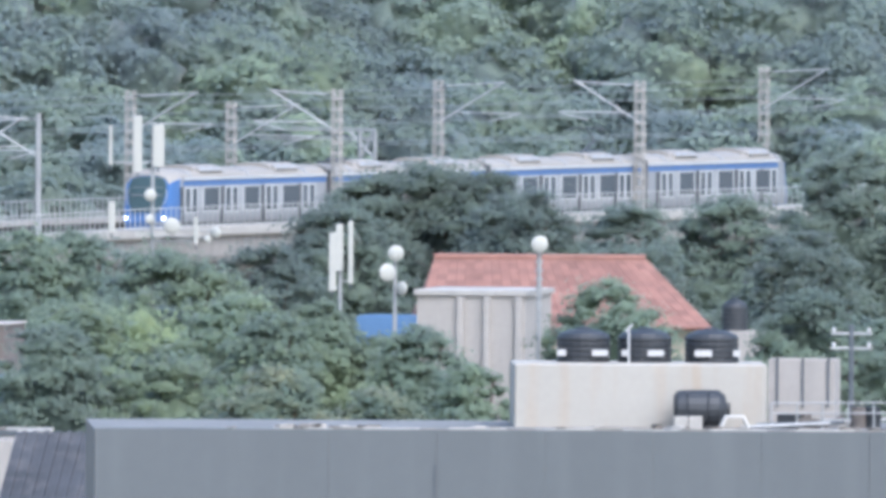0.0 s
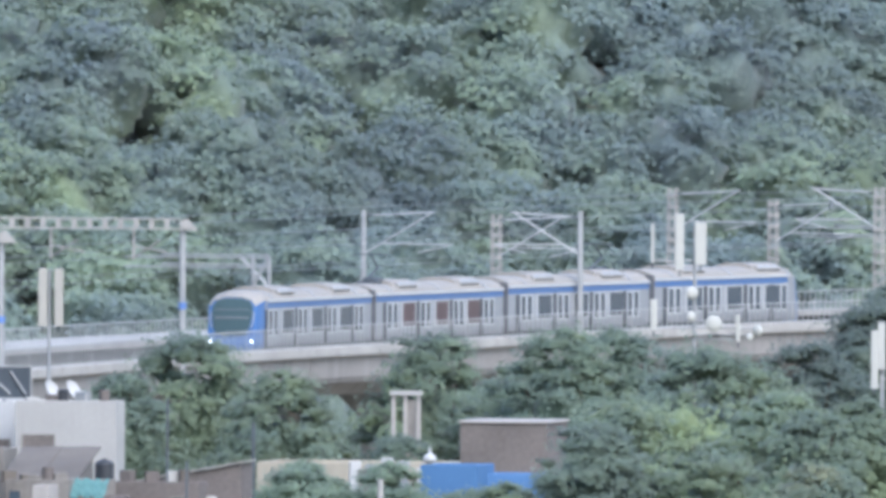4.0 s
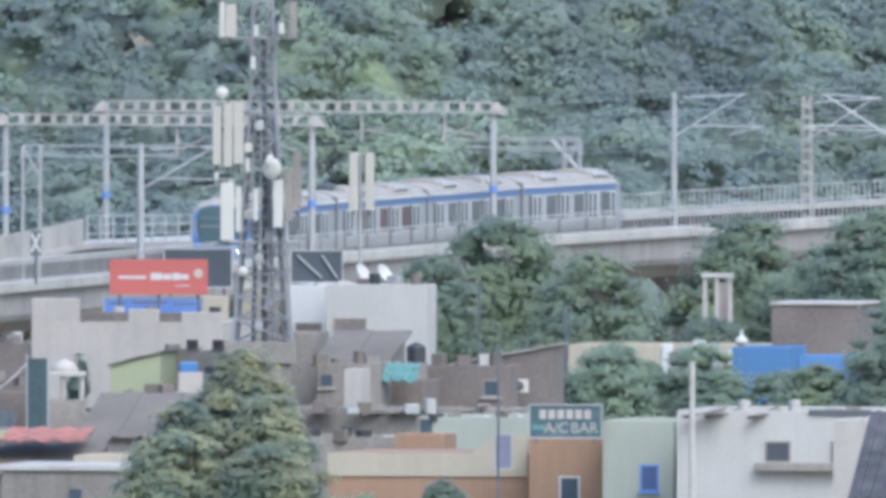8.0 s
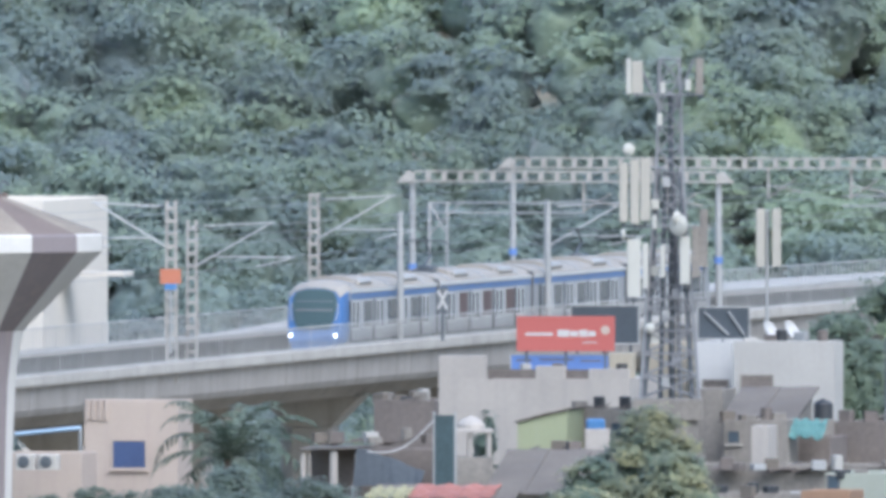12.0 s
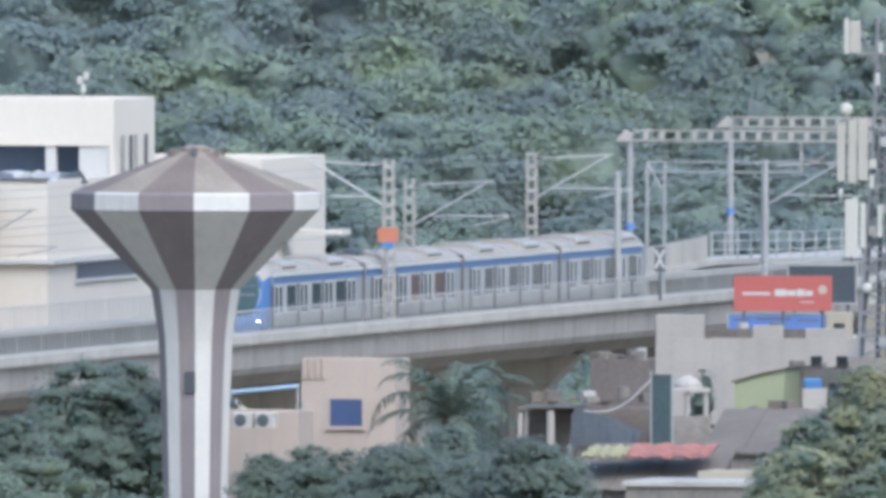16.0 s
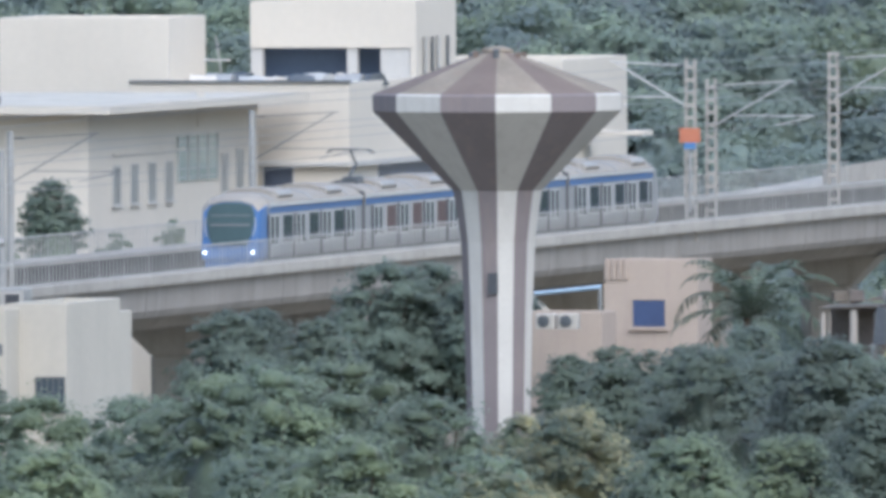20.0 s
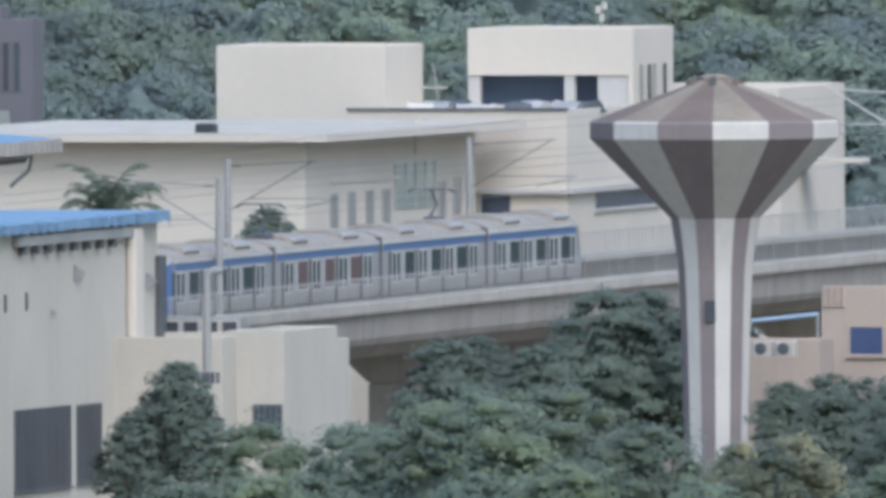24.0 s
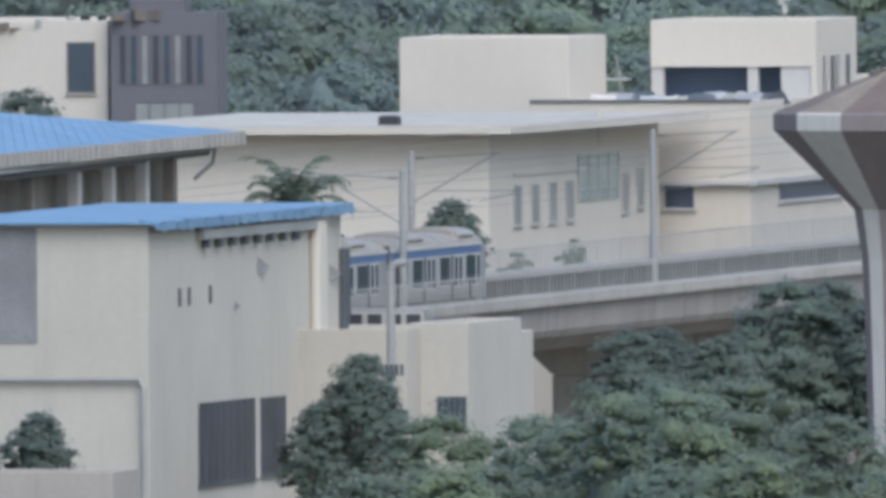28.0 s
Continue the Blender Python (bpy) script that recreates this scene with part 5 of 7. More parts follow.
grove([
    # before the water tower
    (-42.66, 1490.0, 13.25, 4.2, 1, LEAF, 7000, 0.2),
    (-36.25, 1470.0, 13.72, 4.6, 2, LEAF, 8000, 0.2),
    (-31.48, 1480.0, 14.94, 5.6, 3, LEAF, 9000, 0.2),
    (-26.95, 1470.0, 13.69, 4.4, 4, LEAF, 7000, 0.2),
    (-21.83, 1490.0, 12.63, 3.9, 5, LEAF_YELLOW, 7000, 0.2),
    (-17.77, 1480.0, 11.89, 3.4, 6, LEAF, 6000, 0.2),
    (-39.32, 1440.0, 12.57, 4.0, 7, LEAF, 6000, 0.2),
    (-32.10, 1430.0, 12.81, 4.0, 8, LEAF, 6000, 0.2),
    (-24.28, 1440.0, 12.31, 4.0, 9, LEAF, 6000, 0.2),
    (-32.72, 1690.0, 14.11, 3.7, 10, LEAF_DARK, 7000, 0.2),
    (-39.69, 1680.0, 12.12, 2.8, 11, LEAF_DARK, 5000, 0.2),
    (-30.87, 1692.0, 13.98, 2.9, 101, LEAF_DARK, 6000, 0.2),
    (-29.06, 1688.0, 13.26, 2.3, 102, LEAF_DARK, 5000, 0.2),
    (-24.30, 1505.0, 11.95, 2.2, 103, LEAF_YELLOW, 5000, 0.18),
    (-22.10, 1508.0, 12.1, 2.2, 104, LEAF_YELLOW, 5000, 0.18),
    (-35.53, 1670.0, 11.96, 2.6, 12, LEAF_DARK, 4000, 0.2),
    (-22.55, 1620.0, 11.28, 2.6, 13, LEAF_DARK, 5000, 0.2),
    (-15.91, 1600.0, 12.20, 3.6, 14, LEAF_DARK, 7000, 0.2),
    (-11.61, 1590.0, 12.78, 3.4, 15, LEAF_DARK, 7000, 0.2),
    (-13.55, 1520.0, 10.84, 3.4, 16, LEAF, 6000, 0.2),
    (-43.81, 1430.0, 12.56, 3.6, 81, LEAF, 5000, 0.2),
    (-29.81, 1425.0, 13.33, 4.6, 82, LEAF, 7000, 0.2),
    (-23.52, 1425.0, 12.03, 3.6, 83, LEAF_YELLOW, 5000, 0.2),
    (-39.63, 1420.0, 13.13, 3.8, 84, LEAF, 5000, 0.2),
    (-33.41, 1440.0, 15.76, 5.0, 85, LEAF, 8000, 0.2),
    (-15.78, 1605.0, 13.08, 2.4, 88, LEAF_DARK, 5000, 0.2),
    (-18.32, 1600.0, 12.44, 2.2, 89, LEAF_DARK, 4000, 0.2),
    (-38.95, 1478.0, 13.53, 3.6, 90, LEAF, 6000, 0.2),
    (-24.40, 1632.0, 11.30, 1.9, 93, LEAF_DARK, 3500, 0.18),
    (-22.40, 1634.0, 11.55, 2.0, 94, LEAF_DARK, 3500, 0.18),
    (-20.50, 1632.0, 11.40, 2.2, 95, LEAF_DARK, 4000, 0.18),
    (-38.40, 1702.0, 11.70, 2.1, 98, LEAF_DARK, 4000, 0.18),
    # by the annex
    (-46.35, 1505.0, 15.15, 1.75, 17, LEAF_DARK, 4500, 0.17),
    (-47.70, 1504.0, 13.3, 1.6, 71, LEAF_DARK, 3000, 0.17),
    (-45.2, 1504.0, 14.0, 1.35, 72, LEAF_DARK, 2000, 0.17),
    (-74.02, 1895.0, 19.37, 3.0, 73, LEAF_DARK, 5000, 0.22),
    (-57.59, 1480.0, 13.59, 1.7, 18, LEAF_DARK, 3000, 0.17),
    (-49.85, 1770.0, 16.11, 1.6, 19, LEAF_DARK, 3000, 0.18),
    # before the town
    (-17.18, 1560.0, 13.28, 3.2, 20, LEAF_DARK, 6000, 0.2),
    (-12.51, 1550.0, 13.93, 3.2, 21, LEAF_DARK, 6000, 0.2),
    (-9.94, 1540.0, 11.71, 2.6, 22, LEAF_DARK, 5000, 0.2),
    (-18.06, 1500.0, 10.95, 3.2, 23, LEAF, 5000, 0.2),
    (0.95, 1560.0, 16.53, 2.4, 24, LEAF_YELLOW, 8000, 0.2),
    (-1.34, 1545.0, 13.63, 3.2, 25, LEAF_YELLOW, 7000, 0.2),
    (2.98, 1545.0, 13.17, 3.0, 26, LEAF_YELLOW, 7000, 0.2),
    (-0.44, 1552.0, 14.7, 2.2, 86, LEAF_YELLOW, 5000, 0.2),
    (2.30, 1552.0, 14.9, 2.2, 87, LEAF_YELLOW, 5000, 0.2),
    (-4.92, 1530.0, 10.83, 2.8, 27, LEAF, 5000, 0.2),
    (6.55, 1530.0, 11.50, 3.4, 28, LEAF, 6000, 0.2),
    (9.54, 1540.0, 11.75, 1.4, 29, LEAF_DARK, 2500, 0.2),
    (13.30, 1530.0, 11.05, 3.4, 30, LEAF, 6000, 0.2),
    # beside the curve
    (14.42, 1880.0, 16.44, 5.2, 31, LEAF, 9000, 0.24),
    (18.47, 1870.0, 14.75, 4.4, 32, LEAF, 7000, 0.24),
    (10.71, 1860.0, 14.66, 3.2, 33, LEAF, 6000, 0.24),
    (26.59, 1900.0, 16.10, 5.0, 34, LEAF, 9000, 0.24),
    (31.46, 1890.0, 14.94, 5.0, 35, LEAF, 9000, 0.24),
    (25.26, 1690.0, 12.96, 2.8, 74, LEAF, 4000, 0.2),
    (27.75, 1690.0, 12.88, 2.8, 75, LEAF, 4000, 0.2),
    (18.09, 1694.0, 14.08, 3.2, 76, LEAF, 4500, 0.2),
    (21.58, 1694.0, 14.10, 3.2, 77, LEAF, 4500, 0.2),
    (22.74, 1725.0, 14.54, 2.8, 78, LEAF, 5000, 0.22),
    (39.46, 1485.0, 19.65, 2.0, 79, LEAF, 4000, 0.19),
    (37.55, 1484.0, 20.95, 2.3, 96, LEAF, 5000, 0.19),
    (35.40, 1480.0, 20.60, 2.6, 97, LEAF, 5000, 0.19),
    (17.81, 1690.0, 13.87, 2.7, 36, LEAF, 5000, 0.2),
    (22.16, 1690.0, 12.93, 2.2, 37, LEAF, 4000, 0.2),
    (17.30, 1702.0, 13.12, 1.7, 99, LEAF, 3000, 0.18),
    (19.70, 1702.0, 13.05, 1.7, 100, LEAF, 3000, 0.18),
    (22.00, 1703.0, 13.10, 1.6, 101, LEAF, 3000, 0.18),
    (25.92, 1660.0, 13.83, 2.2, 38, LEAF, 4000, 0.2),
    (34.65, 1640.0, 20.46, 5.8, 39, LEAF, 11000, 0.21),
    (30.89, 1620.0, 18.30, 4.2, 40, LEAF, 8000, 0.21),
    (37.80, 1620.0, 18.70, 4.6, 41, LEAF, 8000, 0.21),
    (33.57, 1600.0, 16.60, 4.2, 42, LEAF, 8000, 0.2),
    (32.53, 1880.0, 16.79, 4.6, 43, LEAF, 8000, 0.24),
    (54.95, 1985.0, 18.75, 8.2, 44, LEAF_DARK, 14000, 0.25),
    (52.20, 1982.0, 17.75, 4.4, 105, LEAF_DARK, 8000, 0.25),
    (58.30, 1982.0, 18.00, 4.6, 106, LEAF_DARK, 8000, 0.25),
    (50.41, 1970.0, 16.63, 5.0, 45, LEAF_DARK, 8000, 0.25),
    (60.13, 1975.0, 17.32, 5.4, 46, LEAF_DARK, 9000, 0.25),
    (65.99, 1985.0, 16.45, 5.0, 47, LEAF_DARK, 8000, 0.25),
    (71.43, 1990.0, 16.84, 5.2, 48, LEAF_DARK, 8000, 0.25),
    (77.68, 2000.0, 19.21, 5.4, 49, LEAF_DARK, 8000, 0.25),
    (73.06, 1940.0, 15.83, 5.0, 50, LEAF_DARK, 8000, 0.25),
    (64.44, 1930.0, 15.40, 5.0, 51, LEAF_DARK, 8000, 0.25),
    (45.98, 1930.0, 15.30, 5.0, 52, LEAF_DARK, 8000, 0.25),
    (34.54, 1450.0, 19.23, 3.3, 53, LEAF_YELLOW, 8000, 0.19),
    (40.24, 1440.0, 20.96, 2.9, 54, LEAF, 7000, 0.19),
    (37.64, 1430.0, 18.84, 2.9, 55, LEAF_YELLOW, 6000, 0.19),
    (41.85, 1430.0, 19.70, 2.4, 56, LEAF, 5000, 0.19),
    (48.22, 1480.0, 22.04, 3.4, 57, LEAF, 7000, 0.19),
    (55.63, 1460.0, 22.03, 2.9, 58, LEAF, 7000, 0.19),
    (58.79, 1480.0, 20.47, 2.6, 59, LEAF, 6000, 0.19),
    (29.40, 1600.0, 17.70, 3.6, 60, LEAF_DARK, 8000, 0.2),
    (35.48, 1900.0, 16.48, 5.0, 61, LEAF, 8000, 0.24),
])
for k in range(9):
    tree(*on_line(-14 + 5.5 * k, -11.5 - 0.8 * (k % 2), 0).to_2d(), 13.3 + 0.5 * (k % 3), 0.9, 120 + k, LEAF, 700, 0.2, lobes=7, crown=0.2, label="low green shrub behind the far railing")
bp_ = thing("blue_pipe", "pale blue water pipe under the viaduct", "pipe", pose(0, 0, 0))
s = Shape()
s.tube((-26.08, 1668.0, 12.96), (-23.16, 1668.0, 13.24), 0.09, seg=8)
part("pipe", s, material("pale_blue_pipe", (0.30, 0.40, 0.50), 0.5), bp_)
s = Shape()
s.tube((-23.21, 1668.0, 13.24), (-23.21, 1668, 0), 0.07, seg=8)
part("downpipe", s, STEEL, bp_)
palm(-16.5, 1640.0, 12.5, 3, fronds=22, length=4.6, up0=-0.1, droop=1.1)
palm(-51.89, 1600.0, 18.6, 4, fronds=18, length=3.5, up0=0.75, droop=1.05)


# ---- overhead line: masts, arms, gantries and wires ----
def mast(s, off, top, lattice, arms=True, group="overhead line masts"):
    """A mast at the edge of the deck with two cantilever arms over its track."""
    m = line_pose(s, off, 0)
    t = thing("overhead_line_mast", ("white lattice steel" if lattice else "plain grey steel") + " overhead line mast on the viaduct", "mast", m, group)
    h = top - grade(s)
    if lattice:
        for x in (-0.2, 0.2):
            for y in (-0.24, 0.24):
                c = Shape()
                c.tube((x, y, 0.2), (x * 0.85, y * 0.85, h), 0.055, seg=4)
                part("chord", c, CONCRETE_PALE, t)
        k = 0
        z = 0.7
        while z < h:
            c = Shape()
            q = 0.16
            c.box(-0.22, 0.22, -0.26, -0.22, z - q / 2, z + q / 2)
            c.box(-0.22, 0.22, 0.22, 0.26, z - q / 2, z + q / 2)
            c.box(-0.24, -0.20, -0.25, 0.25, z - q / 2, z + q / 2)
            c.box(0.20, 0.24, -0.25, 0.25, z - q / 2, z + q / 2)
            part("batten", c, CONCRETE_PALE, t)
            z += 0.6
    else:
        c = Shape()
        c.tube((0, 0, 0.2), (0, 0, h), 0.19, 0.15, 8)
        part("pole", c, STEEL, t)
    if arms:
        d = 1 if off < -3 else -1
        far = 4.4 if off < -3 else 3.9
        slim = s < 80 and not lattice
        am = MAST_STEEL if slim else ARM_WHITE
        kk = 0.65 if slim else 1.0
        for dx in (0.4,) if slim else (0.3,):
            lift = 0.1 * dx
            a = Shape()
            a.tube((0, 0, h - 0.32), (dx * 2.0, d * far * 0.97, h - 0.12 + lift), 0.042 * kk, seg=6)
            arm = part("cantilever", a, am, t)
            b = Shape()
            b.tube((0, 0, h - 2.35), (dx * 1.8, d * far * 0.92, h - 0.16 + lift), 0.05 * kk, seg=6)
            part("stay", b, am, arm)
            b = Shape()
            b.tube((dx * 0.4, d * far * 0.22, h - 1.78), (dx * 2.1, d * far * 1.2, h - 1.82 + lift), 0.042 * kk, seg=6)
            part("steady_arm", b, am, arm)
            b = Shape()
            b.tube((dx * 1.6, d * far * 0.75, h - 2.25), (dx * 2.0, d * far * 1.15, h - 1.9 + lift), 0.036 * kk, seg=6)
            part("registration_arm", b, am, arm)
            b = Shape()
            for j in range(4):
                b.turned([(0.05, 0), (0.11, 0.04), (0.05, 0.08)], 8, pose(dx * 0.15, d * 0.3 + d * 0.09 * j, h - 0.34))
            part("insulator", b, STEEL_DARK, arm)
    return t


for row in (
    (360.4, -9.2, 8.65, True), (402.0, -9.2, 8.77, True), (447.0, -9.2, 9.07, True), (317.9, -9.2, 7.96, False), (336.9, -9.2, 7.49, True),
    (134.8, -9.2, 7.13, True), (161.9, -9.2, 8.02, True), (36.8, -9.2, 7.37, False), (-12.4, -9.2, 7.28, False), (214.7, -9.2, 6.82, False), (373.9, -9.2, 7.85, True),
    (366.5, 0.4, 8.75, True), (407.9, 0.4, 8.81, True), (87.6, 0.4, 8.87, True), (-56.0, 0.4, 7.21, False), (325.2, 0.4, 7.89, False),
):
    mast(*row)
mast(138.4, 0.4, 7.51, False, arms=False)
mast(172.0, 0.4, 7.51, False, arms=False)


def gantry(s, top, length, off=1.0, depth=0.5):
    """A portal over all the tracks: two legs and a battened beam with sloping ends."""
    t = thing("overhead_line_gantry", "grey steel portal gantry with a battened beam over the tracks", "gantry", line_pose(s, off, 0), "gantries")
    top -= grade(s)
    for y in (-0.0, -length):
        c = Shape()
        c.tube((0, y, -10.0 if y else 0.2), (0, y, top - depth), 0.19, 0.17, 8)
        part("leg", c, STEEL, t)
        c = Shape()
        c.turned([(0.22, 0), (0.22, 0.34)], 10, pose(0, y, 3.3 if y else 3.7))
        part("marker_band", c, SIGN_BLUE, t)
    for x in (-0.3, 0.3):
        for z, e in ((top - depth, 0.6), (top, -0.2)):
            c = Shape()
            c.box(x - 0.05, x + 0.05, -length - e, e, z - 0.038, z + 0.038)
            part("chord", c, CONCRETE_PALE, t)
        n = int(length / 0.82)
        for k in range(n + 1):
            y = -length * k / n
            c = Shape()
            c.box(x - 0.045, x + 0.045, y - 0.065, y + 0.065, top - depth + 0.06, top - 0.06)
            part("batten", c, CONCRETE_PALE, t)
        for y, d in ((0.0, 1), (-length, -1)):
            c = Shape()
            c.add([(x - 0.05, y + d * 0.75, top - depth - 0.07), (x + 0.05, y + d * 0.75, top - depth - 0.07), (x + 0.05, y + d * 0.15, top + 0.07), (x - 0.05, y + d * 0.15, top + 0.07), (x + 0.05, y, top - depth - 0.07), (x - 0.05, y, top - depth - 0.07)], [(0, 1, 2, 3), (1, 4, 2), (0, 3, 5), (3, 2, 4, 5), (0, 5, 4, 1)])
            part("end_plate", c, CONCRETE_PALE, t)
    for y in (-2.6, -7.0):
        b = Shape()
        b.tube((0, y, top - depth), (0, y, top - depth - 1.6), 0.08, seg=6)
        b.tube((0, y, top - depth - 1.5), (0.9, y + 1.6, top - depth - 0.6), 0.05, seg=6)
        b.tube((0, y, top - depth - 0.9), (0.6, y + 1.9, top - depth - 1.2), 0.05, seg=6)
        part("drop_bracket", b, CONCRETE_PALE, t)


for row, length in (((209.0, 1, 8.37), 15.9), ((252.0, 1, 8.40), 20.6)):
    gantry(row[0], row[2], length)


def small_portal(s, off, top, length, d):
    """A light portal with a braced end, beside the tracks."""
    t = thing("anchor_portal", "light grey steel anchor portal with a braced end", "gantry", line_pose(s, off, 0), "anchor portals")
    top -= grade(s)
    for y in (0, 0.9 * d):
        c = Shape()
        c.tube((0, y, 0.3), (0, y, top), 0.09, seg=6)
        part("leg", c, STEEL, t)
    for z in (top, top - 0.5):
        c = Shape()
        c.tube((0, 0, z), (0, length * d, z), 0.05, seg=6)
        part("beam", c, STEEL, t)
    c = Shape()
    c.tube((0, 0, top - 1.6), (0, 1.6 * d, top), 0.05, seg=6)
    c.tube((0, 0.9 * d, top - 1.6), (0, 0, top), 0.05, seg=6)
    part("brace", c, STEEL, t)


small_portal(286.8, -3.7, 5.86, 8.0, -1)
small_portal(303.8, -9.4, 5.72, 6.0, -1)
small_portal(381.0, -3.7, 6.25, 7.0, -1)
small_portal(188.7, -9.4, 7.12, 8.0, 1)
small_portal(393.7, -9.4, 6.17, 5.0, -1)

wires = thing("overhead_wires", "thin grey overhead contact and feeder wires", "wires")
for off, z in ((-1.45, 5.25), (-1.45, 6.5), (-5.9, 5.25), (-5.9, 6.5), (-9.0, 7.6), (0.5, 7.4), (-9.0, 8.0)):
    w = Shape()
    pts = []
    sag = 0.06 if z > 6 else 0.015
    for k in range(120):
        s0, f0 = -130 + 5.5 * k, (k % 8) / 8
        pts.append(on_line(s0, off, z - sag * 4 * f0 * (1 - f0)))
    w.path(pts, 0.017, 4)
    part("wire", w, WIRE, wires)

# signs on the masts
sg = thing("track_sign", "square orange track sign with a blue plate beneath", "sign", pose(-20.95, 1812.0, 17.19, 0, 0, -8))
s = Shape()
s.soft(-0.5, 0.5, -0.06, 0.0, -0.32, 0.36, 0.02)
part("plate", s, ORANGE, sg)
s = Shape()
s.box(-0.28, 0.28, -0.05, 0.0, -0.62, -0.33)
part("lower_plate", s, TARP_BLUE, sg)
s = Shape()
s.tube((0, 0.06, -3.6), (0, 0.06, 0.3), 0.07)
part("post", s, STEEL, sg)
xs_ = thing("cross_sign", "white crossed warning sign on a dark pole", "sign", pose(-8.33, 1858.0, 15.23, 0, 0, -8))
for r in (25, -25):
    s = Shape()
    s.box(-0.065, 0.065, -0.05, 0.0 + 0.002 * r / 25, -0.5, 0.5, pose(0, 0, 0, 0, r, 0))
    part("bar", s, WHITE, xs_)
s = Shape()
s.box(-0.26, 0.26, 0.02, 0.06, -0.6, 0.6)
part("backing", s, STEEL_DARK, xs_)
s = Shape()
s.tube((0, 0.1, -2.0), (0, 0.1, 0.5), 0.07)
part("post", s, STEEL_DARK, xs_)

# the rising siding on the far side
sd = thing("siding_ramp", "pale concrete siding ramp rising beside the viaduct", "ramp", kind="structure")
rise = lambda s: float(np.interp(s, (160, 178, 207, 228, 256, 289, 330), (0.85, 1.14, 1.88, 1.56, 1.36, 1.46, 1.46)))
s = Shape()
s.loft([[on_line(q, o, rise(q) + z) for o, z in ((-9.9, 0.0), (-9.9, -0.28), (-10.4, -0.5), (-15.5, -0.5), (-15.5, 0.0))] for q in range(160, 324, 4)])
part("deck", s, CONCRETE_PALE, sd)
for q in range(164, 206, 3):
    s = Shape()
    s.loft([[on_line(u, o, rise(u) + z) for o, z in ((-10.15, 0.003), (-10.25, 0.003), (-10.25, 1.22), (-10.15, 1.22))] for u in (q + 0.03, q + 2.97)])
    part("parapet_panel", s, CONCRETE_PALE, sd)
for q in range(207, 257, 3):
    s = Shape()
    s.tube(on_line(q, -10.2, rise(q)), on_line(q, -10.2, rise(q) + 1.36), 0.05, seg=6)
    part("rail_post", s, RAIL_PAINT, sd)
for z in (0.45, 0.9, 1.34):
    s = Shape()
    s.path([on_line(q, -10.2, rise(q) + z) for q in range(207, 256, 3)], 0.035, 6)
    part("rail_bar", s, RAIL_PAINT, sd)
for q in (176, 204, 232, 260, 288, 316):
    s = Shape()
    s.soft(-0.8, 0.8, -0.8, 0.8, -11.9, rise(q) - 0.503, 0.15, line_pose(q, -13.2, 0))
    part("pier", s, CONCRETE, sd)


# ---- phone mast over the town ----
def panel(t, x, y, z0, z1, w, mat=None, d=0.14):
    s = Shape()
    s.soft(x - w / 2, x + w / 2, y - d, y, z0, z1, 0.03)
    p = part("panel_antenna", s, mat or ANTENNA, t, "pale upright panel antenna")
    s = Shape()
    s.tube((x, y + 0.12, z0 - 0.25), (x, y + 0.12, z1 + 0.1), 0.035)
    part("bracket_pole", s, STEEL_DARK, p)


def dish(t, x, y, z, r, turn=0, mat=None):
    s = Shape()
    s.turned([(r * 0.35, 0.0), (r, 0.08), (r * 0.98, 0.14), (r * 0.6, 0.20), (0.03, 0.22)], 20, pose(x, y, z, 90, 0, turn))
    p = part("dish", s, mat or ANTENNA, t, "round pale microwave dish")
    s = Shape()
    s.tube((x, y, z), (x, y + 0.35, z - 0.05), 0.05)
    part("dish_mount", s, STEEL_DARK, p)


TX, TY = 2.34, 1640.0
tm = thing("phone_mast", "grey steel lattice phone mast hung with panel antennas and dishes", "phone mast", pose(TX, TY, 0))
zb, zm, zt = 15.10, 24.87, 29.58
hw = lambda z: float(np.interp(z, (zb, zm, zt), (1.25, 0.55, 0.42)))
levels = [zb + (zt - zb) * k / 15 for k in range(16)]
legs = ((-1, -1), (1, -1), (1, 1), (-1, 1))
for a, b in legs:
    s = Shape()
    s.path([(a * hw(z), b * hw(z), z) for z in levels], 0.075, 5)
    part("leg", s, MAST_STEEL, tm)
for z0, z1 in zip(levels, levels[1:]):
    for k in range(4):
        (a, b), (c, d) = legs[k], legs[(k + 1) % 4]
        s = Shape()
        s.tube((a * hw(z0), b * hw(z0), z0), (c * hw(z1), d * hw(z1), z1), 0.035, seg=4)
        s.tube((c * hw(z0), d * hw(z0), z0), (a * hw(z1), b * hw(z1), z1), 0.035, seg=4)
        s.tube((a * hw(z1), b * hw(z1), z1), (c * hw(z1), d * hw(z1), z1), 0.035, seg=4)
        part("bracing", s, MAST_STEEL, tm)
s = Shape()
s.tube((0.1, -0.2, zb), (0.05, -0.2, zt - 1.5), 0.16, 0.12, 6)
part("feeder_cable", s, STEEL_DARK, tm, "thick dark feeder cable")
for cx, cy, mt in ((-0.95, -0.9, STEEL_DARK), (0.85, -0.95, STEEL_DARK), (-0.35, -0.4, STEEL_DARK), (0.4, -0.3, MAST_STEEL)):
    s = Shape()
    s.path([(cx * hw(z) / 1.1, cy * hw(z) / 1.1, z) for z in levels[:11]], 0.11, 6)
    part("feeder_cable", s, mt, tm)
for k in range(10):
    s = Shape()
    z = zb + 0.5 + 0.95 * k
    s.soft(-0.35 + 0.5 * math.sin(k * 2.1), 0.0 + 0.5 * math.sin(k * 2.1), -1.0, -0.75, z, z + 0.4, 0.03)
    part("radio_unit", s, (STEEL, MAST_STEEL, ANTENNA)[k % 3], tm)
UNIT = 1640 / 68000
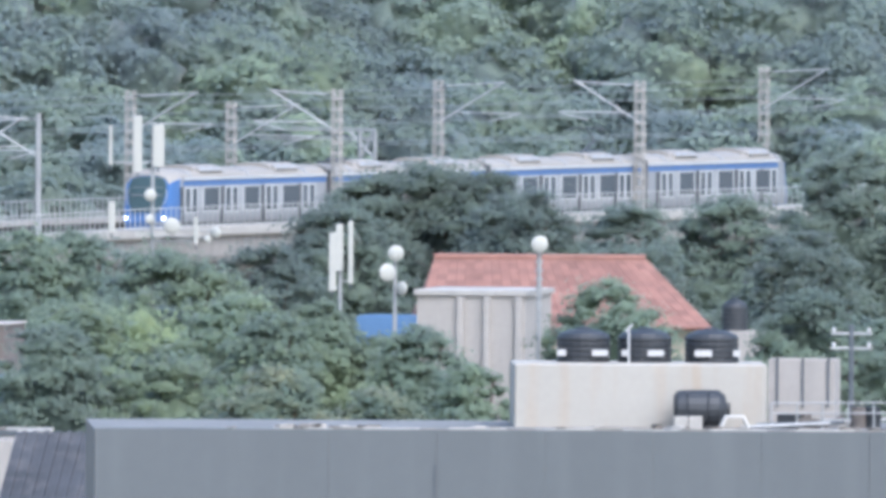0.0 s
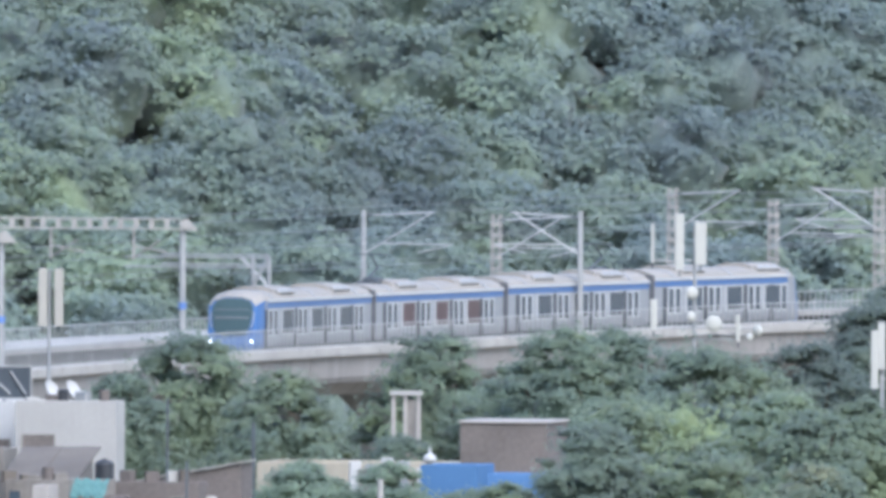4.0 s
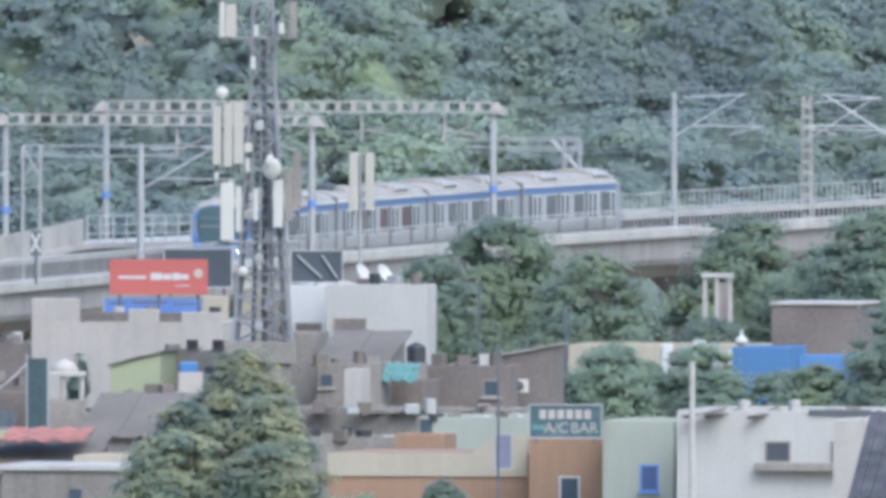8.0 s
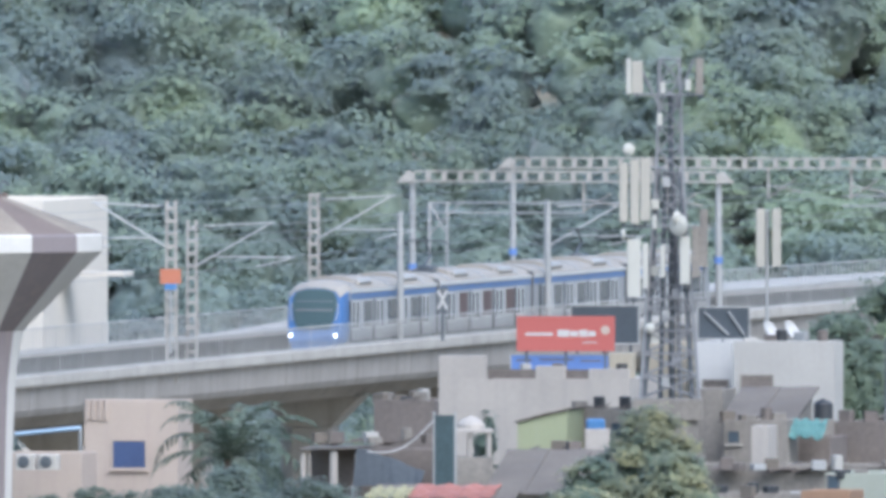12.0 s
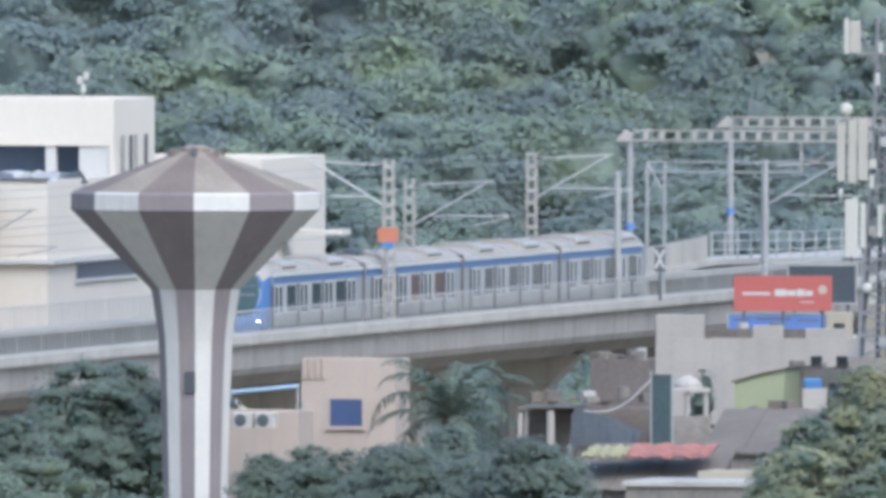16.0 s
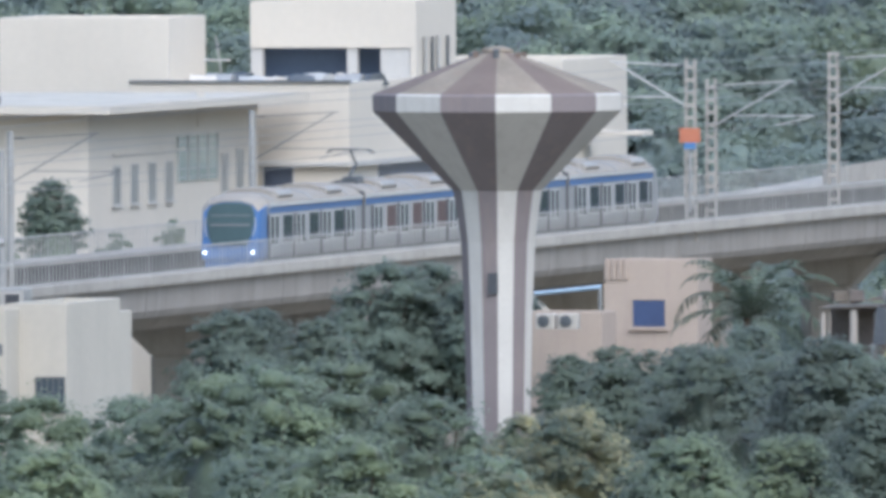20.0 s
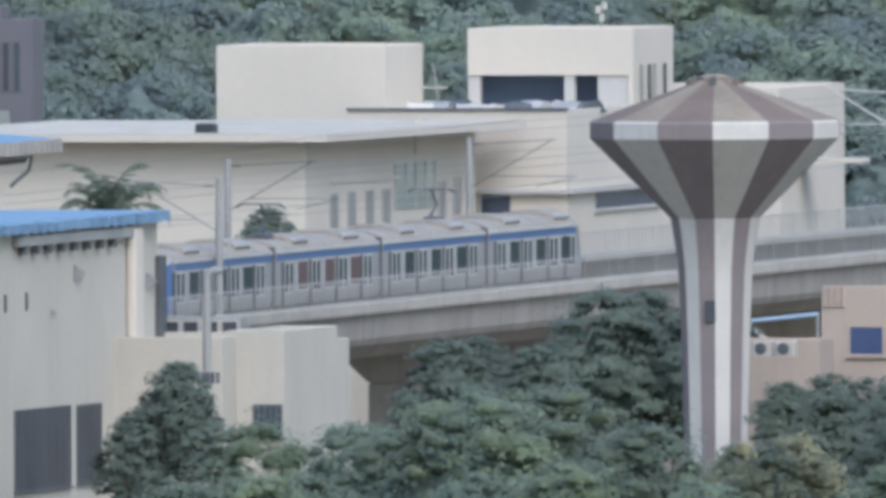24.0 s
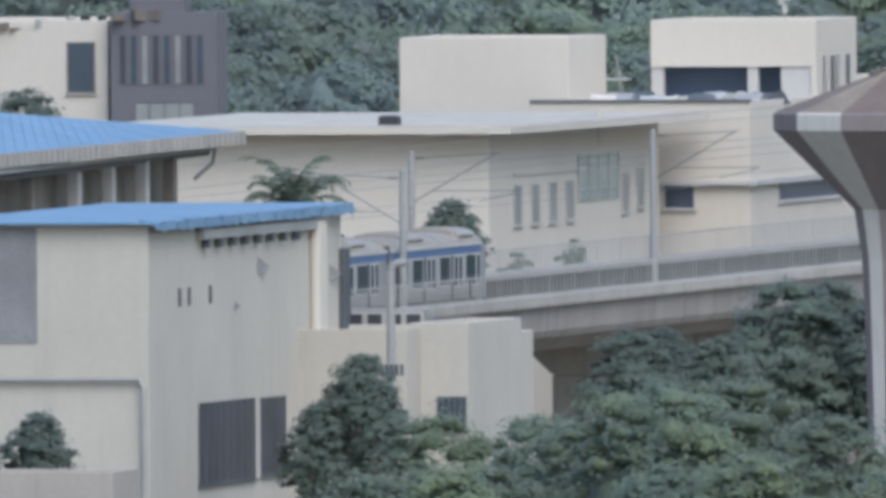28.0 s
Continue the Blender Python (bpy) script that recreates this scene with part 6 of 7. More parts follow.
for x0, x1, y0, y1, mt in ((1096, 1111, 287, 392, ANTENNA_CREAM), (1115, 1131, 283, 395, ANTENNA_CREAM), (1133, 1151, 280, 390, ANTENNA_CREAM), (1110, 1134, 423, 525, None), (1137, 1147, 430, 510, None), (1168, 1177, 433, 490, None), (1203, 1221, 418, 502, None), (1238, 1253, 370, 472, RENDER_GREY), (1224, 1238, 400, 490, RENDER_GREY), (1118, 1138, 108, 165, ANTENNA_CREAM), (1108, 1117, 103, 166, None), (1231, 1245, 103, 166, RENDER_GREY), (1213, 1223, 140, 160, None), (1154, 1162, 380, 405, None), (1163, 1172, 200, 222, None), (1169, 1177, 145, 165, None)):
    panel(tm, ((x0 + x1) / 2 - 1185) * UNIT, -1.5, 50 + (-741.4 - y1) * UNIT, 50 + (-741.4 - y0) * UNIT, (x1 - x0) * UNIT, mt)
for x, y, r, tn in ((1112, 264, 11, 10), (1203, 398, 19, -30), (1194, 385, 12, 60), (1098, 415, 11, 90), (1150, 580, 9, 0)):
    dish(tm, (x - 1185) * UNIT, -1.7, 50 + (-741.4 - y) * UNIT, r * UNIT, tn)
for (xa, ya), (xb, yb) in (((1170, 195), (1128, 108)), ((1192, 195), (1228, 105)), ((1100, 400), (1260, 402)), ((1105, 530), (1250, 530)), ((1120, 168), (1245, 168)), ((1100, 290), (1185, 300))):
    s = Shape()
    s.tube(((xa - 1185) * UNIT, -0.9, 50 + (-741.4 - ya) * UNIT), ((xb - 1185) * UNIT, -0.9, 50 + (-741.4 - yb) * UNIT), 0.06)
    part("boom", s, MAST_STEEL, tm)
s = Shape()
s.soft(-1.6, 1.4, -1.5, 1.3, zb - 0.9, zb, 0.05)
part("foundation", s, RENDER_GREY, tm)
s = Shape()
s.box(-1.4, 1.2, -1.3, 1.1, 0, zb - 0.9)
part("plinth", s, RENDER_GREY, tm)
am = thing("antenna_pole", "pole with two pale panel antennas behind the phone mast", "antenna", pose(6.67, 1680.0, 0))
for a in (-0.30, 0.40):
    panel(am, a, -0.1, 20.01, 22.53, 0.4, ANTENNA_CREAM)
s = Shape()
s.tube((0, 0.1, 0), (0, 0.1, 22.48), 0.08)
part("pole", s, STEEL, am)


# ---- billboards and signs ----
def board(x, y, z, w, h, mat, label, name="billboard", yaw=0.0, legs=True, frame_=True):
    """A sheet sign on a framed back with posts; x, z is the middle of its face."""
    t = thing(name, label, "sign", pose(x, y, z, 0, 0, yaw))
    s = Shape()
    s.box(-w / 2, w / 2, -0.02, 0.03, -h / 2, h / 2)
    part("face", s, mat, t)
    if frame_:
        for q in ((-w / 2 - 0.06, w / 2 + 0.06, h / 2, h / 2 + 0.06), (-w / 2 - 0.06, w / 2 + 0.06, -h / 2 - 0.06, -h / 2), (-w / 2 - 0.06, -w / 2, -h / 2, h / 2), (w / 2, w / 2 + 0.06, -h / 2, h / 2)):
            s = Shape()
            s.box(q[0], q[1], -0.05, 0.08, q[2], q[3])
            part("frame_bar", s, STEEL, t)
    if legs:
        for k in (-0.4, 0.0, 0.4):
            s = Shape()
            s.tube((w * k, 0.14, -z), (w * k, 0.14, h / 2), 0.06)
            part("post", s, STEEL_DARK, t)
    return t


def writing(text, size, mat, parent, x, z, y=-0.03):
    c = bpy.data.curves.new("lettering", "FONT")
    c.body, c.size, c.align_x, c.extrude = text, size, "CENTER", 0.006
    o = bpy.data.objects.new("lettering", c)
    scene.collection.objects.link(o)
    bpy.context.view_layer.update()
    me = bpy.data.meshes.new_from_object(o.evaluated_get(bpy.context.evaluated_depsgraph_get()))
    bpy.data.objects.remove(o)
    me.materials.clear()
    part("lettering", me, mat, parent, m=pose(x, y, z, 90, 0, 0))


rb = board(-2.13, 1664.0, 17.39, 4.26, 1.52, SIGN_RED, "red billboard with white lettering bars and a round mark", yaw=-4, frame_=False)
for a, b, z, h in ((-1.75, -0.55, -0.02, 0.12), (-0.35, 0.15, 0.02, 0.30), (0.18, 0.55, 0.0, 0.24), (0.6, 0.95, 0.02, 0.30), (0.98, 1.3, 0.0, 0.22), (0.75, 1.35, -0.38, 0.05)):
    s = Shape()
    s.soft(a, b, -0.035, -0.021, z - h / 2, z + h / 2, 0.004)
    part("lettering_bar", s, WHITE, rb)
s = Shape()
s.turned([(0.18, 0), (0.2, 0.006), (0.17, 0.012)], 16, pose(1.72, -0.022, 0.15, 90))
part("mark", s, RENDER_PINK, rb)
bb = board(-2.38, 1667.0, 15.93, 4.22, 0.93, SIGN_BLUE, "faded blue billboard with pale bars", yaw=-4)
for a, b, z in ((-1.9, -1.2, 0.25), (-0.9, 0.6, 0.28), (0.9, 1.8, 0.22)):
    s = Shape()
    s.box(a, b, -0.03, -0.021, z - 0.04, z + 0.04)
    part("lettering_bar", s, SHEET_GREY, bb)
bk = board(-0.44, 1672.0, 17.62, 2.95, 1.62, DARK_BOARD, "dark back of a billboard frame", yaw=10)
fr = board(4.73, 1674.0, 17.65, 2.26, 1.33, DARK_BOARD, "dark billboard frame with steel braces", yaw=14)
for a, b in ((-0.9, 0.2), (0.2, 0.9)):
    s = Shape()
    s.tube((a, -0.1, 0.5), (b, -0.1, -0.5), 0.05)
    part("brace", s, STEEL, fr)
bx = thing("meter_box", "cream metal box beneath the billboard", "box", pose(0.32, 1662.0, 16.06, 0, 0, YAW))
s = Shape()
s.soft(-0.55, 0.55, -0.3, 0.3, -0.55, 0.55, 0.04)
part("casing", s, RENDER_CREAM, bx)
s = Shape()
s.tube((0, 0.1, -13), (0, 0.1, -0.5), 0.1)
part("post", s, STEEL, bx)
bar_sign = board(14.79, 1588.0, 12.92, 2.94, 1.31, SIGN_GREEN, "weathered dark green bar sign with pale letters", name="shop_sign", yaw=-3, legs=False)
for k in range(6):
    s = Shape()
    a = -1.08 + 0.37 * k
    s.soft(a, a + 0.28, -0.04, -0.021, 0.10, 0.48, 0.004)
    part("lettering_bar", s, RENDER_WHITE, bar_sign)
writing("A/C", 0.62, RENDER_WHITE, bar_sign, -0.38, -0.47)
writing("BAR", 0.62, RENDER_WHITE, bar_sign, 0.78, -0.47)
s = Shape()
s.soft(-1.35, -0.85, -0.04, -0.021, -0.35, -0.15, 0.004)
part("lettering_bar", s, TARP_GREEN, bar_sign)
for k in (-1.2, 1.2):
    s = Shape()
    s.tube((k, 0.1, -0.9), (k, 0.1, 0.7), 0.05)
    part("post", s, STEEL_DARK, bar_sign)


# ---- the town ----
def tank(x, y, z, r, h, mat=None, label="black plastic water tank with a white label", group="water tanks"):
    t = thing("water_tank", label, "water tank", pose(x, y, z), group)
    s = Shape()
    prof = [(r * 0.96, 0)]
    n = 5
    for k in range(n):
        a = h * 0.78 * k / n
        prof += [(r, a + 0.02), (r, a + h * 0.78 / n - 0.05), (r * 0.96, a + h * 0.78 / n - 0.02)]
    prof += [(r * 0.9, h * 0.84), (r * 0.55, h * 0.95), (r * 0.3, h * 0.97)]
    s.turned(prof, 22)
    part("body", s, mat or TANK_BLACK, t)
    s = Shape()
    s.turned([(r * 0.3, h * 0.96), (r * 0.3, h), (r * 0.1, h * 1.04)], 16)
    part("lid", s, mat or TANK_BLACK, t)
    return t


def shed(x, y, z_low, z_high, w, d, mat, label, roof_mat, name="shed", rise="x", z0=0.0, yaw=YAW, over=0.3, ribs=True):
    """A lean-to: walls under a single-pitch sheet roof that rises to the right ("x") or to the back ("y")."""
    t = thing(name, label, "shed", pose(x, y, z0, 0, 0, yaw))
    zl, zh = z_low - z0, z_high - z0
    hz_ = lambda a, b: zl + (zh - zl) * ((a + w) / w if rise == "x" else b / d)
    s = Shape()
    P = [(-w, 0), (0, 0), (0, d), (-w, d)]
    s.add([(a, b, 0) for a, b in P] + [(a, b, hz_(a, b)) for a, b in P], [(3, 2, 1, 0), (4, 5, 6, 7), (0, 1, 5, 4), (1, 2, 6, 5), (2, 3, 7, 6), (3, 0, 4, 7)])
    part("wall", s, mat, t)
    n = max(3, int((w + 2 * over) / 0.8))
    for k in range(n):
        a, b = -w - over + (w + 2 * over) * k / n, -w - over + (w + 2 * over) * (k + 0.98) / n
        s = Shape()
        q = [(a, -over), (b, -over), (b, d + over), (a, d + over)]
        lift = 0.02 + 0.03 * (k % 2)
        s.add([(u, v, hz_(u, v) + lift) for u, v in q] + [(u, v, hz_(u, v) + lift + 0.07) for u, v in q], [(3, 2, 1, 0), (4, 5, 6, 7), (0, 1, 5, 4), (1, 2, 6, 5), (2, 3, 7, 6), (3, 0, 4, 7)])
        part("roof_sheet", s, roof_mat, t)
    return t


def tarp(x, y, z, w, d, h, mat, label, seed, yaw=YAW):
    """A sagging, wrinkled sheet of tarpaulin laid over a roof."""
    rng = np.random.default_rng(seed)
    t = thing("tarpaulin", label, "tarpaulin", pose(x, y, z, 0, 0, yaw))
    nx, ny = 16, 6
    g = lambda i, j: (w * (i / nx - 0.5) + rng.normal(0, 0.02), d * j / ny, h * j / ny + 0.10 * math.sin(i * 1.3 + j) * math.sin(j * 1.1 + 0.5) + rng.normal(0, 0.03))
    v = [g(i, j) for j in range(ny + 1) for i in range(nx + 1)]
    fs = [(j * (nx + 1) + i, j * (nx + 1) + i + 1, (j + 1) * (nx + 1) + i + 1, (j + 1) * (nx + 1) + i) for j in range(ny) for i in range(nx)]
    k = len(v)
    v2 = [(a, b, c - 0.05) for a, b, c in v]
    s = Shape()
    s.add(v + v2, fs + [tuple(reversed([i + k for i in q])) for q in fs])
    part("sheet", s, mat, t)
    return t


t1 = house(0.63, 1660.0, 15.51, 8.42, 7, RENDER_WHITE, "weathered whitewashed house with notched parapet", parapet=0)
for a, b, z in ((0.0, 1.83, -0.02), (2.81, 4.15, 0.10), (6.30, 8.42, 0.54)):
    s = Shape()
    s.soft(-b, -a, 0.0, 0.25, 0.002, 0.45 + z, 0.03)
    part("parapet", s, RENDER_WHITE, t1, m=pose(0, 0, 15.51))
for a, b in ((1.83, 2.81), (4.15, 6.27)):
    s = Shape()
    s.box(-b, -a, 0.1, 0.2, 0.003, 0.40)
    part("brick_infill", s, RENDER_BROWN, t1, m=pose(0, 0, 15.51))
# Two faces of one house: the greyer side's shade is in its duller white.
house(9.54, 1668.0, 16.98, 4.46, 2, WARM_WHITE, "white flat-roofed house with a dark opening", windows=[(2.70, 1.47, 1.47, 0.81)], glass=RENDER_BROWN, parapet=0.15)
house(5.09, 1672.0, 16.86, 1.57, 5, WHITE, "white side wing of the house", windows=[(0.12, 1.62, 1.18, 0.61)], glass=RENDER_BROWN, parapet=0.15)
house(3.10, 1676.0, 16.71, 1.73, 5, RENDER_CREAM, "pale cream house behind the phone mast", windows=[(0.49, 0.49, 0.30, 0.99)], parapet=0.15)
for u in (0.0, 0.93):
    sdish = thing("satellite_dish", "white satellite dish on the roof", "satellite dish", pose(6.66 + u, 1672, 16.93))
    s = Shape()
    s.turned([(0.05, 0), (0.3, 0.06), (0.5, 0.2), (0.48, 0.22), (0.28, 0.1), (0.05, 0.05)], 18, pose(0, 0, 0.35, 60, 0, 60))
    part("dish", s, WHITE, sdish)
    s = Shape()
    s.tube((0, 0, 0), (0, 0, 0.4), 0.04)
    part("stand", s, STEEL, sdish)
shed(-2.03, 1640.0, 14.05, 14.58, 2.17, 5, RENDER_LIME, "lime-green painted lean-to house", SHEET_GREY, name="lean_to_house", over=0.12)
house(0.63, 1643.0, 14.56, 2.61, 5, RENDER_GREY, "grey rendered house beside the lean-to", parapet=0.1, windows=[(0.24, 0.53, 0.60, 0.72)])
house(-1.66, 1632.0, 13.07, 2.28, 3, RENDER_GREY, "low grey terrace wall with a parapet", parapet=0.2)
tb_ = thing("roof_tank", "blue plastic tank on a white stand", "water tank", pose(-0.82, 1638.0, 13.85))
s = Shape()
s.soft(-0.4, 0.4, -0.4, 0.4, 0.0, 0.42, 0.08)
part("body", s, TANK_BLUE, tb_)
s = Shape()
s.soft(-0.45, 0.6, -0.45, 0.45, -1.2, -0.01, 0.03)
part("stand", s, RENDER_WHITE, tb_)
# shrine with a small dome
sh = thing("shrine", "small whitewashed shrine with a dome on posts", "shrine", pose(-6.12, 1636.0, 0))
zs = 13.90
s = Shape()
s.turned([(0.62, 0), (0.6, 0.18), (0.45, 0.36), (0.2, 0.48), (0.03, 0.55)], 16, pose(0, 0, zs))
part("dome", s, RENDER_WHITE, sh)
s = Shape()
s.soft(-0.95, 0.95, -0.7, 0.7, zs - 0.18, zs - 0.002, 0.03)
part("slab", s, RENDER_WHITE, sh)
for k in (-0.75, -0.05, 0.75):
    s = Shape()
    s.tube((k, -0.5, zs - 1.2), (k, -0.5, zs - 0.18), 0.12, seg=8)
    part("post", s, RENDER_WHITE, sh)
s = Shape()
s.box(-0.95, 0.95, -0.7, 0.9, 0, zs - 1.2)
part("base", s, RENDER_GREY, sh)
tree(-5.59, 1648.0, 14.65, 0.75, 91, LEAF_DARK, 900, 0.13, lobes=6, crown=0.2, label="small dark rooftop shrub")
nt = thing("net_screen", "tall dark green netting screen on poles", "screen", pose(-7.22, 1630.0, 0, 0, 0, YAW))
s = Shape()
s.box(-0.43, 0.43, -0.05, 0.05, 11.63, 14.60)
part("netting", s, material("dark_netting", (0.05, 0.075, 0.08), 0.8, vary=0.3), nt)
for k in (-0.45, 0.45):
    s = Shape()
    s.tube((k, 0, 0), (k, 0, 14.75), 0.06)
    part("pole", s, STEEL, nt)
house(-7.85, 1672.0, 14.33, 2.70, 5, RENDER_BROWN, "dim brown shed under the viaduct", parapet=0.15)
pv = house(-7.55, 1637.0, 13.0, 5.53, 3, RENDER_BROWN, "open-fronted dim shed with white posts", parapet=0.1)
for a, w in ((-5.32, 0.10), (-5.05, 0.07), (-3.98, 0.17), (-2.98, 0.10), (-2.2, 0.06)):
    s = Shape()
    s.tube((a, -2.6, 0), (a, -2.6, 12.95 - 0.1 * abs(a + 4)), w, seg=8)
    part("post", s, RENDER_WHITE if w > 0.08 else RENDER_GREY, pv)
s = Shape()
s.add([(-5.5, -2.75, 13.05), (-2.85, -2.9, 13.12), (-2.6, 0, 13.2), (-5.5, 0, 13.12), (-5.5, -2.75, 13.0), (-2.85, -2.9, 13.06), (-2.6, 0, 13.14), (-5.5, 0, 13.06)], [(0, 1, 2, 3), (7, 6, 5, 4), (0, 4, 5, 1), (1, 5, 6, 2), (2, 6, 7, 3), (3, 7, 4, 0)])
part("roof_sheet", s, SHEET_GREY, pv)
aw = thing("awning", "dark weathered cloth awning sloping down from a shed roof", "awning", pose(-7.55, 1637.0, 0, 0, 0, YAW))
nx = 8
v = [(-2.9 + 2.95 * i / nx, -2.95 - 0.9 * j, 13.12 - (0.03 + 0.98 * (i / nx) ** 1.3) * (1 - j) - j * (1.62 + 0.05 * math.sin(i * 2.1)) + 0.04 * math.sin(i * 1.7)) for j in (0, 1) for i in range(nx + 1)]
fs = [(i, i + 1, nx + 2 + i, nx + 1 + i) for i in range(nx)]
s = Shape()
s.add(v + [(a, b + 0.04, c) for a, b, c in v], fs + [tuple(reversed([i + len(v) for i in q])) for q in fs])
part("cloth", s, material("dark_awning_cloth", (0.06, 0.068, 0.075), 0.85, vary=0.25), aw)
for i in (0, 1):
    s = Shape()
    s.tube((-2.9 + 2.95 * i, -3.9, 0), (-2.9 + 2.95 * i, -3.9, 11.55), 0.05, seg=6)
    part("pole", s, STEEL, aw)
shed(-5.20, 1612.0, 10.16, 11.75, 5.69, 5, RENDER_BROWN, "brown shed with a dark fibre-cement roof", SHEET_GREY, rise="y")
tarp(-6.98, 1613.0, 11.51, 3.56, 2.4, 0.5, TARP_RED, "orange-red tarpaulin over the shed roof", 7)
tarp(-9.66, 1613.0, 11.51, 1.78, 2.4, 0.4, TARP_YELLOW, "faded yellow tarpaulin over the shed roof", 8)
shed(-1.41, 1622.0, 11.46, 13.01, 3.94, 5, RENDER_GREY, "grey house with a sloping sheet roof", SHEET_GREY, rise="y")
house(-3.64, 1606.0, 11.06, 2.01, 4, RENDER_CREAM, "ochre-cream low wall of a house", parapet=0.15)
house(-3.28, 1600.0, 10.57, 5.41, 6, RENDER_GREY, "weathered grey house with a small window", windows=[(1.95, 0.71, 0.66, 0.66)], parapet=0.2, slab=0.15)
# brown house, tanks and lean-tos right of the mast
shed(14.83, 1650.0, 13.82, 14.67, 4.61, 2.5, RENDER_BROWN, "brown rendered house with a pale sloping roof", CONCRETE_PALE, name="brown_house", over=0.15)
ac = thing("air_conditioner", "white framed air-conditioning unit on a brown wall", "air conditioner", pose(13.43, 1648.0, 12.77, 0, 0, YAW), "air conditioners")
s = Shape()
s.soft(-0.33, 0.33, -0.3, 0.05, 0, 0.55, 0.04)
part("casing", s, AC_BEIGE, ac)
s = Shape()
s.turned([(0.2, 0), (0.2, 0.03), (0.06, 0.05)], 14, pose(0, -0.31, 0.28, 90))
part("fan_grille", s, STEEL_DARK, ac)
house(12.97, 1646.0, 13.95, 3.63, 2, RENDER_BROWN, "bare brown brick yard wall", parapet=0.1, windows=[(0.48, 0.61, 0.73, 0.73)])
shed(7.47, 1644.0, 14.00, 15.21, 2.78, 5, RENDER_GREY, "grey house with a steep weathered roof", SHEET_GREY, rise="y")
house(7.38, 1640.0, 14.16, 2.77, 4, RENDER_GREY, "crumbling grey house with a small opening", windows=[(2.05, 0.43, 0.60, 0.60)], parapet=0.1)
house(9.20, 1642.0, 13.39, 1.93, 4, RENDER_BROWN, "low brick house under green netting", parapet=0.1)
tarp(8.10, 1640.0, 13.41, 1.59, 1.2, 0.75, TARP_GREEN, "teal green netting over a terrace", 9)
house(6.52, 1636.0, 14.01, 0.72, 2, RENDER_WHITE, "narrow pale rendered stair tower", parapet=0.1)
house(4.63, 1650.0, 15.28, 1.46, 3, RENDER_GREY, "grey stair head by the mast", parapet=0.1)
tank(8.98, 1655.0, 13.88, 0.42, 0.85)
st_ = thing("tank_stand", "concrete stand under the black tank", "stand", pose(8.98, 1655.0, 0))
s = Shape()
s.soft(-0.5, 0.5, -0.5, 0.5, 0, 13.88 - 0.003, 0.03)
part("block", s, RENDER_GREY, st_)
house(12.93, 1625.0, 12.57, 10.04, 4, RENDER_GREY, "long low weathered grey wall with patches", parapet=0.2)
house(7.99, 1618.0, 11.55, 5.23, 4, RENDER_GREY, "low grey house with dark stains", parapet=0.2)
house(13.61, 1615.0, 12.45, 4.87, 6, RENDER_GREEN, "pale green rendered house wall", parapet=0.2, windows=[(4.20, 0.05, 0.62, 0.71)])
house(9.82, 1605.0, 11.97, 2.08, 3, RENDER_ORANGE, "plain orange-brown painted rooftop room", parapet=0.1)
ob_ = house(13.27, 1595.0, 11.39, 8.44, 8, RENDER_ORANGE, "orange house with a cream parapet band", parapet=0)
s = Shape()
s.box(-8.44, 0.0, -0.08, -0.003, -0.94, 0.02)
part("cream_band", s, RENDER_CREAM, ob_, m=pose(0, 0, 11.39))
s = Shape()
s.add([(-2.35, -0.06, 0.021), (0, -0.06, 0.021), (0, -0.06, 0.80), (-1.22, -0.06, 0.80), (-2.35, 0.2, 0.021), (0, 0.2, 0.021), (0, 0.2, 0.80), (-1.22, 0.2, 0.80)], [(0, 1, 2, 3), (7, 6, 5, 4), (0, 4, 5, 1), (1, 5, 6, 2), (2, 6, 7, 3), (3, 7, 4, 0)])
part("cream_gable", s, RENDER_CREAM, ob_, m=pose(0, 0, 11.39))
vs = board(12.25, 1593.0, 11.55, 0.63, 1.36, material("faded_violet_sheet", (0.15, 0.15, 0.21), 0.6), "faded violet upright shop sign", name="shop_sign", legs=False)
house(16.36, 1592.0, 12.14, 3.11, 6, RENDER_ORANGE, "orange rendered house carrying a shop sign", parapet=0.1, windows=[(0.94, 1.59, 0.89, 1.22)], frames=WHITE)
house(19.25, 1588.0, 12.95, 2.97, 6, RENDER_GREEN, "pale green house with a blue window", parapet=0.2, windows=[(0.61, 1.82, 0.79, 1.12)], glass=BLUE_CURTAIN, frames=SIGN_BLUE)
wh = house(27.36, 1580.0, 13.53, 8.20, 8, WARM_WHITE, "whitewashed house with small dark windows", parapet=0.2, windows=[(3.44, 1.25, 1.07, 0.88), (0.70, 1.25, 1.07, 0.88)], glass=DARK)
s = Shape()
s.soft(-4.88, -0.93, -0.5, -0.003, -2.46, -2.14, 0.03)
part("window_shade", s, RENDER_GREY, wh, m=pose(0, 0, 13.53))
s = Shape()
s.box(-2.67, -0.05, -0.1, 0.1, 0.003, 0.22)
part("roof_beam", s, STEEL_DARK, wh, m=pose(0, 0, 13.37))
br = house(29.15, 1720.0, 15.06, 3.97, 5, RENDER_BROWN, "brown brick house with a pale roof edge", parapet=0.1)
s = Shape()
s.soft(-4.05, 0.1, -0.1, 5, 0.002, 0.1, 0.03)
part("roof_edge", s, RENDER_WHITE, br, m=pose(0, 0, 15.06))
house(25.74, 1700.0, 13.59, 2.58, 4, material("blue_paint", (0.07, 0.15, 0.29), 0.7, vary=0.08), "bright blue painted house wall", parapet=0.1)
house(28.35, 1702.0, 13.17, 2.50, 3, material("faded_blue_paint", (0.09, 0.18, 0.34), 0.7, vary=0.12), "faded blue painted yard wall", parapet=0.1)
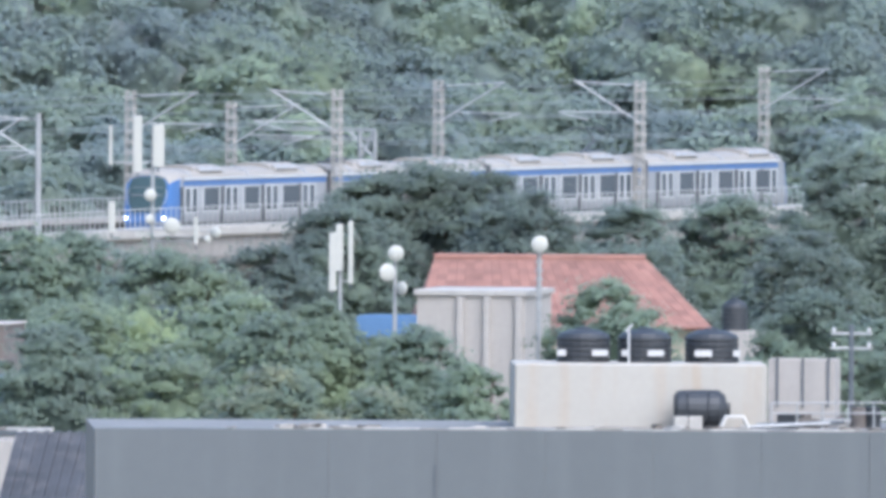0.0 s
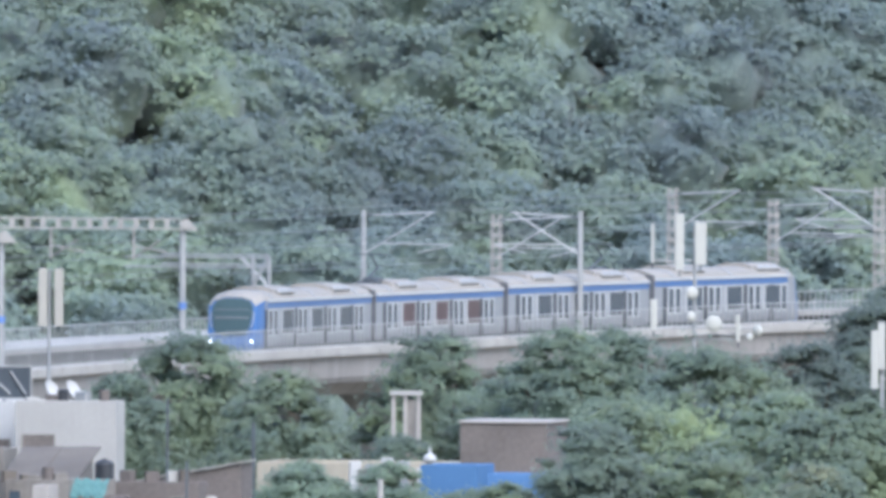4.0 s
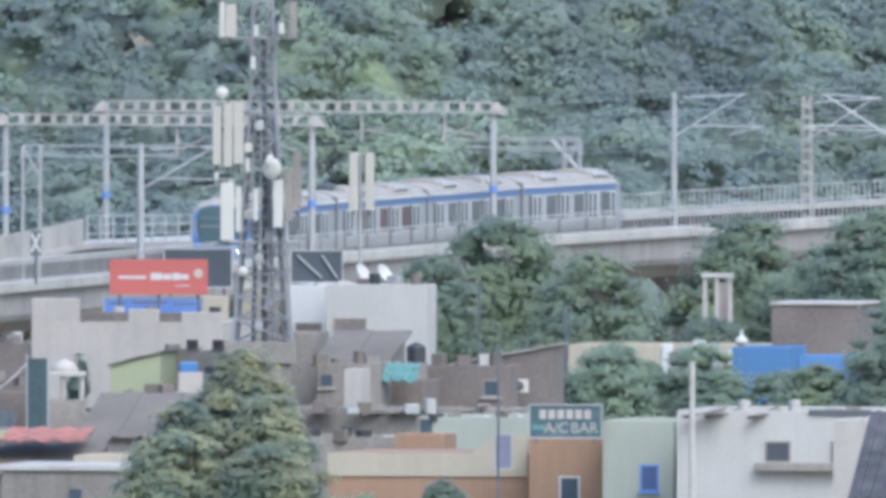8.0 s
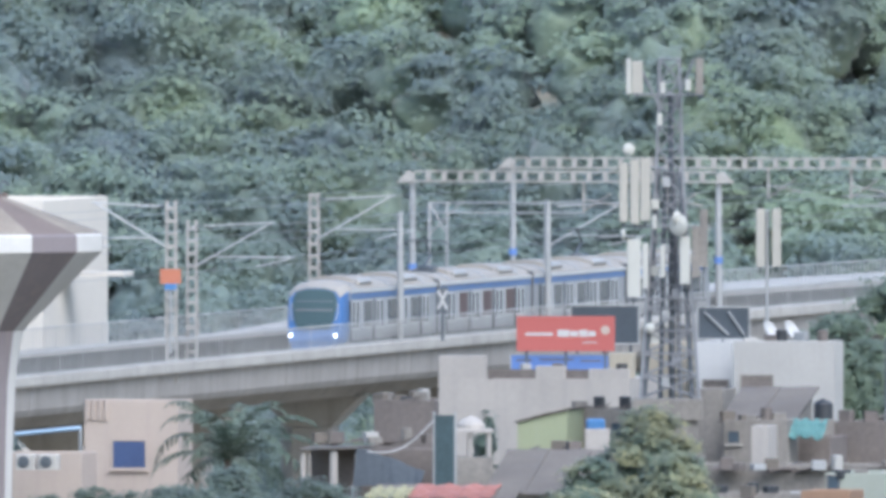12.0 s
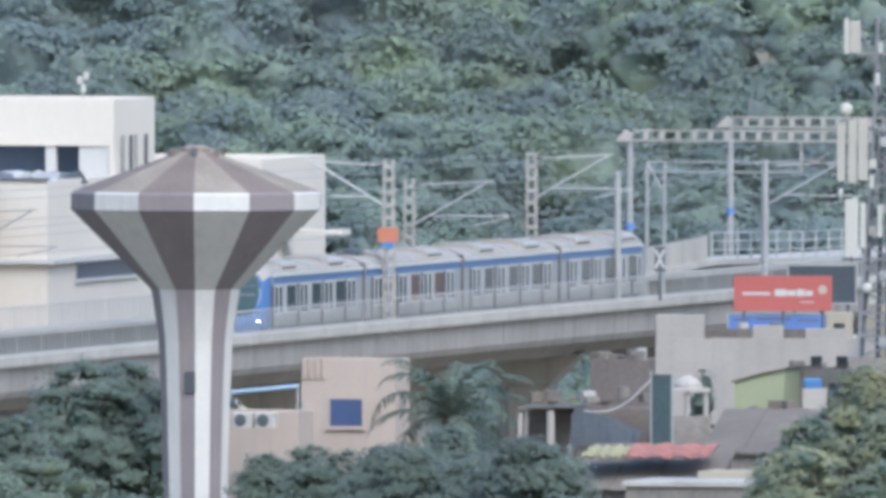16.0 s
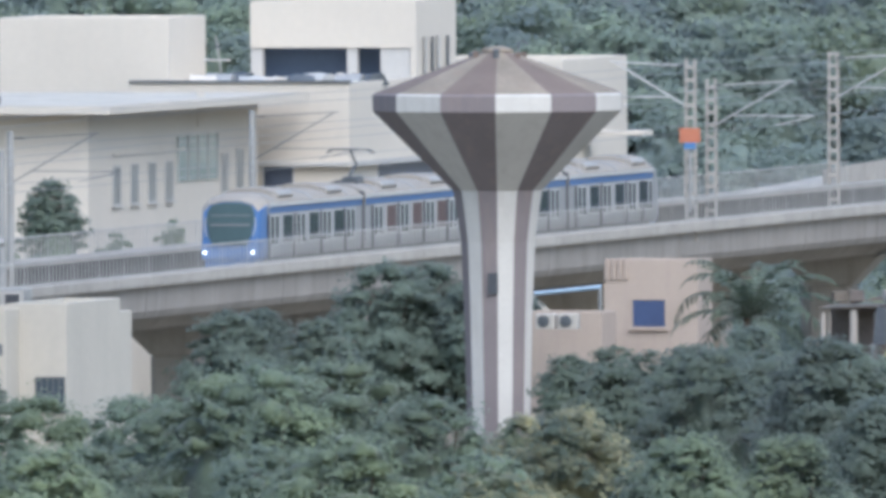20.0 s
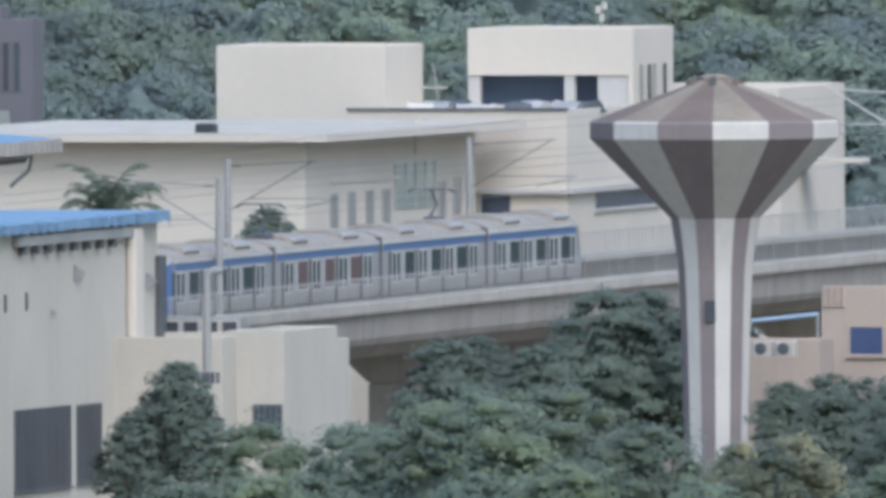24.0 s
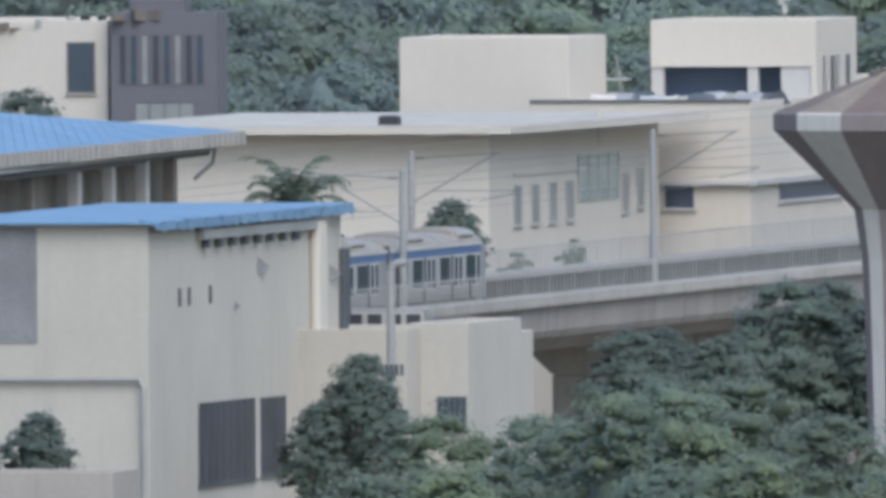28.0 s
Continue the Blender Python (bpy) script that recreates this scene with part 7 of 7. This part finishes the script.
fn = thing("finial", "white onion finial on a small kiosk", "finial", pose(23.60, 1699.0, 13.73))
s = Shape()
s.turned([(0.1, -0.1), (0.3, 0.1), (0.28, 0.25), (0.1, 0.4), (0.05, 0.55), (0.02, 0.75)], 14)
part("bulb", s, WHITE, fn)
cage = thing("roof_frame", "white concrete frame of an unfinished house", "frame", pose(23.04, 1740.0, 0, 0, 0, YAW))
for a in (-0.55, 0.0, 0.6):
    s = Shape()
    s.soft(a - 0.09, a + 0.09, 0, 0.2, 0, 15.88, 0.02)
    part("column", s, RENDER_WHITE, cage)
s = Shape()
s.soft(-0.7, 0.75, -0.1, 0.3, 15.88 + 0.003, 16.03 + 0.06, 0.02)
part("beam", s, WARM_WHITE, cage)
s = Shape()
s.box(-0.1, 0.5, 0.05, 0.15, 0, 15.67)
part("infill", s, RENDER_GREY, cage)
house(24.23, 1712.0, 13.41, 8.31, 5, RENDER_CREAM, "low cream wall with clutter among the trees", parapet=0.1)
rng = np.random.default_rng(21)
for k in range(9):
    cl = thing("roof_clutter", "pale roof clutter, a crate by the wall", "crate", pose(20.38 + 0.36 * k, 1706, 12.63 + rng.uniform(0, 0.6), 0, 0, rng.uniform(-30, 30)))
    s = Shape()
    s.soft(-0.25, 0.25, -0.2, 0.2, -16, rng.uniform(0.3, 0.6), 0.03)
    part("crate", s, (WHITE, RENDER_GREY, STEEL, RENDER_PINK)[k % 4], cl)
rope = thing("hose", "pale hose sagging from the netting screen to a roof", "hose", pose(0, 0, 0))
A_, B_ = Vector((-7.65, 1629.0, 14.43)), Vector((-10.52, 1629.0, 13.09))
s = Shape()
s.path([A_.lerp(B_, k / 10) - Vector((0, 0, 0.55 * math.sin(math.pi * k / 10))) for k in range(11)], 0.032, 6)
part("hose", s, WHITE, rope)


def clutter(x0, x1, y, z, n, seed):
    """Odds and ends left on a flat roof between x0 and x1: drums, pots, crates, planks, rods."""
    rng = np.random.default_rng(seed)
    for k in range(n):
        x, kind = x0 + (x1 - x0) * (k + rng.uniform(0.1, 0.9)) / n, (0, 2, 2, 3)[rng.integers(0, 4)]
        m = pose(x, y + rng.uniform(0.3, 1.2), z, 0, 0, rng.uniform(-40, 40))
        s = Shape()
        mt = (RENDER_GREY, STEEL, WARM_WHITE, SHEET_GREY, RENDER_BROWN, TANK_BLACK)[rng.integers(0, 6)]
        if kind == 0:
            t = thing("drum", "small worn drum standing on a flat roof", "drum", m)
            s.turned([(0.24, 0), (0.25, 0.3), (0.23, 0.32), (0.25, 0.34), (0.25, 0.62), (0.1, 0.64)], 14)
            part("barrel", s, mt, t)
        elif kind == 2:
            t = thing("crate", "weathered crate on the flat roof", "crate", m)
            s.soft(-0.3, 0.3, -0.2, 0.2, 0, rng.uniform(0.25, 0.6), 0.03)
            part("box", s, mt, t)
        else:
            t = thing("plank_pile", "a few old planks leaning on the roof", "planks", m)
            for j in range(3):
                q = Shape()
                q.box(-0.9, 0.9, -0.08, 0.08, 0.0, 0.05, pose(0.05 * j, 0.17 * j, 0.02 + 0.03 * j, 0, -4 - 5 * j, 3 * j))
                part("plank", q, RENDER_BROWN, t)


clutter(-77.18, -71.91, 1932.3, 22.04 - 0.4, 7, 53)
clutter(-71.41, -66.29, 1930.3, 22.44 - 0.4, 6, 54)
clutter(41.07, 44.00, 1106, 24.73 - 0.05, 8, 55)
clutter(-10.55, -7.85, 1673.2, 14.33 - 0.15, 3, 56)
clutter(-5.35, 0.51, 1661.2, 15.51 + 0.0, 7, 41)
clutter(5.30, 9.35, 1668, 16.98 - 0.15, 5, 42)
clutter(-1.79, 0.50, 1643.3, 14.56 - 0.1, 5, 43)
clutter(-3.82, -1.66, 1632.2, 13.07 - 0.2, 4, 44)
clutter(-12.96, -7.67, 1634.4, 13.41 - 0.1, 8, 45)
clutter(3.01, 12.69, 1625, 12.57 - 0.2, 14, 46)
clutter(9.46, 12.85, 1646.2, 13.95 - 0.1, 5, 47)
clutter(4.60, 7.38, 1640.2, 14.16 - 0.1, 5, 48)
clutter(2.87, 7.87, 1618.2, 11.55 - 0.2, 7, 49)
clutter(8.93, 13.44, 1615.2, 12.45 - 0.2, 5, 50)
clutter(19.34, 27.25, 1580.2, 13.53 - 0.2, 7, 51)
clutter(-10.55, -7.85, 1672.2, 14.33 - 0.15, 5, 52)


def pole(x, y, h, r, label="grey concrete lamp post in the street", cross=0):
    t = thing("street_pole", label, "pole", pose(x, y, 0))
    s = Shape()
    s.tube((0, 0, 0), (0, 0, h), r * 1.25, r, 8)
    part("shaft", s, CONCRETE_PALE if r > 0.1 else STEEL_DARK, t)
    for k in range(cross):
        s = Shape()
        s.tube((-0.7, 0, h - 0.3 - 0.5 * k), (0.7, 0, h - 0.3 - 0.5 * k), 0.05)
        part("crossarm", s, STEEL, t)
        for a in (-0.6, 0.0, 0.6):
            s = Shape()
            s.turned([(0.05, 0), (0.08, 0.08), (0.04, 0.16)], 8, pose(a, 0, h - 0.25 - 0.5 * k))
            part("insulator", s, WHITE, t)


pole(19.80, 1570.0, 15.79, 0.12, "grey concrete power pole in the street", 0)
pole(11.89, 1572.0, 16.44, 0.05, "thin dark antenna pole")
pole(11.93, 1690.0, 16.70, 0.05, "thin pale antenna pole")
pole(15.71, 1690.0, 15.66, 0.07, "short white vent pole")
pole(50.69, 1300.0, 23.76, 0.09, "grey power pole with crossarms behind the hall", 2)

# ---- roofs before the curve ----
rr_ = thing("red_roofed_house", "house with a hipped red clay tile roof", "house", pose(46.79, 1520.0, 0))
za, zc_ = 19.19, 21.83
x0_, x1_, r0_, r1_ = 41.98 - 46.79, 53.78 - 46.79, 42.87 - 46.79, 51.26 - 46.79
s = Shape()
s.box(x0_ + 0.5, x1_ - 0.6, 0.6, 9.4, 0, za)
part("wall", s, RENDER_CREAM, rr_)
rows_ = 12
for j in range(rows_):
    f0, f1 = j / rows_, (j + 1.04) / rows_
    n = 26
    for k in range(n):
        g0, g1 = k / n, (k + 0.97) / n
        pt_ = lambda g, f: ((x0_ + (x1_ - x0_) * g) * (1 - f) + (r0_ + (r1_ - r0_) * g) * f, 5.0 * f, za + (zc_ - za) * f)
        q = [pt_(g0, f0), pt_(g1, f0), pt_(g1, f1), pt_(g0, f1)]
        s = Shape()
        s.add(q + [(a, b + 0.02, c - 0.09) for a, b, c in q], [(0, 1, 2, 3), (7, 6, 5, 4), (0, 4, 5, 1), (1, 5, 6, 2), (2, 6, 7, 3), (3, 7, 4, 0)])
        part("tile", s, TILE_RED, rr_)
s = Shape()
s.add([(x0_, 0, za), (r0_, 5, zc_ - 0.06), (x0_, 10, za), (x1_, 0, za), (r1_, 5, zc_ - 0.06), (x1_, 10, za)], [(0, 1, 2), (3, 5, 4), (1, 4, 5, 2), (0, 3, 4, 1)])
part("roof_deck", s, TILE_RED, rr_, m=pose(0, 0, -0.06))
s = Shape()
s.tube((r0_, 5, zc_), (r1_, 5, zc_), 0.14, seg=8)
part("ridge", s, TILE_RED, rr_)
gh = house(45.43, 1490.0, 20.98, 4.27, 6, RENDER_WHITE, "weathered pale house with a flat roof slab and white pilasters", parapet=0, slab=0.12, slab_mat=CONCRETE_PALE)
for a in (1.36, 2.41, 0.11):
    s = Shape()
    s.soft(-a - 0.28, -a, -0.2, -0.003, -4.5, -0.05, 0.04)
    part("pilaster", s, RENDER_WHITE, gh, m=pose(0, 0, 20.98))
house(40.99, 1500.0, 19.97, 1.88, 3, material("blue_washed_wall", (0.10, 0.18, 0.31), 0.8, vary=0.12), "blue washed low wall among the trees", parapet=0.1)
house(53.78, 1475.0, 19.93, 1.52, 4, RENDER_WHITE, "small pale house behind the tanks", parapet=0.15)
dk = tank(52.84, 1470, 20.09, 0.5, 1.2, label="dark water tank on a far roof")


def antenna_cluster(x, y, base, items, label):
    """A pole with panels and dishes: rows of ("p" or "d", dx, z, size, width)."""
    t = thing("antenna_mast", label, "antenna", pose(x, y, 0))
    s = Shape()
    s.tube((0, 0, 0), (0, 0, base), 0.1, 0.08)
    part("pole", s, STEEL, t)
    for kind, dx, z, size, w in items:
        if kind == "p":
            panel(t, dx, -0.1, z, z + size, w)
        else:
            dish(t, dx, -0.2, z, size, w)
        if abs(dx) > 0.2:
            s = Shape()
            s.tube((0, 0, z + 0.1), (dx, 0, z + 0.1), 0.04)
            part("arm", s, STEEL, t)
    return t


antenna_cluster(38.49, 1500.0, 23.49, [("p", -0.31, 20.95, 2.27, 0.28), ("p", -0.04, 21.72, 1.83, 0.3), ("p", 0.40, 21.24, 2.43, 0.2)], "pole with three white panel antennas among the trees")
antenna_cluster(40.36, 1490.0, 22.80, [("d", 0.02, 22.62, 0.31, 0), ("d", -0.35, 21.87, 0.35, 25), ("d", 0.35, 21.26, 0.28, -50)], "pole with three round pale dishes")
la = antenna_cluster(45.65, 1480.0, 23.23, [("d", 0.0, 23.18, 0.33, 5)], "lattice antenna mast with one round dish")
for k in range(9):
    for a in (-0.12, 0.12):
        s = Shape()
        z = 20.18 + 0.33 * k
        s.tube((a, 0, z), (-a, 0, z + 0.33), 0.03)
        part("bracing", s, STEEL, la)
antenna_cluster(34.05, 1640.0, 25.19, [("p", -1.74, 20.67, 1.33, 0.3), ("p", 1.86, 20.21, 1.16, 0.2), ("p", -0.65, 23.26, 2.41, 0.38), ("p", 0.24, 23.50, 1.81, 0.5), ("p", -1.81, 23.56, 1.69, 0.15),
    ("d", -0.14, 22.29, 0.27, 20), ("d", 0.82, 20.97, 0.36, 0), ("d", 2.75, 20.69, 0.24, -30), ("d", -0.19, 21.26, 0.22, 40), ("d", 2.29, 20.40, 0.18, 40)], "phone mast rising from a tree with dishes and panels")

# grey clad hall close by, its flat roof, and the white block with tanks on it
gy = thing("grey_hall", "grey sheet-clad hall with a flat roof", "hall", pose(21.23, 1100.0, 0))
zg = 24.73
W_ = 26.0
s = Shape()
s.box(0, W_, 0.1, 14, 0, zg - 0.11)
part("wall", s, RENDER_GREY, gy)
for k in range(9):
    s = Shape()
    a = 0.0 if k == 0 else 6.7 + (k - 1) * 3.1
    b = 6.69 if k == 0 else a + 3.09
    if a < W_:
        s.box(a, min(b, W_), 0.0, 0.095, 0, zg)
        part("cladding_panel", s, GREY_WALL, gy)
s = Shape()
s.box(0, W_, 0.2, 14, zg - 0.10, zg - 0.05)
part("roof_deck", s, material("roof_screed", (0.19, 0.185, 0.175), 0.95, vary=0.25, scale=1.5, stain=(0.18, 0.17, 0.16), stain_amount=0.5, bump=0.3), gy)
s = Shape()
for k in range(24):
    s = Shape()
    a = 6.0 + 0.83 * k
    s.soft(a, a + 0.82, 0.1, 0.32, zg + 0.002, zg + 0.03 + 0.03 * ((k * 7) % 4) / 3, 0.015)
    part("coping", s, (CONCRETE_PALE, RENDER_GREY, CONCRETE_PALE)[k % 3], gy)
s = Shape()
s.box(9.71, 9.77, -0.04, -0.003, zg - 3.0, zg - 1.00)
part("conduit", s, STEEL_DARK, gy)
wb = thing("tank_block", "whitewashed roof block with rust stains", "block", pose(40.71, 1106.0, 0))
zt_ = 26.52
s = Shape()
s.soft(-7.29, 0, 0, 4.5, zg - 0.05, zt_, 0.05)
part("wall", s, material("rust_streaked_whitewash", (0.36, 0.335, 0.29), 0.85, vary=0.06, scale=0.8, stain=(0.34, 0.23, 0.12), stain_amount=0.45, streak=True), wb)
dr = thing("fallen_tank", "black plastic tank lying on its side against the roof block", "water tank", pose(38.84, 1105.2, zg - 0.05 + 0.56))
s = Shape()
s.turned([(0.40, -0.85), (0.53, -0.75), (0.56, -0.5), (0.53, -0.47), (0.56, -0.44), (0.56, 0.1), (0.53, 0.13), (0.56, 0.16), (0.55, 0.45), (0.42, 0.62), (0.2, 0.68)], 20, pose(0, 0, 0, 0, 90, 0))
part("body", s, TANK_BLACK, dr)
s = Shape()
s.turned([(0.2, 0.68), (0.2, 0.76), (0.08, 0.78)], 14, pose(0, 0, 0, 0, 90, 0))
part("lid", s, TANK_BLACK, dr)
sp_ = thing("overflow_pipe", "thin white overflow pipe with a tee between the tanks", "pipe", pose(36.75, 1107.2, zt_))
s = Shape()
s.tube((0, 0, 0), (0, 0, 1.05), 0.035)
part("riser", s, WHITE, sp_)
s = Shape()
s.tube((-0.1, 0, 0.9), (0.12, 0, 1.12), 0.04)
part("tee", s, WHITE, sp_)
rng = np.random.default_rng(31)
for k in range(46):
    x = rng.uniform(3.2, 25)
    rb_ = thing("rubble_piece", "broken concrete piece lying on the flat roof", "rubble", pose(x, 0, 0), group="rubble on the roof")
    rb_.matrix_basis = pose(21.23 + x, 1100.5 + rng.uniform(0.2, 3.0), zg - 0.05, 0, 0, rng.uniform(0, 180))
    s = Shape()
    w, h = rng.uniform(0.12, 0.5), rng.uniform(0.05, 0.17)
    s.loft([[(w * math.cos(q) * rng.uniform(0.8, 1.2), 0.5 * w * math.sin(q) * rng.uniform(0.8, 1.2), z) for q in (0.3, 1.4, 2.6, 3.9, 5.2)] for z in (0, h * 0.7, h)])
    part("lump", s, (RENDER_GREY, SHEET_GREY, CONCRETE_PALE)[k % 3], rb_)
for u in (0.0, 1.76, 3.70):
    tank(35.48 + u, 1108.3, zt_, 0.78, 0.98)
for u, w in ((0.0, 0.26), (1.11, 0.46), (1.84, 0.23), (2.72, 0.46), (4.09, 0.49), (5.06, 0.20)):
    lb = thing("tank_label", "small white label on a black tank", "label", pose(34.82 + u, 1107.46 if w > 0.32 else 1107.6, 26.80))
    s = Shape()
    s.box(-w / 2, w / 2, -0.02, 0.06, -0.09, 0.09)
    part("plate", s, WHITE, lb)
for k in range(2):
    bl = thing("concrete_block", "pale concrete block on the roof", "block", pose(38.15 + 0.42 * k, 1104, zg - 0.05))
    s = Shape()
    s.soft(-0.2, 0.2, -0.15, 0.15, 0, 0.38, 0.02)
    part("block", s, CONCRETE_PALE, bl)
ch = thing("plastic_stool", "pale upturned plastic stool on the roof", "stool", pose(39.70, 1104, zg - 0.05))
s = Shape()
s.soft(-0.3, 0.3, -0.25, 0.25, 0.34, 0.42, 0.03)
part("seat", s, AC_BEIGE, ch)
for a in (-1, 1):
    for b in (-1, 1):
        s = Shape()
        s.tube((a * 0.42, b * 0.3, 0), (a * 0.26, b * 0.2, 0.36), 0.05)
        part("leg", s, AC_BEIGE, ch)
rw = house(42.93, 1113.0, 26.54, 1.96, 1, RENDER_WHITE, "pale grey roof screen behind the tanks", parapet=0.05)
for k in range(3):
    s = Shape()
    s.box(-1.72 + 0.75 * k, -1.72 + 0.75 * k + 0.06, -0.06, -0.003, -1.4, 0.02)
    part("upright", s, STEEL_DARK, rw, m=pose(0, 0, 26.54))
for k in range(6):
    pp = thing("roof_pipe", "loose steel pipe lying on the flat roof", "pipe", pose(41.07 + 0.5 * k, 1104 + 1.4 * k, zg + 0.02, 0, 0, 5 * (k % 3)), group="roof pipes")
    s = Shape()
    s.tube((-1.2, 0, 0.05 * (k % 2)), (1.4, 0.4, 0.12), 0.06)
    part("pipe", s, (STEEL, STEEL_DARK)[k % 2], pp)
rail_ = thing("roof_railing", "thin steel railing on the flat roof", "railing", pose(40.79, 1105, zg - 0.05))
for k in range(5):
    s = Shape()
    s.tube((0.75 * k, 0.3 * k, 0), (0.75 * k, 0.3 * k, 0.75), 0.03)
    part("post", s, STEEL, rail_)
for z in (0.45, 0.75):
    s = Shape()
    s.tube((0, 0, z), (3.6, 1.4, z), 0.025)
    part("rail", s, STEEL, rail_)
# dark ribbed roof and clutter beside the grey hall
RIB_DARK = material("dark_weathered_roof_sheet", (0.055, 0.056, 0.06), 0.85, vary=0.3, scale=1.5, stain=(0.15, 0.14, 0.13), stain_amount=0.5, bump=0.2)
rs = thing("ribbed_roof", "dark ribbed fibre-cement roof beside the hall", "roof", pose(19.35, 1130.0, 0))
zr_ = 23.85
for k in range(16):
    s = Shape()
    a = 0.15 + 0.165 * k
    s.add([(a - 0.75, -5.0, zr_ - 2.4), (a - 0.60, -5.0, zr_ - 2.4), (a + 0.15, 0, zr_), (a, 0, zr_), (a - 0.75, -5.0, zr_ - 2.34 + 0.04 * (k % 2)), (a - 0.60, -5.0, zr_ - 2.34 + 0.04 * (k % 2)), (a + 0.15, 0, zr_ + 0.06 + 0.04 * (k % 2)), (a, 0, zr_ + 0.06 + 0.04 * (k % 2))], [(3, 2, 1, 0), (4, 5, 6, 7), (0, 1, 5, 4), (1, 2, 6, 5), (2, 3, 7, 6), (3, 0, 4, 7)])
    part("roof_sheet", s, RIB_DARK, rs)
s = Shape()
s.box(-0.6, 2.4, -4.6, 0.2, 0, zr_ - 2.5)
part("wall", s, RENDER_GREY, rs)
house(19.72, 1150.0, 23.19, 1.01, 4, RENDER_WHITE, "pale wall beyond the ribbed roof", parapet=0.1)
house(-53.40, 1440.0, 12.22, 6.99, 4, RENDER_WHITE, "low weathered roof edge below the hall", parapet=0.3)


motions()
